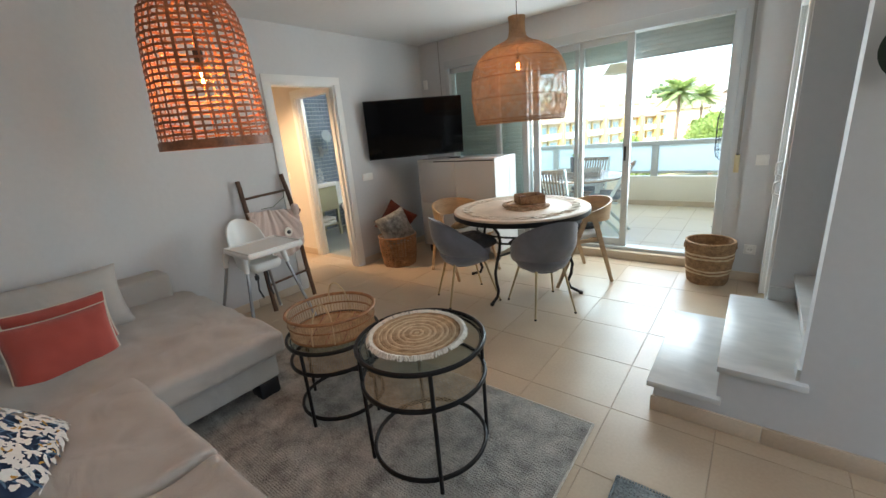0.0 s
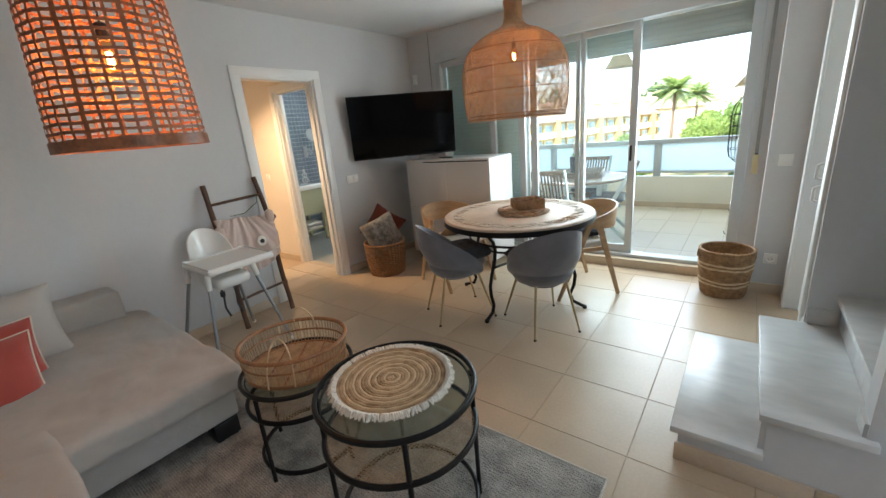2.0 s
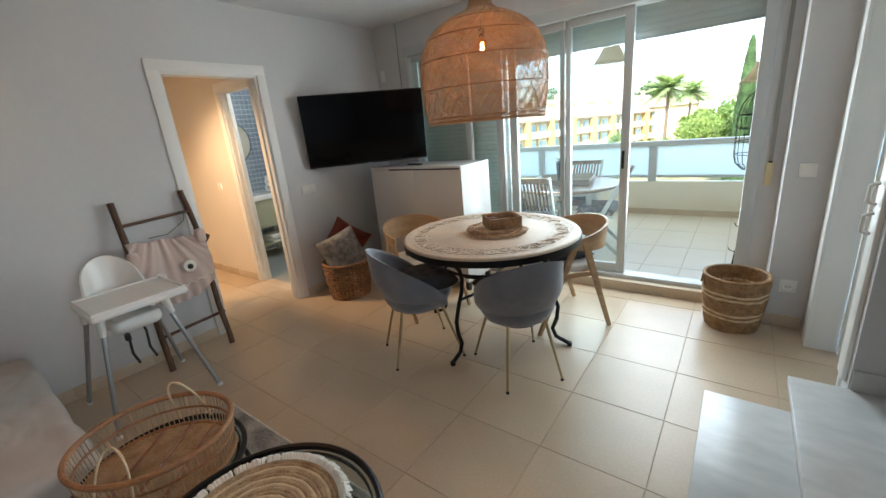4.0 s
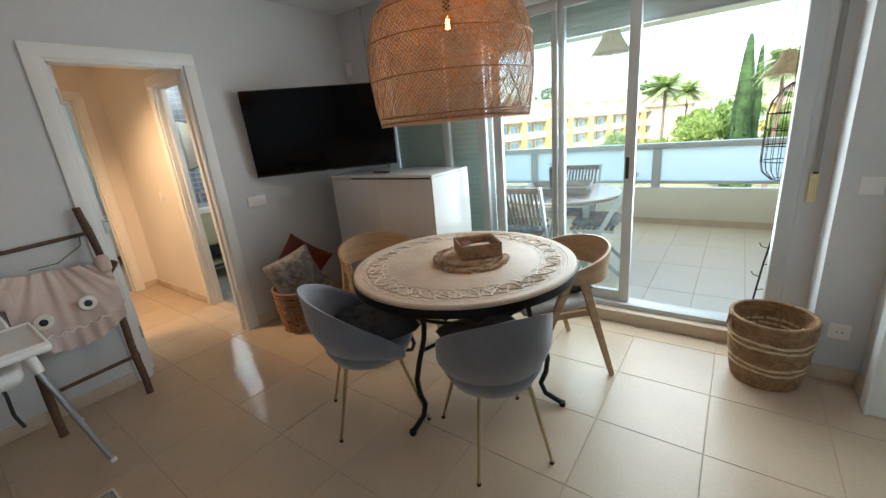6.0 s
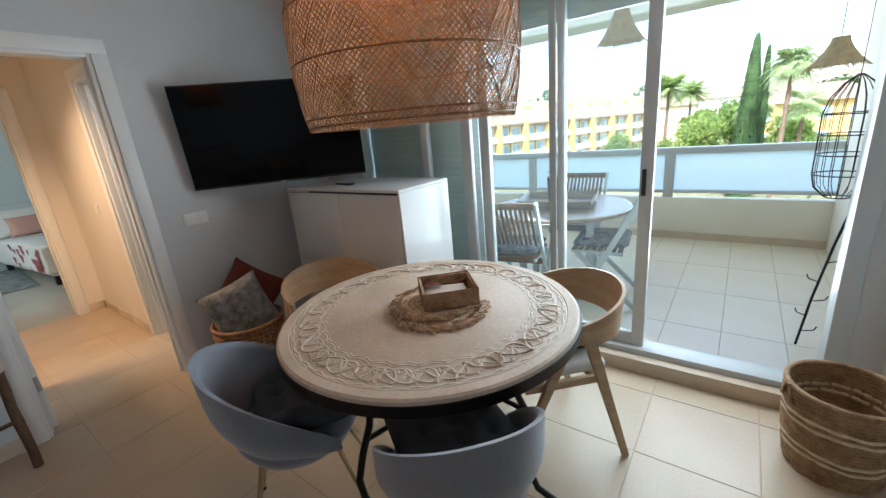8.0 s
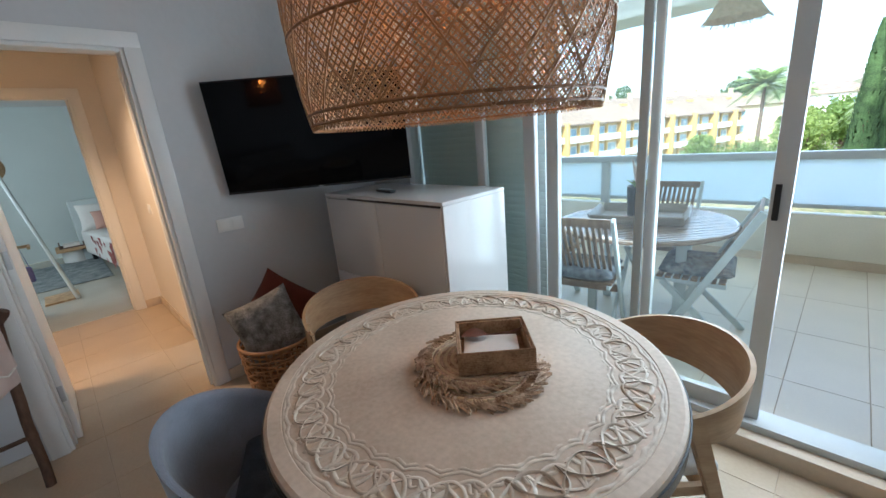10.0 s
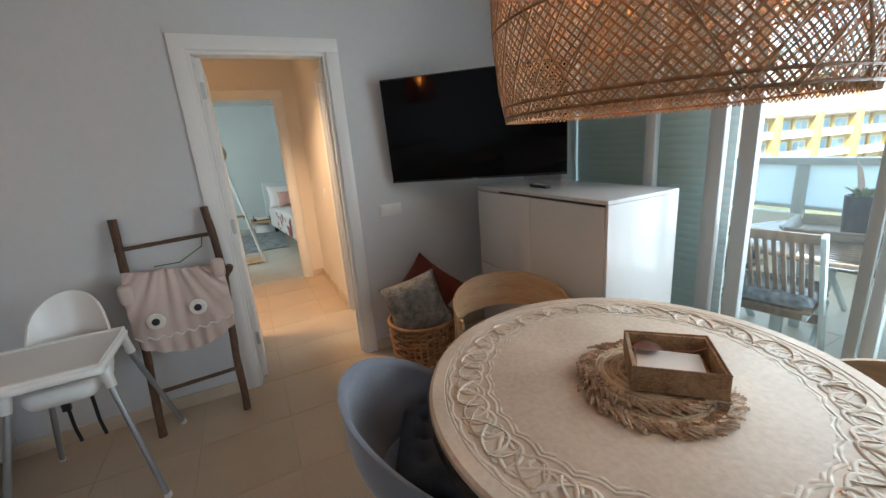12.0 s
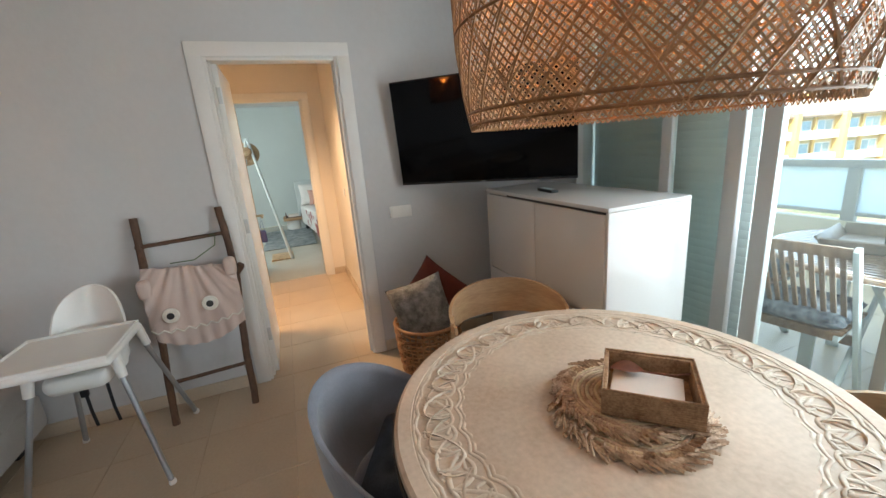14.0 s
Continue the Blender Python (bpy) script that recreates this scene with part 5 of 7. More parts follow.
def plate(name, x, y, z, nx, ny, label, w=0.082, h=0.082, material="white_plastic", kind="switch"):
    """A cover plate whose face looks along (nx, ny)."""
    e = thing(name, x, y, z, math.degrees(math.atan2(ny, nx)), label, kind)
    part_box("plate", (0, 0.009, -w / 2, w / 2, -h / 2, h / 2), material, e, "", 0.003)
    return e


s1 = plate("light_switch", -3.61, 3.195, 1.02, 1, 0, "double white light switch on the grey wall", 0.155)
for dy in (-0.037, 0.037):
    part_box("rocker", (0.009, 0.013, dy - 0.028, dy + 0.028, -0.028, 0.028), "white_plastic", s1, "", 0.002)
s2 = plate("light_switch", 0.035, 4.09, 1.03, 0, -1, "single white light switch beside the terrace door")
part_box("rocker", (0.009, 0.013, -0.028, 0.028, -0.028, 0.028), "white_plastic", s2, "", 0.002)
s4 = plate("light_switch", -4.95, 3.0, 1.06, 0, -1, "white light switch in the hall")
part_box("rocker", (0.009, 0.013, -0.028, 0.028, -0.028, 0.028), "white_plastic", s4, "", 0.002)
s3 = plate("power_socket", 0.035, 4.09, 0.285, 0, -1, "white round-pin power socket above the skirting", kind="socket")
bm = bmesh.new()
lathe(bm, [(0.029, 0.0), (0.029, 0.003), (0.024, 0.003), (0.022, -0.002)], 24)
bmesh.ops.rotate(bm, verts=bm.verts[:], matrix=Matrix.Rotation(radians(90), 3, "Y"))
bmesh.ops.translate(bm, verts=bm.verts[:], vec=(0.010, 0, 0))
part("socket_well", bm, "white_plastic", s3)
# No real holes: black spots stand for the shade inside them.
for dy in (-0.0095, 0.0095):
    part_box("pin_hole_shade", (0.0135, 0.0142, dy - 0.003, dy + 0.003, -0.003, 0.003), "black_plastic", s3, "black spot painted as the shade in a pin hole")
det = plate("motion_sensor", -3.53, 4.33, 2.05, 0.5, -1, "small white motion sensor in the corner", 0.055, 0.11, kind="alarm sensor")
part_box("lens", (0.009, 0.022, -0.018, 0.018, -0.045, 0.005), "casing", det, "", 0.006)
part_box("housing", (-0.0, 0.02, -0.024, 0.024, -0.05, 0.05), "white_plastic", det, "", 0.008)
stp = thing("shutter_strap", -0.135, 4.334, 0, 0, "grey shutter strap running into a yellowed plastic winder", "strap")
part_box("strap", (-0.011, 0.011, -0.012, -0.009, 1.06, 2.30), "strap", stp)
part_box("winder", (-0.019, 0.019, -0.014, 0.004, 0.90, 1.055), "yellow_plastic", stp, "yellowed plastic winder", 0.003)
# Black strip drawn for the shade in the winder's strap opening.
part_box("slot_shade", (-0.012, 0.012, -0.0145, -0.0135, 1.05, 1.062), "black_plastic", stp)
part_box("strap_guide", (-0.016, 0.016, -0.018, 0.004, 2.28, 2.33), "white_plastic", stp, "", 0.003)
bm = bmesh.new()
tube(bm, [(-3.285, 4.332, 1.2), (-3.284, 4.332, 1.9), (-3.286, 4.332, 2.52)], 0.004, 6)
solid("wall_cable", bm, "strap", "thin grey cable clipped up the wall corner", "cable")


def cane_basket(name, x, y, r0, r1, h, label, holes=True, material="rattan", stripes=()):
    e = thing(name, x, y, 0.0, 0, label, "basket")
    n = 13 if holes else 24
    for k in range(n):
        v = k / (n - 1)
        z = 0.010 + (h - 0.02) * v
        rad = r0 + (r1 - r0) * math.sin(v * math.pi / 2)
        bm = bmesh.new()
        seg = 64
        if holes:
            pts = [((rad + 0.004 * math.sin(i * math.pi / 2 + k * math.pi)) * math.cos(TAU * i / seg), (rad + 0.004 * math.sin(i * math.pi / 2 + k * math.pi)) * math.sin(TAU * i / seg), z + 0.005 * math.sin(i * math.pi / 4 + k * math.pi)) for i in range(seg)]
            tube(bm, pts, 0.0062, 5, closed=True)
        else:
            pts = [((rad + 0.002 * math.sin(i * 1.3 + k)) * math.cos(TAU * i / seg), (rad + 0.002 * math.sin(i * 1.3 + k)) * math.sin(TAU * i / seg), z + 0.003 * math.sin(i * 0.4 + k * 0.5)) for i in range(seg)]
            tube(bm, pts, 0.0095, 6, closed=True)
        part("woven_band", bm, "pale_straw" if k in stripes else material, e, "paler straw row" if k in stripes else "", 80)
    m = 32
    for i in range(m):
        a = TAU * (i + 0.5) / m
        bm = bmesh.new()
        ribbon(bm, [((r0 + (r1 - r0) * math.sin(v / 6 * math.pi / 2) + (0.0 if holes else -0.006)) * math.cos(a), (r0 + (r1 - r0) * math.sin(v / 6 * math.pi / 2) + (0.0 if holes else -0.006)) * math.sin(a), 0.008 + (h - 0.014) * v / 6) for v in range(7)], outward, 0.011)
        part("upright", bm, material, e)
    bm = bmesh.new()
    lathe(bm, [(0.0, 0.004), (r0, 0.004), (r0, 0.014), (0.0, 0.014)], 40, caps=False)
    part("base", bm, material, e)
    bm = bmesh.new()
    tube(bm, ring_pts(r1, h - 0.004, 60), 0.011, 8, closed=True)
    part("rim", bm, material, e)
    return e


cane_basket("cushion_basket", -3.240, 3.200, 0.185, 0.215, 0.35, "open-weave brown cane basket full of cushions")
cushion("grey_mottled_cushion", pose(-3.21, 3.16, 0.44, -14, -18, 66), 0.38, 0.38, 0.17, "fur_cushion", "mottled grey cushion stuffed into the cane basket", seed=21, group="cushions in the basket")
cushion("rust_cushion", pose(-3.33, 3.30, 0.485, 2, 38, 55), 0.38, 0.38, 0.13, "rust_cushion", "rust red cushion behind in the cane basket", seed=23, group="cushions in the basket")
rb = cane_basket("straw_basket", -0.240, 3.98, 0.145, 0.178, 0.37, "round brown straw basket with pale stripes beside the terrace door", False, "basket_straw", (6, 8, 15, 17))
for a in (20, 200):
    bm = bmesh.new()
    c_, s_ = math.cos(radians(a)), math.sin(radians(a))
    tube(bm, [(0.187 * c_ - 0.035 * s_ * q, 0.187 * s_ + 0.035 * c_ * q, 0.30 + 0.07 * (1 - q * q)) for q in (-1, -0.6, -0.2, 0.2, 0.6, 1)], 0.007, 6)
    part("handle", bm, "basket_straw", rb)

# ---- high chair ----
hc = thing("high_chair", -3.16, 1.48, 0, 0, "white plastic high chair with tray and grey tube legs", "high chair")
for sx in (-1, 1):
    for sy in (-1, 1):
        bm = bmesh.new()
        tube(bm, [(sx * 0.285, sy * 0.27, 0.012), (sx * 0.16, sy * 0.155, 0.60)], 0.0125, 12)
        lg = part("leg", bm, "grey_tube", hc, "silver-grey tube leg")
        bm = bmesh.new()
        lathe(bm, [(0.015, 0.0), (0.017, 0.006), (0.014, 0.022)], 12, sx * 0.287, sy * 0.272)
        part("foot_cap", bm, "white_plastic", lg)
        bm = bmesh.new()
        tube(bm, [(sx * 0.175, sy * 0.17, 0.545), (sx * 0.158, sy * 0.153, 0.66)], [0.019, 0.024], 12)
        part("leg_socket", bm, "white_plastic", hc)
bm = bmesh.new()
n, m = 28, 10
gr = {}
for L_, off in ((0, 0.0), (1, 0.010)):
    for i in range(n + 1):
        a = math.radians(180 - 140 + 280 * i / n)
        u = abs(i / n * 2 - 1)
        top = 0.685 + 0.225 * max(0.0, math.cos(min(1.0, u * 1.9) * math.pi / 2)) ** 0.5
        for j in range(m + 1):
            v = j / m
            z = 0.53 + (top - 0.53) * v
            rx = 0.155 - 0.03 * (1 - v) - off
            gr[L_, i, j] = bm.verts.new((rx * math.cos(a) * 1.02 - 0.045 * v * (1 - u), (rx + 0.006) * math.sin(a), z + (0.008 if L_ and j == 0 else 0)))
for i in range(n):
    for j in range(m):
        for L_ in (0, 1):
            bm.faces.new((gr[L_, i, j], gr[L_, i + 1, j], gr[L_, i + 1, j + 1], gr[L_, i, j + 1]))
    for j in (0, m):
        bm.faces.new((gr[0, i, j], gr[0, i + 1, j], gr[1, i + 1, j], gr[1, i, j]))
for L_ in (0, 1):
    bm.faces.new([gr[L_, i, 0] for i in range(n + 1)])
for i in (0, n):
    for j in range(m):
        bm.faces.new((gr[0, i, j], gr[0, i, j + 1], gr[1, i, j + 1], gr[1, i, j]))
part("seat_shell", bm, "white_plastic", hc, "white moulded seat shell", 60)
bm = bmesh.new()
soft_box(bm, -0.13, 0.20, -0.125, 0.125, 0.515, 0.60, 0.05, 12, 0, 0)
part("seat_bucket", bm, "white_plastic", hc, "", 60)
bm = bmesh.new()
soft_box(bm, -0.03, 0.38, -0.225, 0.225, 0.69, 0.728, 0.018, 16, 0, 0)
part("tray", bm, "white_plastic", hc, "wide white tray", 60)
bm = bmesh.new()
tube(bm, [(-0.02, -0.212, 0.730), (0.365, -0.212, 0.730), (0.365, 0.212, 0.730), (-0.02, 0.212, 0.730)], 0.008, 8, closed=True)
part("tray_lip", bm, "white_plastic", hc)
bm = bmesh.new()
for y in (-0.05, 0.04):
    tube(bm, [(0.02, y, 0.54), (0.05, y + 0.01, 0.45), (0.04, y + 0.005, 0.34), (0.06, y + 0.02, 0.27)], 0.008, 5, flat=0.3)
box(bm, 0.035, 0.06, -0.06, -0.03, 0.43, 0.47, 0.004)
part("belt", bm, "black_plastic", hc, "dark hanging belt")

# ---- ladder with towel ----
lad = thing("stick_ladder", 0, 0, 0, 0, "dark rustic stick ladder leaning on the wall", "ladder")


def stick(name, pts, r, seed):
    bm = bmesh.new()
    q, n = [], 18
    for i in range(n + 1):
        t = i / n * (len(pts) - 1)
        k = min(len(pts) - 2, int(t))
        p = Vector(pts[k]).lerp(Vector(pts[k + 1]), t - k)
        q.append(p + Vector((0, 0.007 * noise.noise(Vector((seed, t * 2.5, 0))), 0)))
    tube(bm, q, [r * (1 + 0.16 * noise.noise(Vector((seed, i * 0.6, 4)))) for i in range(n + 1)], 10)
    part(name, bm, "bark_wood", lad, "", 60)


stick("rail", [(-3.375, 1.665, 0.0), (-3.46, 1.675, 0.5), (-3.575, 1.67, 1.19)], 0.020, 1.3)
stick("rail", [(-3.380, 2.085, 0.0), (-3.47, 2.095, 0.5), (-3.51, 2.12, 0.82), (-3.575, 2.09, 1.20)], 0.020, 5.1)
stick("branch_stub", [(-3.50, 2.12, 0.80), (-3.485, 2.16, 0.86)], 0.020, 9.0)
for i, (z, x) in enumerate(((1.03, -3.545), (0.66, -3.48), (0.24, -3.42))):
    stick("rung", [(x, 1.65, z), (x, 2.11, z + 0.02)], 0.011, 12 + i)
towel = thing("animal_face_towel", 0, 0, 0, 0, "pale pink hooded towel with round eyes and a frilled edge", "towel")
bm = bmesh.new()
NU, NZ = 60, 26
vs = {}
for s, off in ((0, 0.0), (1, -0.014)):
    for i in range(NU + 1):
        for j in range(NZ + 1):
            u, v = i / NU, j / NZ
            y = 1.655 + 0.47 * u + 0.02 * (v - 0.3) * (u - 0.5)
            zt = 0.915 - 0.045 * u + 0.004 * math.sin(u * 19)
            zb = 0.565 + 0.03 * u + 0.020 * (abs((u * 8) % 1 - 0.5) * 2 - 0.5) - 0.035 * math.sin(u * math.pi)
            z = zt + (zb - zt) * v
            sp = (u - 0.42) / (0.40 + 0.75 * v)
            fold = (0.008 * math.sin(sp * 21 + 0.7) + 0.005 * math.sin(sp * 37 + 2 * v)) * (1.15 - 0.75 * v) + 0.012 * math.sin(u * 8 + 1)
            xb = -3.545 + (0.95 - z) * 0.165
            vs[s, i, j] = bm.verts.new((xb + 0.040 + fold + off + 0.02 * math.sin(v * math.pi), y, z))
for i in range(NU):
    for j in range(NZ):
        for s in (0, 1):
            bm.faces.new((vs[s, i, j], vs[s, i + 1, j], vs[s, i + 1, j + 1], vs[s, i, j + 1]))
    for j in (0, NZ):
        bm.faces.new((vs[0, i, j], vs[0, i + 1, j], vs[1, i + 1, j], vs[1, i, j]))
for j in range(NZ):
    for i in (0, NU):
        bm.faces.new((vs[0, i, j], vs[0, i, j + 1], vs[1, i, j + 1], vs[1, i, j]))
part("hood", bm, "pink_cloth", towel, "", 80)
for dy, zz, sgn in ((2.10, 0.86, 1), (1.665, 0.80, -1)):
    bm = bmesh.new()
    soft_box(bm, -3.50, -3.43, dy - 0.035, dy + 0.035, zz - 0.05, zz + 0.06, 0.03, 8, 0, 0.002)
    part("ear", bm, "pink_cloth", towel, "", 80)
bm = bmesh.new()
vs = {}
for i in range(NU * 2 + 1):
    for j in range(7):
        u, v = i / (NU * 2), j / 6
        y = 1.665 + 0.46 * u
        z = 0.60 + 0.03 * u - 0.035 * math.sin(u * math.pi) - (0.10 + 0.05 * math.sin(u * 3.1)) * v
        x = -3.545 + (0.95 - z) * 0.165 + 0.036 + 0.006 * math.sin(u * 40) * (0.3 + v) + 0.012 * math.sin(u * 8 + 1) - 0.02 * v * v
        vs[i, j] = bm.verts.new((x, y, z))
for i in range(NU * 2):
    for j in range(6):
        bm.faces.new((vs[i, j], vs[i + 1, j], vs[i + 1, j + 1], vs[i, j + 1]))
part("frill", bm, "pink_cloth", towel, "pale pink gathered frill", 80)
bm = bmesh.new()
tube(bm, [(-3.545 + 0.36 * 0.165 + 0.052 + 0.012 * math.sin(i / 64 * 8 + 1), 1.655 + 0.47 * i / 64, 0.565 + 0.03 * i / 64 + 0.020 * (abs((i / 8) % 1 - 0.5) * 2 - 0.5) - 0.035 * math.sin(i / 64 * math.pi)) for i in range(65)], 0.0045, 5)
part("zigzag_trim", bm, "fringe", towel, "white zigzag trim")
for y, z in ((1.765, 0.645), (1.965, 0.675)):
    x = -3.545 + (0.95 - z) * 0.165 + 0.072
    for nm, r_, mt, dx in (("eye_patch", 0.044, "fringe", 0.0), ("pupil", 0.020, "black_plastic", 0.008)):
        bm = bmesh.new()
        lathe(bm, [(r_, 0.0), (r_ * 0.9, 0.008), (r_ * 0.5, 0.011)], 20)
        bmesh.ops.rotate(bm, verts=bm.verts[:], matrix=Matrix.Rotation(radians(84), 3, "Y"))
        bmesh.ops.translate(bm, verts=bm.verts[:], vec=(x + dx, y, z))
        part(nm, bm, mt, towel, "white eye patch" if nm == "eye_patch" else "black round pupil")
hang = thing("wire_hanger", 0, 0, 0, 0, "thin grey-green wire hanger on the ladder rung", "hanger")
bm = bmesh.new()
tube(bm, [(-3.53, 2.02, 1.045), (-3.525, 2.035, 1.06), (-3.52, 2.05, 1.04), (-3.52, 2.04, 0.99), (-3.52, 1.92, 0.92), (-3.52, 1.80, 0.92)], 0.003, 6)
part("wire", bm, "cypress", hang)

# ---- leaves on the stair wall ----
pl = thing("hanging_leaves", 0, 0, 0, 0, "dark green leathery leaves beside the stair wall", "plant")
for k, (cx, cz, ln, tw) in enumerate(((0.345, 1.585, 0.22, 0.1), (0.42, 1.62, 0.18, -0.4))):
    bm = bmesh.new()
    rows = []
    for i in range(13):
        t = i / 12
        w = 0.085 * math.sin(math.pi * max(0.02, min(0.99, t))) ** 0.7
        z = cz + ln * (0.5 - t)
        rows.append([bm.verts.new((cx + s * w + tw * 0.06 * (t - 0.5), 1.94 - 0.012 * abs(s) - 0.02 * k - 0.02 * math.sin(t * 3), z)) for s in (-1, -0.5, 0, 0.5, 1)])
    for A, B in zip(rows, rows[1:]):
        for q in range(4):
            bm.faces.new((A[q], A[q + 1], B[q + 1], B[q]))
    part("leaf", bm, "dark_leaf", pl, "", 60)
bm = bmesh.new()
tube(bm, [(0.35, 1.968, 1.78), (0.36, 1.93, 1.72), (0.335, 1.92, 1.64)], 0.004, 6)
part("stalk", bm, "dark_leaf", pl)

# ---- bathroom ----
mos = thing("mosaic_wall", 0, 0, 0, 0, "blue-grey glazed small wall tiles with light grout", "tiles")
mos["kind"] = "structure"
bm = bmesh.new()
for i in range(44):
    for j in range(40):
        y0, z0 = 3.12 + i * 0.06, 0.01 + j * 0.06
        if z0 < 2.35:
            v = [bm.verts.new(p) for p in ((-5.697, y0 + 0.004, z0 + 0.004), (-5.697, y0 + 0.056, z0 + 0.004), (-5.697, y0 + 0.056, z0 + 0.056), (-5.697, y0 + 0.004, z0 + 0.056))]
            bm.faces.new(v)
r_ = bmesh.ops.extrude_face_region(bm, geom=bm.faces[:])
bmesh.ops.translate(bm, verts=[g_ for g_ in r_["geom"] if isinstance(g_, bmesh.types.BMVert)], vec=(0.004, 0, 0))
ob = part("mosaic_tiles", bm, "bath_tile", mos)
ob["kind"] = "stuff"
bm = bmesh.new()
for i in range(30):
    for j in range(40):
        x0, z0 = -5.68 + i * 0.06, 0.01 + j * 0.06
        bm.faces.new([bm.verts.new(p) for p in ((x0 + 0.004, 5.795, z0 + 0.004), (x0 + 0.056, 5.795, z0 + 0.004), (x0 + 0.056, 5.795, z0 + 0.056), (x0 + 0.004, 5.795, z0 + 0.056))])
ob = part("mosaic_tiles", bm, "bath_tile", mos)
ob["kind"] = "stuff"
van = thing("vanity_cabinet", -5.44, 3.60, 0, 0, "olive-grey vanity cabinet with a white basin on legs", "washbasin")
part_box("cabinet", (-0.23, 0.22, -0.38, 0.34, 0.42, 0.78), "olive_cab", van, "", 0.004)
for x in (-0.21, 0.20):
    for y in (-0.36, 0.32):
        part_box("leg", (x - 0.02, x + 0.02, y - 0.02, y + 0.02, 0, 0.42), "olive_cab", van, "", 0.002)
part_box("low_shelf", (-0.22, 0.21, -0.37, 0.33, 0.17, 0.19), "olive_cab", van, "", 0.002)
bm = bmesh.new()
soft_box(bm, -0.24, 0.25, -0.40, 0.36, 0.78, 0.85, 0.02, 10, 0, 0)
part("basin", bm, "porcelain", van, "white ceramic basin")
bm = bmesh.new()
tube(bm, [(-0.16, 0, 0.85), (-0.16, 0, 0.98), (-0.10, 0, 1.01), (-0.04, 0, 0.98)], 0.011, 8)
part("tap", bm, "steel", van, "chrome tap")
tw = thing("folded_towels", -5.38, 3.75, 0.19, 0, "white folded towels on the low vanity shelf", "towel")
for q in range(2):
    bm = bmesh.new()
    soft_box(bm, -0.12, 0.14, -0.12, 0.12, 0.055 * q, 0.05 + 0.055 * q, 0.02, 8, 0, 0.003)
    part("towel", bm, "white_cloth", tw)
wc = thing("toilet", -5.42, 4.30, 0, 0, "white ceramic toilet with cistern", "toilet")
bm = bmesh.new()
soft_box(bm, -0.26, -0.09, -0.19, 0.19, 0.40, 0.80, 0.04, 10, 0, 0)
part("cistern", bm, "porcelain", wc)
bm = bmesh.new()
lathe(bm, [(0.11, 0.0), (0.12, 0.1), (0.12, 0.22), (0.17, 0.34), (0.19, 0.40), (0.18, 0.42), (0.0, 0.42)], 28, 0.10, 0, caps=False)
part("bowl", bm, "porcelain", wc)
bm = bmesh.new()
lathe(bm, [(0.185, 0.42), (0.19, 0.43), (0.18, 0.445), (0.0, 0.45)], 28, 0.10, 0, caps=False)
part("lid", bm, "porcelain", wc)
mir = thing("round_mirror", -5.69, 3.58, 1.52, 0, "round wall mirror above the basin", "mirror")
bm = bmesh.new()
lathe(bm, [(0.27, 0.0), (0.27, 0.012)], 40)
bmesh.ops.rotate(bm, verts=bm.verts[:], matrix=Matrix.Rotation(radians(90), 3, "Y"))
part("glass", bm, "mirror", mir)
bm = bmesh.new()
tube(bm, [(0.008, 0.275 * math.cos(TAU * i / 40), 0.275 * math.sin(TAU * i / 40)) for i in range(40)], 0.008, 6, closed=True)
part("rim", bm, "black_iron", mir)
mm = thing("magnifying_mirror", -5.69, 4.10, 1.42, 0, "round magnifying mirror on a folding scissor arm", "mirror")
bm = bmesh.new()
for q in range(3):
    for s in (-1, 1):
        tube(bm, [(0.02 + 0.06 * q, -0.02, -0.12 - s * 0.05), (0.08 + 0.06 * q, 0.0, -0.12 + s * 0.05)], 0.005, 5)
tube(bm, [(0.20, 0, -0.12), (0.22, 0, 0.05)], 0.006, 5)
box(bm, 0, 0.015, -0.03, 0.03, -0.2, -0.04)
part("scissor_arm", bm, "steel", mm)
bm = bmesh.new()
lathe(bm, [(0.09, 0.0), (0.092, 0.01), (0.08, 0.014)], 28)
bmesh.ops.rotate(bm, verts=bm.verts[:], matrix=Matrix.Rotation(radians(75), 3, "Y"))
bmesh.ops.translate(bm, verts=bm.verts[:], vec=(0.22, 0, 0.12))
part("mirror_disc", bm, "alu_grey", mm)
stw = thing("white_ornament", -5.45, 3.85, 0.85, 0, "white lattice ornament beside the basin", "ornament")
bm = bmesh.new()
for zc, r_ in ((0.05, 0.045), (0.13, 0.035), (0.19, 0.02)):
    for q in range(5):
        a = math.pi * q / 5
        tube(bm, [(r_ * math.cos(t) * math.cos(a), r_ * math.cos(t) * math.sin(a), zc + r_ * math.sin(t)) for t in [TAU * k / 14 for k in range(14)]], 0.004, 4, closed=True)
part("lattice", bm, "casing", stw)

# ---- bedroom ----
bd = thing("bedroom_door", -5.96, 2.10, 0, 192, "bedroom door with an oak edge standing open inside", "door")
part_box("leaf", (0, 0.66, 0, 0.036, 0.008, 2.0), "oak", bd, "", 0.002)
bm = bmesh.new()
tube(bm, [(0.60, 0.036, 1.02), (0.60, 0.08, 1.02), (0.50, 0.08, 1.02)], 0.009, 8)
part("handle", bm, "brass", bd, "brass lever handle")
bed = thing("bed", 0.862, 0.953, 0, 6.8, "bed with white linen and a rose-patterned coverlet", "bed")
bm = bmesh.new()
soft_box(bm, -9.9, -7.9, 2.88, 4.5, 0.12, 0.50, 0.06, 16, 0.03, 0.012)
part("mattress", bm, "bedding", bed)
bm = bmesh.new()
soft_box(bm, -9.1, -7.86, 2.85, 4.52, 0.16, 0.53, 0.05, 16, 0.02, 0.014)
part("coverlet", bm, "bedding", bed)
rr = random.Random(5)
bm = bmesh.new()
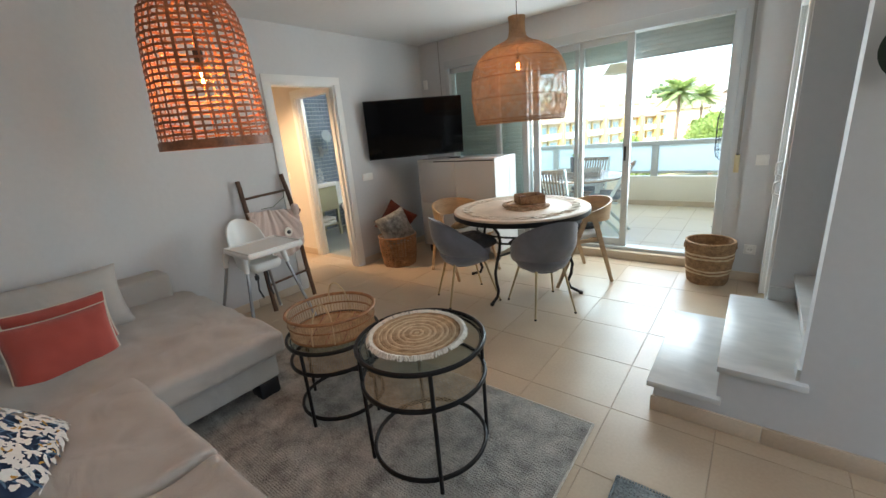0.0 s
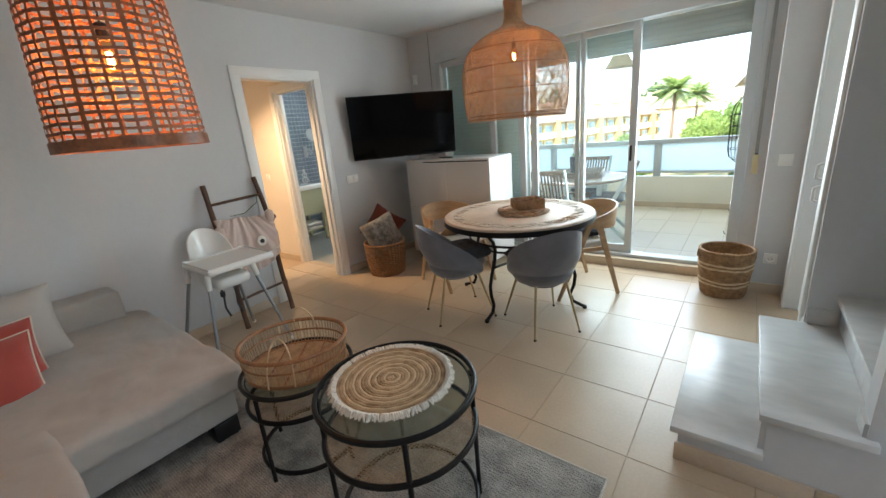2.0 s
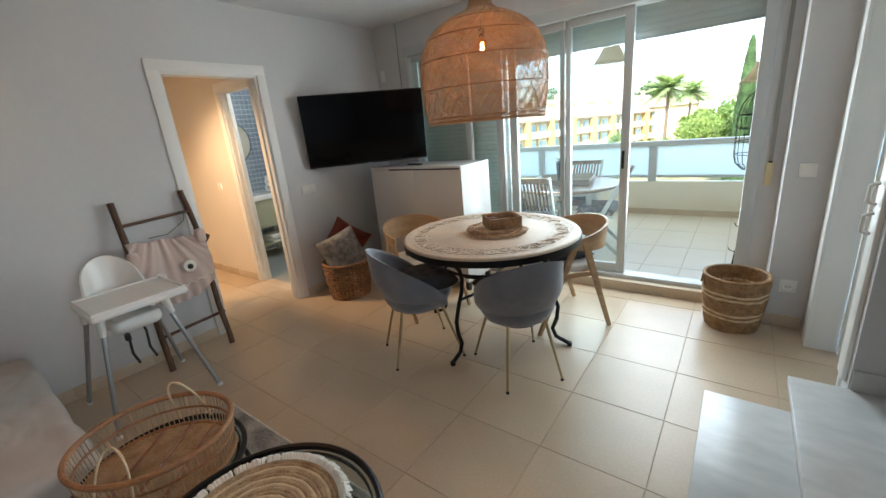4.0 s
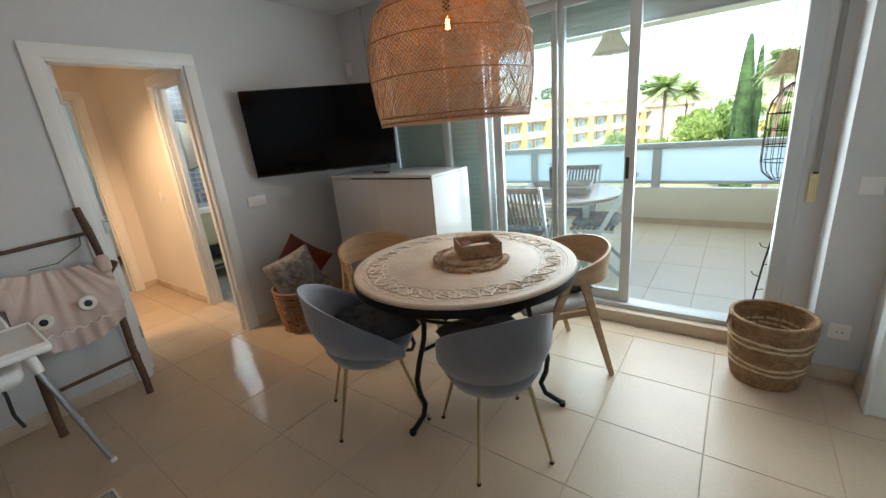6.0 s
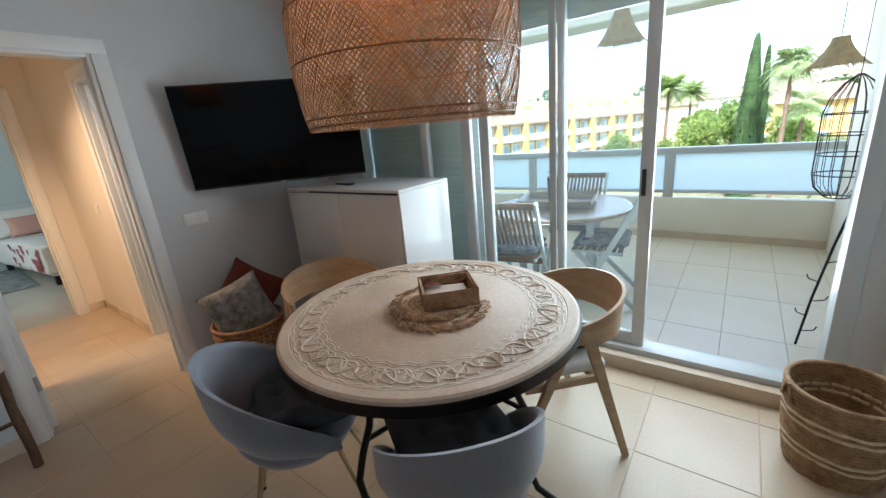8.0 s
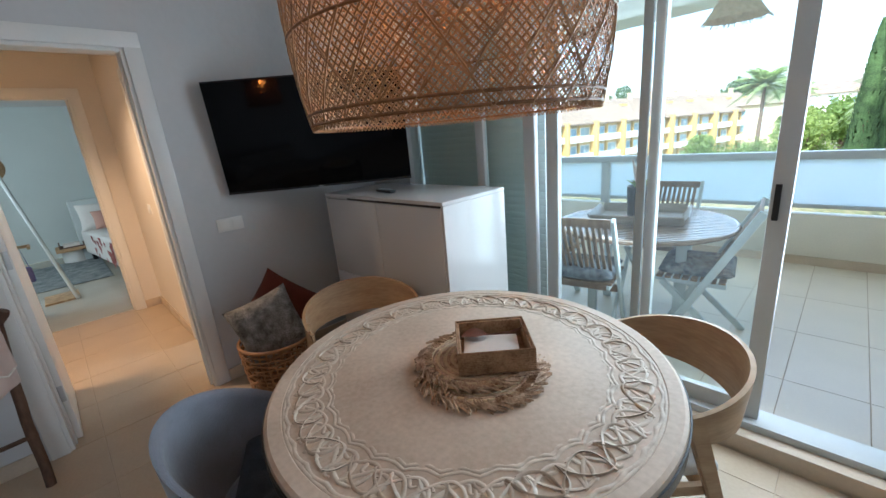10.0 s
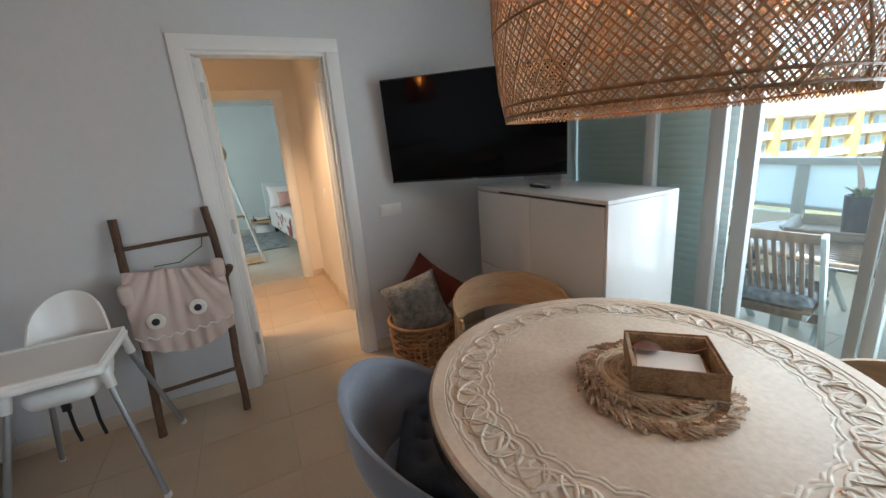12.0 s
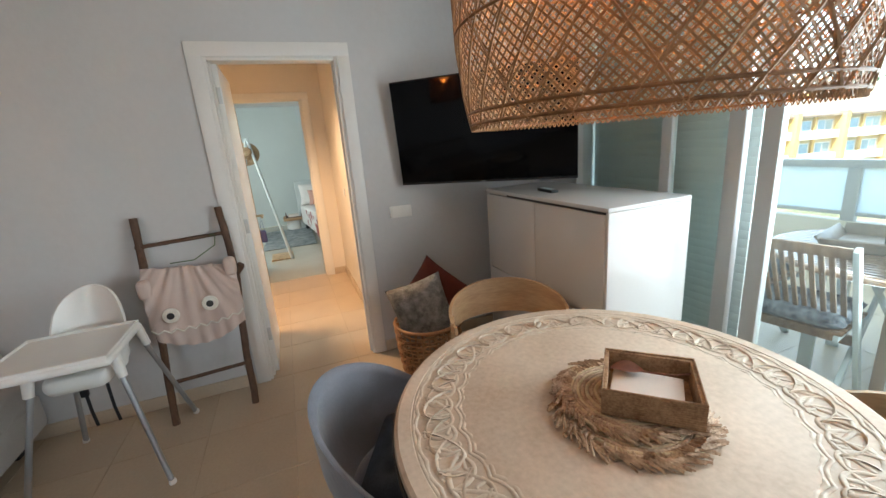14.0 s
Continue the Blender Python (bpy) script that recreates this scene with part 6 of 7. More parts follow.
for k in range(46):
    if k % 2:
        cx, cy, cz, side = rr.uniform(-9.0, -7.95), 2.846, rr.uniform(0.2, 0.46), 0
    else:
        cx, cy, cz, side = rr.uniform(-9.0, -7.95), rr.uniform(2.9, 4.4), 0.575, 1
    r_ = rr.uniform(0.04, 0.09)
    ring = []
    for q in range(9):
        a = TAU * q / 9
        rad = r_ * (0.75 + 0.25 * math.sin(3 * a))
        ring.append(bm.verts.new((cx + rad * math.cos(a), cy + (rad * math.sin(a) if side else 0), cz + (0 if side else rad * math.sin(a)))))
    bm.faces.new(ring)
part("rose_pattern", bm, "rose_print", bed, "dusty red printed roses")["kind"] = "stuff"
bag = thing("hanging_pouch", -6.045, 2.125, 0.47, 0, "small blue cloth pouch hanging on the bedroom door handle", "bag")
bm = bmesh.new()
soft_box(bm, -0.02, 0.02, -0.035, 0.035, 0.0, 0.15, 0.02, 8, 0, 0.002)
part("body", bm, "blue_cloth", bag)
bm = bmesh.new()
tube(bm, [(0, -0.02, 0.14), (0, 0, 0.34), (0, 0.02, 0.14)], 0.003, 5)
part("cord", bm, "blue_cloth", bag)
part_box("headboard", (-9.99, -9.92, 2.85, 4.55, 0.0, 0.95), "pale_frame", bed, "", 0.02)
for x, y in ((-9.8, 2.95), (-8.0, 2.95), (-8.0, 4.4), (-9.8, 4.4)):
    part_box("leg", (x - 0.03, x + 0.03, y - 0.03, y + 0.03, 0, 0.13), "black_plastic", bed)
cushion("white_pillow", pose(-9.02, 2.97, 0.70, -20, 0, 90), 0.62, 0.42, 0.15, "bedding", "white frilled pillow at the head of the bed", seed=31)
cushion("pink_pillow", pose(-8.78, 3.02, 0.66, -28, 0, 90), 0.42, 0.30, 0.13, "pink_pillow", "small dusty pink pillow on the bed", seed=33)
rug("bedroom_rug", -9.4, -7.72, 1.96, 2.78, "rug_blue", "flat dark grey rug on the bedroom floor beside the bed", 4)
nst = thing("bedside_table", -9.45, 2.50, -0.0, 0, "low wooden bedside table with a white lower drum", "bedside table")
part_box("top", (-0.2, 0.2, -0.2, 0.2, 0.20, 0.25), "oak", nst, "", 0.004)
bm = bmesh.new()
lathe(bm, [(0.15, 0.0), (0.15, 0.20)], 24)
part("drum", bm, "casing", nst)
tr = thing("small_tray", -9.45, 2.50, 0.251, 0, "dark tray with white papers on the bedside table", "tray")
part_box("tray_base", (-0.16, 0.16, -0.15, 0.15, 0, 0.01), "bark_wood", tr)
part_box("tray_side", (-0.16, 0.16, -0.15, -0.135, 0.01, 0.07), "bark_wood", tr)
part_box("tray_side", (-0.16, 0.16, 0.135, 0.15, 0.01, 0.07), "bark_wood", tr)
part_box("papers", (-0.12, 0.12, -0.1, 0.1, 0.011, 0.05), "paper", tr)
ltr = thing("leaning_mirror_frame", 0, 0, 0, 0, "pale green leaning floor frame with a straw hat", "frame")
bm = bmesh.new()
tube(bm, [(-6.95, 2.38, 0.0), (-7.95, 2.02, 1.75)], 0.022, 8)
tube(bm, [(-7.3, 1.75, 0.0), (-7.95, 2.0, 1.75)], 0.022, 8)
part("pole", bm, "pale_frame", ltr)
part_box("foot_board", (-7.35, -6.95, 2.1, 2.4, 0.0, 0.02), "jute", ltr)
ht = thing("straw_hat", -7.88, 1.98, 1.52, 0, "brown straw hat hanging on the leaning pole", "hat")
bm = bmesh.new()
lathe(bm, [(0.0, 0.12), (0.07, 0.11), (0.09, 0.06), (0.10, 0.0), (0.18, -0.01), (0.185, 0.0), (0.10, 0.012)], 28, caps=False)
bmesh.ops.rotate(bm, verts=bm.verts[:], matrix=Matrix.Rotation(radians(70), 3, "Y"))
part("hat_body", bm, "jute", ht)

# ---- terrace furniture ----
ot = thing("terrace_table", -1.885, 5.38, 0, 12, "round slatted teak table on pale painted legs", "table")
bm = bmesh.new()
rt = 0.565
for i in range(-13, 14):
    d = i * 0.0425
    if abs(d) < rt - 0.02:
        l = math.sqrt(rt * rt - d * d)
        m_ = bmesh.new()
        box(m_, -l, l, d - 0.019, d + 0.019, 0.705, 0.728, 0.002)
        part("slat", m_, "teak_top", ot)
tube(bm, ring_pts(rt, 0.716, 64), 0.016, 8, closed=True)
part("rim", bm, "teak_top", ot, "teak rim")
for sx, sy in ((1, 1), (1, -1), (-1, 1), (-1, -1)):
    part_box("leg", (sx * 0.27 - 0.03, sx * 0.27 + 0.03, sy * 0.27 - 0.018, sy * 0.27 + 0.018, 0, 0.705), "pale_frame", ot, "pale painted leg", 0.004)
for sy in (-1, 1):
    part_box("apron", (-0.25, 0.25, sy * 0.27 - 0.012, sy * 0.27 + 0.012, 0.63, 0.70), "pale_frame", ot, "", 0.003)


def folding_chair(x, y, rz):
    """Faces +x in its own frame."""
    e = thing("folding_chair", x, y, 0, rz, "folding terrace chair with teak slats and pale frame", "folding chair", "chairs round the terrace table")

    def bar(name, a, b, w, t, material, label=""):
        bm = bmesh.new()
        a, b = Vector(a), Vector(b)
        d = (b - a)
        m_ = Matrix.Translation((a + b) / 2) @ d.to_track_quat("Z", "Y").to_matrix().to_4x4()
        box(bm, -w / 2, w / 2, -t / 2, t / 2, -d.length / 2, d.length / 2, 0.003, m_)
        part(name, bm, material, e, label)
    for s in (-1, 1):
        bar("back_leg", (0.20, s * 0.225, 0.0), (-0.27, s * 0.225, 0.90), 0.022, 0.042, "pale_frame")
        bar("front_leg", (-0.24, s * 0.20, 0.0), (0.20, s * 0.20, 0.43), 0.022, 0.038, "pale_frame")
        bar("seat_rail", (-0.14, s * 0.18, 0.43), (0.24, s * 0.18, 0.44), 0.02, 0.03, "pale_frame")
    bar("back_top", (-0.255, -0.21, 0.875), (-0.255, 0.21, 0.875), 0.02, 0.05, "teak", "teak top rail")
    bar("back_low", (0.000, -0.21, 0.385), (0.000, 0.21, 0.385), 0.02, 0.05, "teak", "teak lower rail")
    for k in range(11):
        y_ = -0.18 + 0.036 * k
        bar("back_slat", (-0.008, y_, 0.40), (-0.25, y_, 0.86), 0.021, 0.012, "teak", "thin teak slat")
    for k in range(8):
        x_ = -0.12 + 0.048 * k
        bar("seat_slat", (x_, -0.20, 0.455), (x_, 0.20, 0.455), 0.036, 0.014, "teak", "teak seat slat")
    c = thing("chair_pad", 0, 0, 0, 0, "grey leaf-printed tufted pad on a folding chair", "cushion", "pads on the folding chairs")
    c.matrix_world = pose(x, y, 0, 0, 0, rz) @ pose(0.03, 0, 0.505, 0, 0, 2)
    bm = bmesh.new()
    nn = 20
    g = {}
    for s in (-1, 1):
        for i in range(nn + 1):
            for j in range(nn + 1):
                u, v = i / nn * 2 - 1, j / nn * 2 - 1
                if (i in (0, nn) or j in (0, nn)) and s == 1:
                    g[s, i, j] = g[-1, i, j]
                    continue
                th = 0.040 * max(0.0, (1 - u ** 6) * (1 - v ** 6)) ** 0.5
                th -= 0.020 * min(1, sum(math.exp(-((u - a) ** 2 + (v - b) ** 2) * 50) for a in (-0.5, 0, 0.5) for b in (-0.5, 0, 0.5)))
                g[s, i, j] = bm.verts.new((0.20 * u, 0.20 * v, s * max(0.001, th)))
    for s in (-1, 1):
        for i in range(nn):
            for j in range(nn):
                bm.faces.new((g[s, i, j], g[s, i + 1, j], g[s, i + 1, j + 1], g[s, i, j + 1]))
    part("cover", bm, "print_pad", c, "", 80)
    return e


folding_chair(-2.05, 4.85, 100)
folding_chair(-1.92, 5.91, -88)
folding_chair(-1.46, 5.28, 186)
folding_chair(-2.62, 5.30, 5)
tr2 = thing("serving_tray", -1.92, 5.43, 0.73, 12, "pale bleached wooden serving tray on the terrace table", "tray")
part_box("base", (-0.27, 0.27, -0.19, 0.19, 0.002, 0.014), "tray_wood", tr2, "", 0.003)
for dims, m_ in (((-0.29, 0.29, -0.006, 0.006, 0, 0.075), pose(0, -0.20, 0.008, 35)), ((-0.29, 0.29, -0.006, 0.006, 0, 0.075), pose(0, 0.20, 0.008, -35)),
                 ((-0.006, 0.006, -0.21, 0.21, 0, 0.075), pose(-0.275, 0, 0.008, 0, -35)), ((-0.006, 0.006, -0.21, 0.21, 0, 0.075), pose(0.275, 0, 0.008, 0, 35))):
    bm = bmesh.new()
    box(bm, *dims, 0.002, m_)
    part("sloped_side", bm, "tray_wood", tr2)
pp = thing("potted_succulent", -1.90, 5.34, 0.745, 0, "tall dark pot with a green succulent on the tray", "plant pot")
bm = bmesh.new()
lathe(bm, [(0.05, 0.0), (0.068, 0.0), (0.078, 0.24), (0.070, 0.24), (0.066, 0.21), (0.0, 0.21)], 24, caps=False)
part("pot", bm, "black_plastic", pp, "dark charcoal pot")
bm = bmesh.new()
rr = random.Random(9)
for k in range(26):
    a, l = rr.uniform(0, TAU), rr.uniform(0.04, 0.09)
    tube(bm, [(0.01 * math.cos(a), 0.01 * math.sin(a), 0.20), (0.5 * l * math.cos(a), 0.5 * l * math.sin(a), 0.255), (l * math.cos(a), l * math.sin(a), 0.26 + rr.uniform(0, 0.04))], [0.006, 0.008, 0.001], 5)
part("leaves", bm, "palm", pp, "fleshy green leaves")
bm = bmesh.new()
tube(bm, [(-0.01, 0, 0.20), (-0.02, 0, 0.30), (-0.035, 0.0, 0.37), (-0.055, 0.0, 0.43)], [0.020, 0.026, 0.020, 0.003], 8, flat=0.5)
part("tall_leaf", bm, "pink_cloth", pp, "one tall pinkish leaf")


def straw_lamp(x, y, z, r, h):
    e = thing("straw_terrace_lamp", x, y, z, 0, "conical straw pendant lamp with a ragged fringe", "pendant lamp", "straw lamps on the terrace")
    bm = bmesh.new()
    pr = [(r, 0.0), (r * 0.72, h * 0.28), (r * 0.5, h * 0.55), (r * 0.36, h * 0.8), (r * 0.3, h), (r * 0.26, h), (r * 0.32, h * 0.78), (r * 0.68, h * 0.27), (r * 0.97, 0.0)]
    lathe(bm, pr, 36, caps=False)
    part("shade", bm, "pale_straw", e, "", 60)
    bm = bmesh.new()
    rr = random.Random(int(x * 100))
    for k in range(150):
        a = rr.uniform(0, TAU)
        l = rr.uniform(0.01, 0.035)
        tube(bm, [(r * 0.95 * math.cos(a), r * 0.95 * math.sin(a), 0.006), ((r + l * 0.7) * math.cos(a), (r + l * 0.7) * math.sin(a), -l * 0.7)], 0.0016, 3)
    part("fringe", bm, "pale_straw", e)
    bm = bmesh.new()
    tube(bm, [(0, 0, h * 0.9), (0, 0, 2.42 - z)], 0.003, 5)
    part("cable", bm, "black_plastic", e)


straw_lamp(-1.49, 5.6, 1.96, 0.165, 0.24)
straw_lamp(-0.235, 5.75, 1.62, 0.14, 0.16)
cg = thing("wire_birdcage", -0.235, 4.93, 0.93, 0, "black wire birdcage lantern hanging on the terrace", "birdcage")
bm = bmesh.new()
cp = [(0.05, 0.0), (0.10, 0.05), (0.115, 0.12), (0.115, 0.42), (0.095, 0.50), (0.055, 0.56), (0.008, 0.60)]
for i in range(18):
    a = TAU * i / 18
    tube(bm, [(r_ * math.cos(a), r_ * math.sin(a), z_) for r_, z_ in cp], 0.0022, 4)
part("upright_wires", bm, "black_iron", cg)
for r_, z_ in ((0.05, 0.0), (0.115, 0.12), (0.115, 0.22), (0.115, 0.32), (0.115, 0.42)):
    bm = bmesh.new()
    tube(bm, ring_pts(r_, z_, 36), 0.003, 4, closed=True)
    part("hoop", bm, "black_iron", cg)
bm = bmesh.new()
tube(bm, [(0, 0, 0.60), (0, 0, 2.42 - 0.93)], 0.002, 4)
part("chain", bm, "black_iron", cg)
st = thing("thorn_branch", 0, 0, 0, 0, "dark leaning metal branch with side hooks", "ornament")
bm = bmesh.new()
tube(bm, [(-0.275, 5.02, 0.0), (-0.245, 5.0, 0.32), (-0.20, 4.97, 0.66), (-0.15, 4.98, 0.92)], 0.007, 6)
for k, zz in enumerate((0.1, 0.2, 0.3, 0.42, 0.54)):
    s = -1 if k % 2 else 1
    tube(bm, [(-0.27 + zz * 0.11, 5.01, zz), (-0.27 + zz * 0.11 + s * 0.05, 5.0, zz + 0.02), (-0.27 + zz * 0.11 + s * 0.06, 5.0, zz + 0.045)], 0.0035, 5)
part("stem", bm, "black_iron", st)

# ---- outside ----
GZ = -7.0


def leaf_cloud(bm, c, rad, n, size, rr, up=0.0, shell=0.55):
    for k in range(n):
        d = Vector((rr.gauss(0, 1), rr.gauss(0, 1), rr.gauss(0, 1))).normalized()
        lump = 1 + 0.28 * noise.noise(d * 2.3 + Vector(c) * 0.7)
        p = Vector(c) + Vector((d.x * rad[0], d.y * rad[1], d.z * rad[2])) * lump * (shell + (1 - shell) * rr.random())
        a = Vector((rr.gauss(0, 1), rr.gauss(0, 1), rr.gauss(0, 1) + up)).normalized() * size * rr.uniform(0.6, 1.3)
        b = a.cross(Vector((rr.gauss(0, 1), rr.gauss(0, 1), rr.gauss(0, 1)))).normalized() * size * 0.4
        bm.faces.new([bm.verts.new(q) for q in (p - a, p + b, p + a, p - b)])


def tree(name, x, y, z0, h, r, seed, label, material="leaf", n=2600, size=0.22):
    e = thing(name, x, y, z0, 0, label, "tree")
    rr = random.Random(seed)
    bm = bmesh.new()
    tube(bm, [(0, 0, 0), (0.1, 0.05, h * 0.35), (0, 0.1, h * 0.7)], [0.28, 0.2, 0.1], 8)
    for k in range(5):
        a = rr.uniform(0, TAU)
        tube(bm, [(0.05, 0.05, h * 0.4), (r * 0.3 * math.cos(a), r * 0.3 * math.sin(a), h * 0.6), (r * 0.6 * math.cos(a), r * 0.6 * math.sin(a), h * 0.78)], [0.12, 0.08, 0.04], 6)
    part("trunk", bm, "trunk", e)
    bm = bmesh.new()
    for k in range(9):
        a, q = rr.uniform(0, TAU), rr.uniform(0, 0.62) * r
        rc = r * rr.uniform(0.38, 0.6)
        leaf_cloud(bm, (q * math.cos(a), q * math.sin(a), h * rr.uniform(0.55, 0.86)), (rc, rc, rc * 0.75), n // 9, size, rr)
    part("crown", bm, material, e)


def cypress(x, y, z0, h, r, seed):
    e = thing("cypress_tree", x, y, z0, 0, "tall dark green columnar cypress", "tree")
    rr = random.Random(seed)
    bm = bmesh.new()
    tube(bm, [(0, 0, 0), (0, 0, h * 0.9)], [0.22, 0.03], 8)
    part("trunk", bm, "trunk", e)
    bm = bmesh.new()
    for k in range(5200):
        t = rr.random() ** 1.15
        z = h * (0.03 + 0.97 * t)
        a = rr.uniform(0, TAU)
        rad = r * (0.72 + 0.28 * min(1, t * 6)) * (1 - t) ** 0.55 * (1 + 0.22 * noise.noise(Vector((math.cos(a) * 1.5, math.sin(a) * 1.5, z * 0.5)))) * rr.uniform(0.75, 1.0)
        p = Vector((rad * math.cos(a), rad * math.sin(a), z))
        u = Vector((0.25 * math.cos(a), 0.25 * math.sin(a), 1)).normalized() * rr.uniform(0.22, 0.42)
        s = Vector((-math.sin(a), math.cos(a), rr.uniform(-0.3, 0.3))) * 0.07
        bm.faces.new([bm.verts.new(q) for q in (p - u * 0.4, p + s, p + u, p - s)])
    part("crown", bm, "cypress", e)


def palm(x, y, z0, h, fr, seed, nf=34, fan=False):
    e = thing("palm_tree", x, y, z0, 0, "tall fan palm with a bushy crown" if fan else "tall date palm with arching feathery fronds", "tree", "palms in the gardens")
    rr = random.Random(seed)
    bm = bmesh.new()
    pts = [(0.25 * math.sin(q / 9 * 1.6), 0, h * q / 9) for q in range(10)]
    tube(bm, pts, [((0.30 - 0.012 * q) + (0.03 if q % 2 else 0)) * (0.55 if fan else 0.8) for q in range(10)], 10)
    part("trunk", bm, "trunk", e)
    top = Vector(pts[-1])
    bm = bmesh.new()
    for k in range(nf):
        a = TAU * k / nf * 2.618 + rr.uniform(-0.2, 0.2)
        el = rr.uniform(-0.25, 1.4) if not fan else rr.uniform(-0.8, 1.3)
        L_ = fr * rr.uniform(0.8, 1.1)
        out = Vector((math.cos(a), math.sin(a), 0))
        ps = []
        for q in range(9):
            t = q / 8
            ps.append(top + out * L_ * t * math.cos(el * (1 - 0.3 * t)) + Vector((0, 0, L_ * (t * math.sin(el) - (0.55 if fan else 0.42) * t * t))))
        tube(bm, ps, [0.035 * (1 - q / 9) + 0.006 for q in range(9)], 4)
        if fan:
            c = ps[4]
            d0 = (ps[5] - ps[4]).normalized()
            s0 = d0.cross(Vector((0, 0, 1))).normalized()
            for q in range(15):
                th = (q - 7) * 0.26
                d = (d0 * math.cos(th) + s0 * math.sin(th)).normalized()
                w = s0.lerp(d0, 0.3 * abs(th)) * 0.055
                bm.faces.new([bm.verts.new(v) for v in (c - w * 0.4, c + d * L_ * 0.17 - w, c + d * L_ * 0.36 + Vector((0, 0, -0.15 * abs(th) - 0.10)), c + d * L_ * 0.17 + w)])
        else:
            for q in range(1, 9):
                for s in (-1, 1):
                    for z_ in (0.0, 0.33, 0.66):
                        p = ps[q - 1].lerp(ps[q], z_)
                        d = (ps[q] - ps[q - 1]).normalized()
                        side = d.cross(Vector((0, 0, 1))).normalized() * s
                        ln = fr * 0.26 * math.sin(math.pi * min(0.97, (q - 0.5 + z_) / 9 + 0.06))
                        tip = p + (side * 0.8 + d * 0.55 + Vector((0, 0, -0.25))) * ln
                        w = d * 0.07
                        bm.faces.new([bm.verts.new(v) for v in (p - w, p + w, tip)])
    part("crown", bm, "palm", e)


def townhouse():
    """One bay: the front looks along -y, the row runs along +x."""
    e = thing("terraced_house", 0, 0, 0, 0, "yellow and cream terraced house with white balconies", "house", "row of terraced houses")
    W = 6.2
    part_box("wall", (0, W, 0, 9.0, GZ, 1.2), "cream_far", e)
    part_box("party_wall", (-0.25, 0.25, -1.5, 9.2, GZ, 1.5), "yellow_render", e, "yellow rendered party wall")
    part_box("pier", (W * 0.52 - 0.15, W * 0.52 + 0.15, -0.35, 0.0, GZ, 1.1), "yellow_render", e, "yellow rendered pier")
    bm = bmesh.new()
    for a, b in (((-0.9, 0.95), (6.0, 5.0)), ((10.2, 2.3), (6.0, 5.0))):
        v = [bm.verts.new(p) for p in ((-0.1, a[0], a[1]), (W + 0.1, a[0], a[1]), (W + 0.1, b[0], b[1]), (-0.1, b[0], b[1]))]
        w = [bm.verts.new((q.co.x, q.co.y, q.co.z + 0.22)) for q in v]
        bm.faces.new(v)
        bm.faces.new(w)
        for q in range(4):
            bm.faces.new((v[q], v[(q + 1) % 4], w[(q + 1) % 4], w[q]))
    rf = part("roof", bm, "roof_tile", e, "pale clay tile roof")
    bm = bmesh.new()
    box(bm, 2.4, 3.1, 5.2, 5.9, 4.3, 6.0)
    box(bm, 2.3, 3.2, 5.1, 6.0, 6.0, 6.15)
    part("chimney", bm, "cream_far", rf)
    part_box("dormer", (4.3, 5.8, 3.4, 5.6, 2.4, 4.1), "yellow_render", e, "yellow roof terrace wall")
    for fl in range(2):
        z = 1.2 - 2.85 * (fl + 1)
        for k, (x0, x1) in enumerate(((0.55, 2.75), (3.75, 5.55))):
            w = part_box("window", (x0 - 0.1, x1 + 0.1, -0.06, 0.02, z + (0.05 if k == 0 else 0.8), z + 2.2), "white_far", e, "white window surround")
            g = part_box("pane", (x0, (x0 + x1) / 2 - 0.05, -0.09, -0.05, z + (0.12 if k == 0 else 0.9), z + 2.1), "far_glass", w)
            g = part_box("pane", ((x0 + x1) / 2 + 0.05, x1, -0.09, -0.05, z + (0.12 if k == 0 else 0.9), z + 2.1), "far_glass", w)
        part_box("balcony", (0.27, 3.1, -1.2, 0.0, z - 0.15, z + 0.0), "white_far", e, "white balcony slab")
        part_box("balcony", (3.45, 5.92, -0.8, 0.0, z - 0.12, z + 0.0), "white_far", e, "white balcony slab")
        part_box("balcony_front", (3.45, 5.92, -0.82, -0.72, z - 0.12, z + 0.85), "white_far", e, "white balcony front")
        part_box("balcony_front", (0.27, 3.1, -1.22, -1.1, z - 0.15, z + 0.95), "white_far", e, "white balcony front")
    return e


th = townhouse()
A0, ROW = Vector((-41.2, 46.8, 0)), math.degrees(math.atan2(42.3, 15.7))
ca, sa = math.cos(radians(ROW)), math.sin(radians(ROW))
for k in range(1, 12):
    copy_thing(th, pose(A0.x + ca * 6.2 * k, A0.y + sa * 6.2 * k, -0.045 * k, 0, 0, ROW))
th.matrix_world = pose(A0.x, A0.y, 0, 0, 0, ROW)


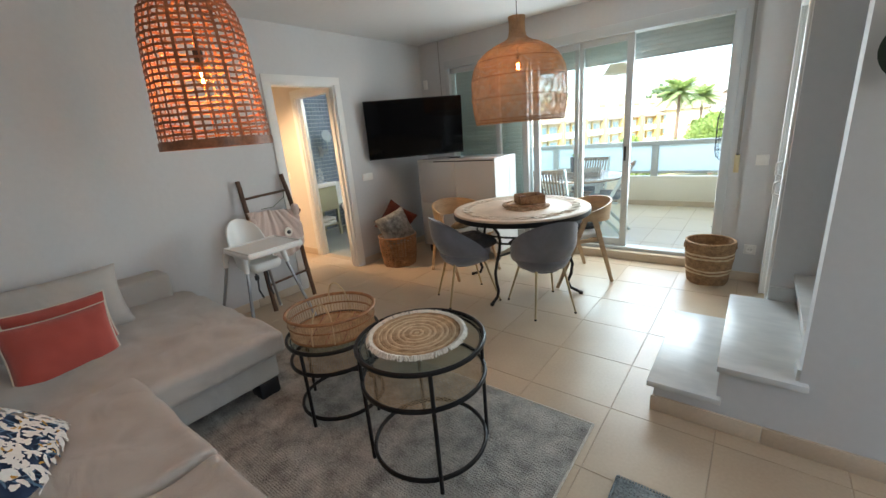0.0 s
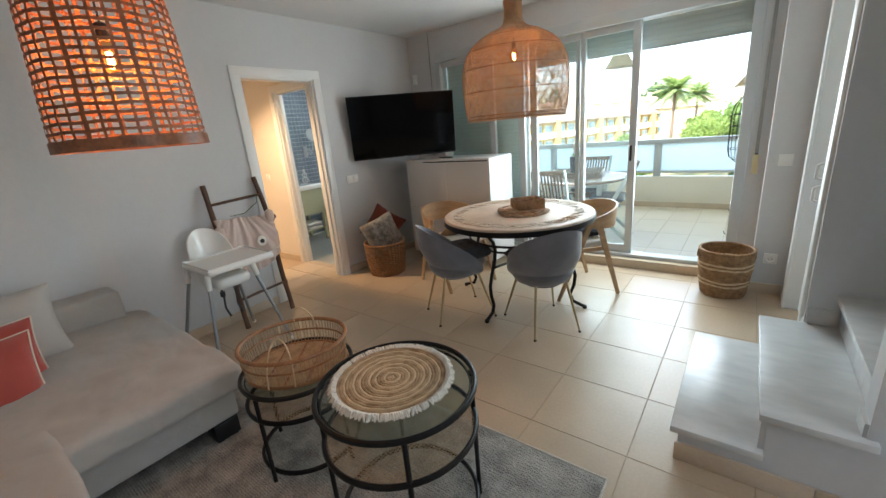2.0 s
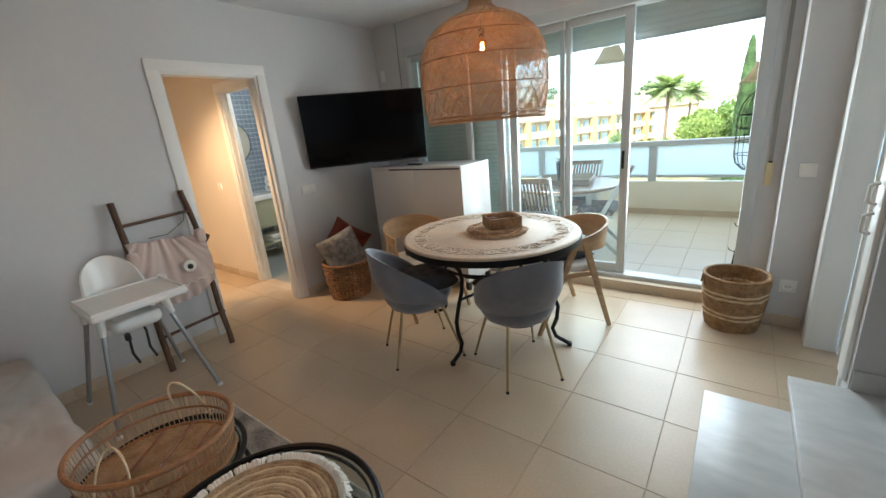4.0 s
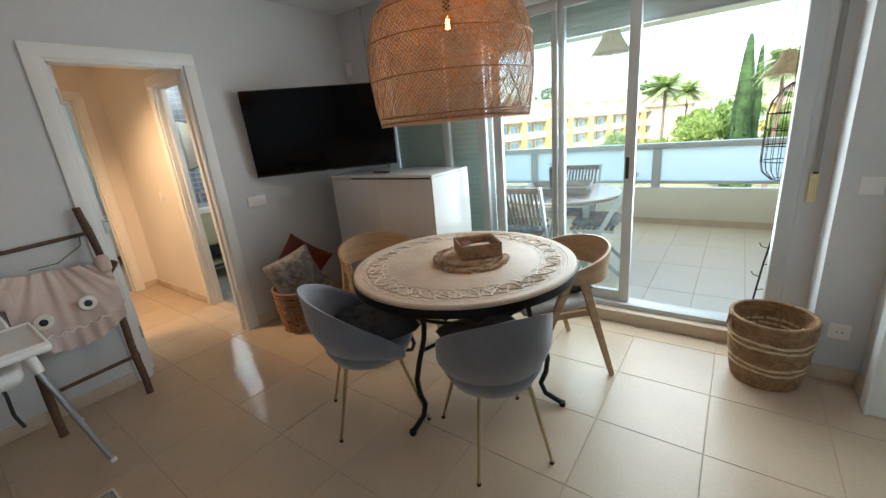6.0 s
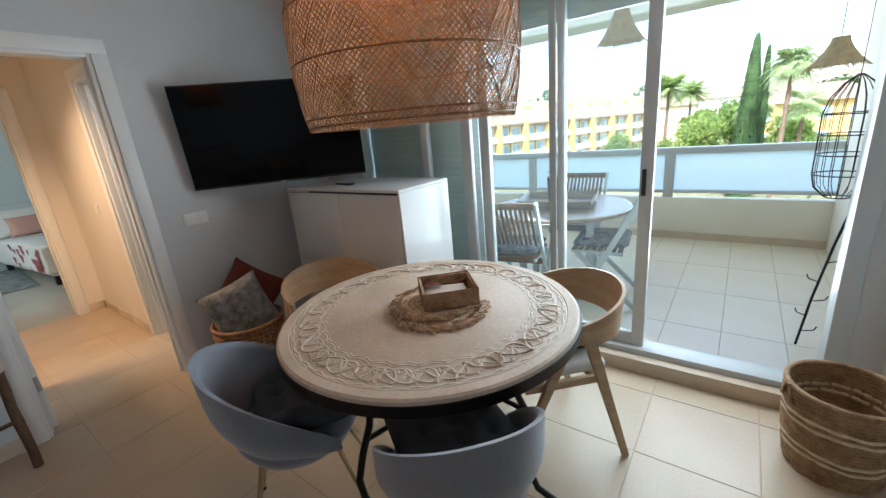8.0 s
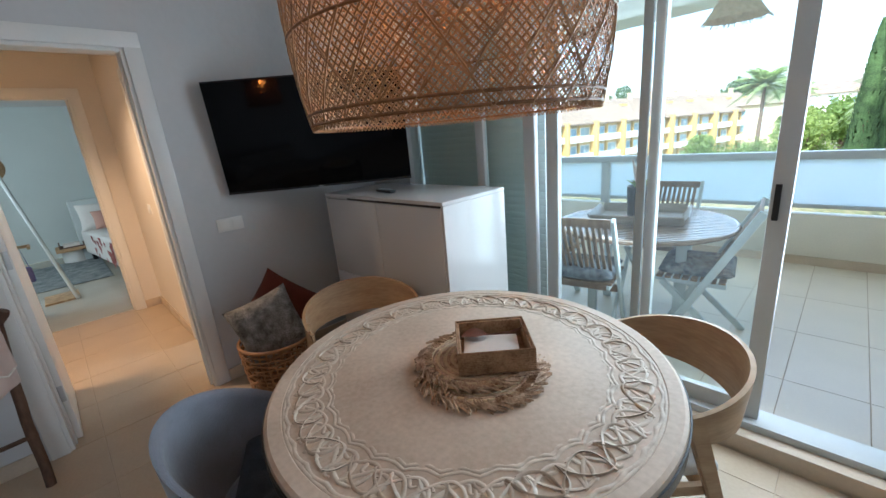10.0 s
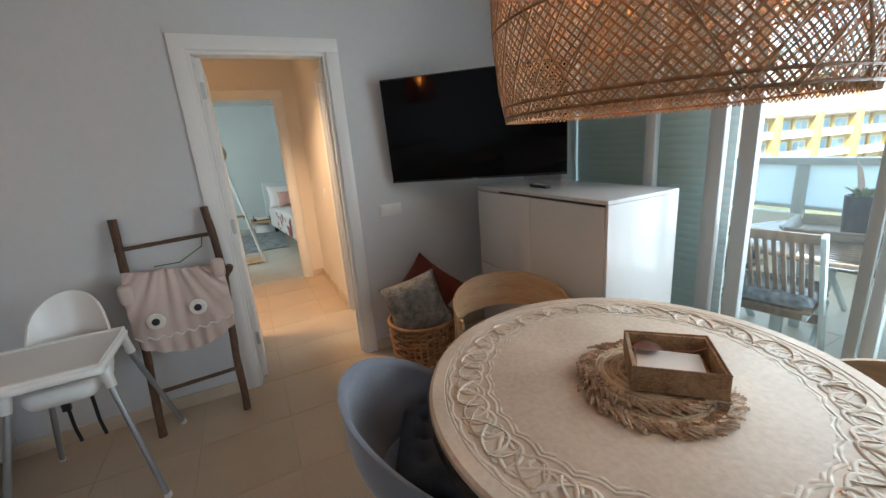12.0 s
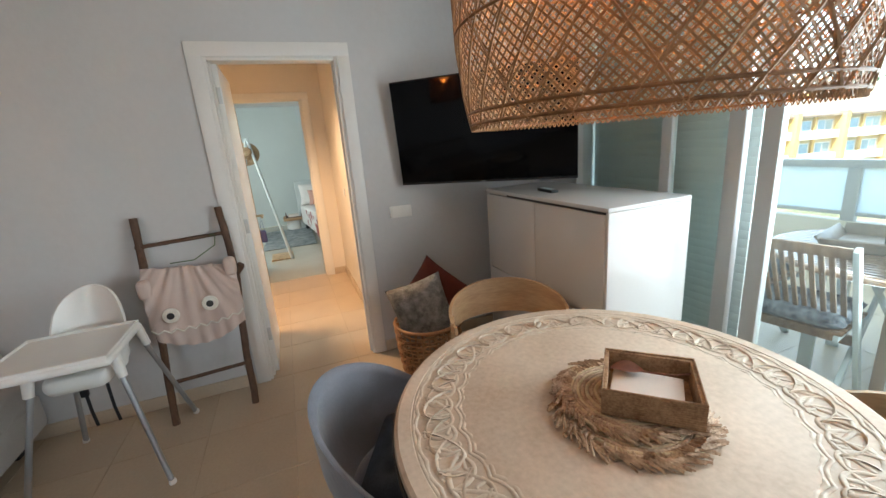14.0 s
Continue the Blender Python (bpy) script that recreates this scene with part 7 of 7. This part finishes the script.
def villa(x, y, z0, w, d, h, rz, material, label):
    e = thing("villa", x, y, z0, rz, label, "house")
    part_box("wall", (-w / 2, w / 2, -d / 2, d / 2, 0, h), material, e)
    bm = bmesh.new()
    r = [bm.verts.new(p) for p in ((-w / 2 - 0.6, -d / 2 - 0.6, h), (w / 2 + 0.6, -d / 2 - 0.6, h), (w / 2 + 0.6, d / 2 + 0.6, h), (-w / 2 - 0.6, d / 2 + 0.6, h), (-w / 4, 0, h + d * 0.22), (w / 4, 0, h + d * 0.22))]
    for f_ in ((0, 1, 5, 4), (1, 2, 5), (2, 3, 4, 5), (3, 0, 4), (3, 2, 1, 0)):
        bm.faces.new([r[q] for q in f_])
    part("roof", bm, "roof_tile", e, "clay tile roof")
    n = int(w / 3)
    for fl in range(int(h / 3)):
        for k in range(n):
            x0 = -w / 2 + w * (k + 0.5) / n
            wn = part_box("window", (x0 - 0.7, x0 + 0.7, -d / 2 - 0.05, -d / 2 + 0.05, h - 3 * fl - 2.2, h - 3 * fl - 0.7), "white_far", e)
            part_box("pane", (x0 - 0.6, x0 + 0.6, -d / 2 - 0.08, -d / 2 - 0.04, h - 3 * fl - 2.1, h - 3 * fl - 0.8), "far_glass", wn)


villa(-7.5, 121, GZ, 16, 10, 9.5, -4, "white_far", "white villa with a clay roof behind the gardens")
villa(6.5, 78, GZ, 12, 10, 7.6, -8, "yellow_render", "yellow villa with a clay roof behind the palms")
villa(-15, 113, GZ, 10, 9, 8.6, 4, "cream_far", "cream villa with a clay roof at the end of the row")
villa(14, 130, GZ, 18, 10, 10.0, -8, "cream_far", "cream villa with a clay roof far off")
villa(-52, 128, GZ, 24, 10, 11.5, 20, "cream_far", "cream house with a clay roof behind the row")

bm = bmesh.new()
NG = 90
gv = {}
for i in range(NG + 1):
    for j in range(NG + 1):
        u, v = i / NG * 2 - 1, j / NG * 2 - 1
        x = 2600 * u * abs(u) ** 1.6
        y = 2600 * v * abs(v) ** 1.6
        z = GZ
        d = math.hypot(x, y)
        if d > 8:
            z += 1.0 * noise.noise(Vector((x * 0.03, y * 0.03, 0))) * min(1, (d - 8) / 40)
        if y > 30 and x > -14:
            z += 3.4 * min(1, (y - 30) / 30) * min(1, (x + 14) / 12)
        if d > 250:
            z += min(1, (d - 250) / 500) * (26 + 20 * noise.noise(Vector((x * 0.002, y * 0.002, 3))))
        gv[i, j] = bm.verts.new((x, y, z))
for i in range(NG):
    for j in range(NG):
        bm.faces.new((gv[i, j], gv[i + 1, j], gv[i + 1, j + 1], gv[i, j + 1]))
solid("ground", bm, "ground", "green and dry garden ground running out to low hills", "ground", "structure", smooth=80)
structure("wall_house_below", [(-5.0, 1.6, -2.0, 7.1, -7.6, -0.07)], "terrace_wall", "cream rendered wall of the building below the terrace")

palm(-9.0, 61.8, GZ, 10.6, 3.4, 1, 64)
palm(-7.9, 76.3, GZ, 10.2, 3.2, 2, 60)
palm(1.15, 37.3, GZ, 10.7, 1.65, 3, 80, True)
palm(2.5, 43.0, GZ, 8.0, 2.0, 4, 46, True)
palm(-0.3, 52, GZ, 8.2, 2.2, 6, 46, True)
cypress(-0.55, 40.4, GZ, 12.6, 1.08, 1)
cypress(0.2, 41.6, GZ, 11.8, 0.55, 2)
rr = random.Random(12)
tree("garden_tree", -3.6, 47.0, GZ, 7.6, 2.7, 1, "round bright green garden tree", n=4200, size=0.2)
tree("garden_tree", -1.9, 60.0, GZ, 8.8, 3.6, 2, "wide dark green garden tree", "hedge", 4200, 0.24)
tree("garden_tree", -5.4, 66.0, GZ, 8.2, 2.8, 3, "light green garden tree beside the palms", n=3200, size=0.24)
tree("garden_tree", 3.6, 58.0, GZ, 7.2, 2.6, 4, "green garden tree before the yellow villa", "hedge", 3200, 0.22)
tree("garden_tree", -12.6, 52.5, GZ, 6.2, 2.2, 5, "bright green shrub tree beside the hedge", n=3200, size=0.2)
tree("pine_tree", -55, 141, GZ, 19.0, 5.0, 6, "dark green pine on the skyline", "cypress", 2600, 0.5)
tree("pine_tree", -66, 150, GZ, 17.5, 4.0, 7, "dark green pine on the skyline", "cypress", 2200, 0.5)
tree("pine_tree", -24, 140, GZ, 17.0, 5.0, 8, "dark green pine behind the roofs", "cypress", 2200, 0.5)
tree("pine_tree", 12, 96, GZ, 12.0, 5.0, 9, "dark green tree behind the villas", "cypress", 2400, 0.4)
for k, (x, y, w) in enumerate(((-9.8, 51.5, 6.5), (-6.6, 55.0, 4.0), (5.5, 47, 7.0))):
    bm = bmesh.new()
    for q in range(int(w * 2)):
        leaf_cloud(bm, (x - w / 2 + q * 0.5, y + rr.uniform(-0.2, 0.2), -4.1), (0.75, 0.8, 2.35), 330, 0.15, rr, 0.0, 0.75)
    o = solid("clipped_hedge", bm, "hedge", "clipped green garden hedge", "hedge", "stuff")
for k in range(6):
    bm = bmesh.new()
    x0, y0 = -4.2 + k * 1.1, 9.4 + 0.5 * (k % 2)
    leaf_cloud(bm, (x0, y0, -1.55), (1.3, 1.1, 1.5), 1500, 0.09, rr)
    solid("shrub", bm, "leaf", "bright green shrub just beyond the parapet", "shrub", "stuff")

# ---- tiles, last ----
tile_field(floor, -3.61, 3.2, -2.0, 4.34, 0.45, 0.45, -0.465, 1.86, "tile")
tile_field(floor, -5.9, -3.61, 1.2, 3.0, 0.45, 0.45, -0.465, 1.86, "tile")
tile_field(terrace_floor, -4.9, 1.5, 4.46, 7.2, 0.33, 0.66, -0.65, 5.00, "tertile")
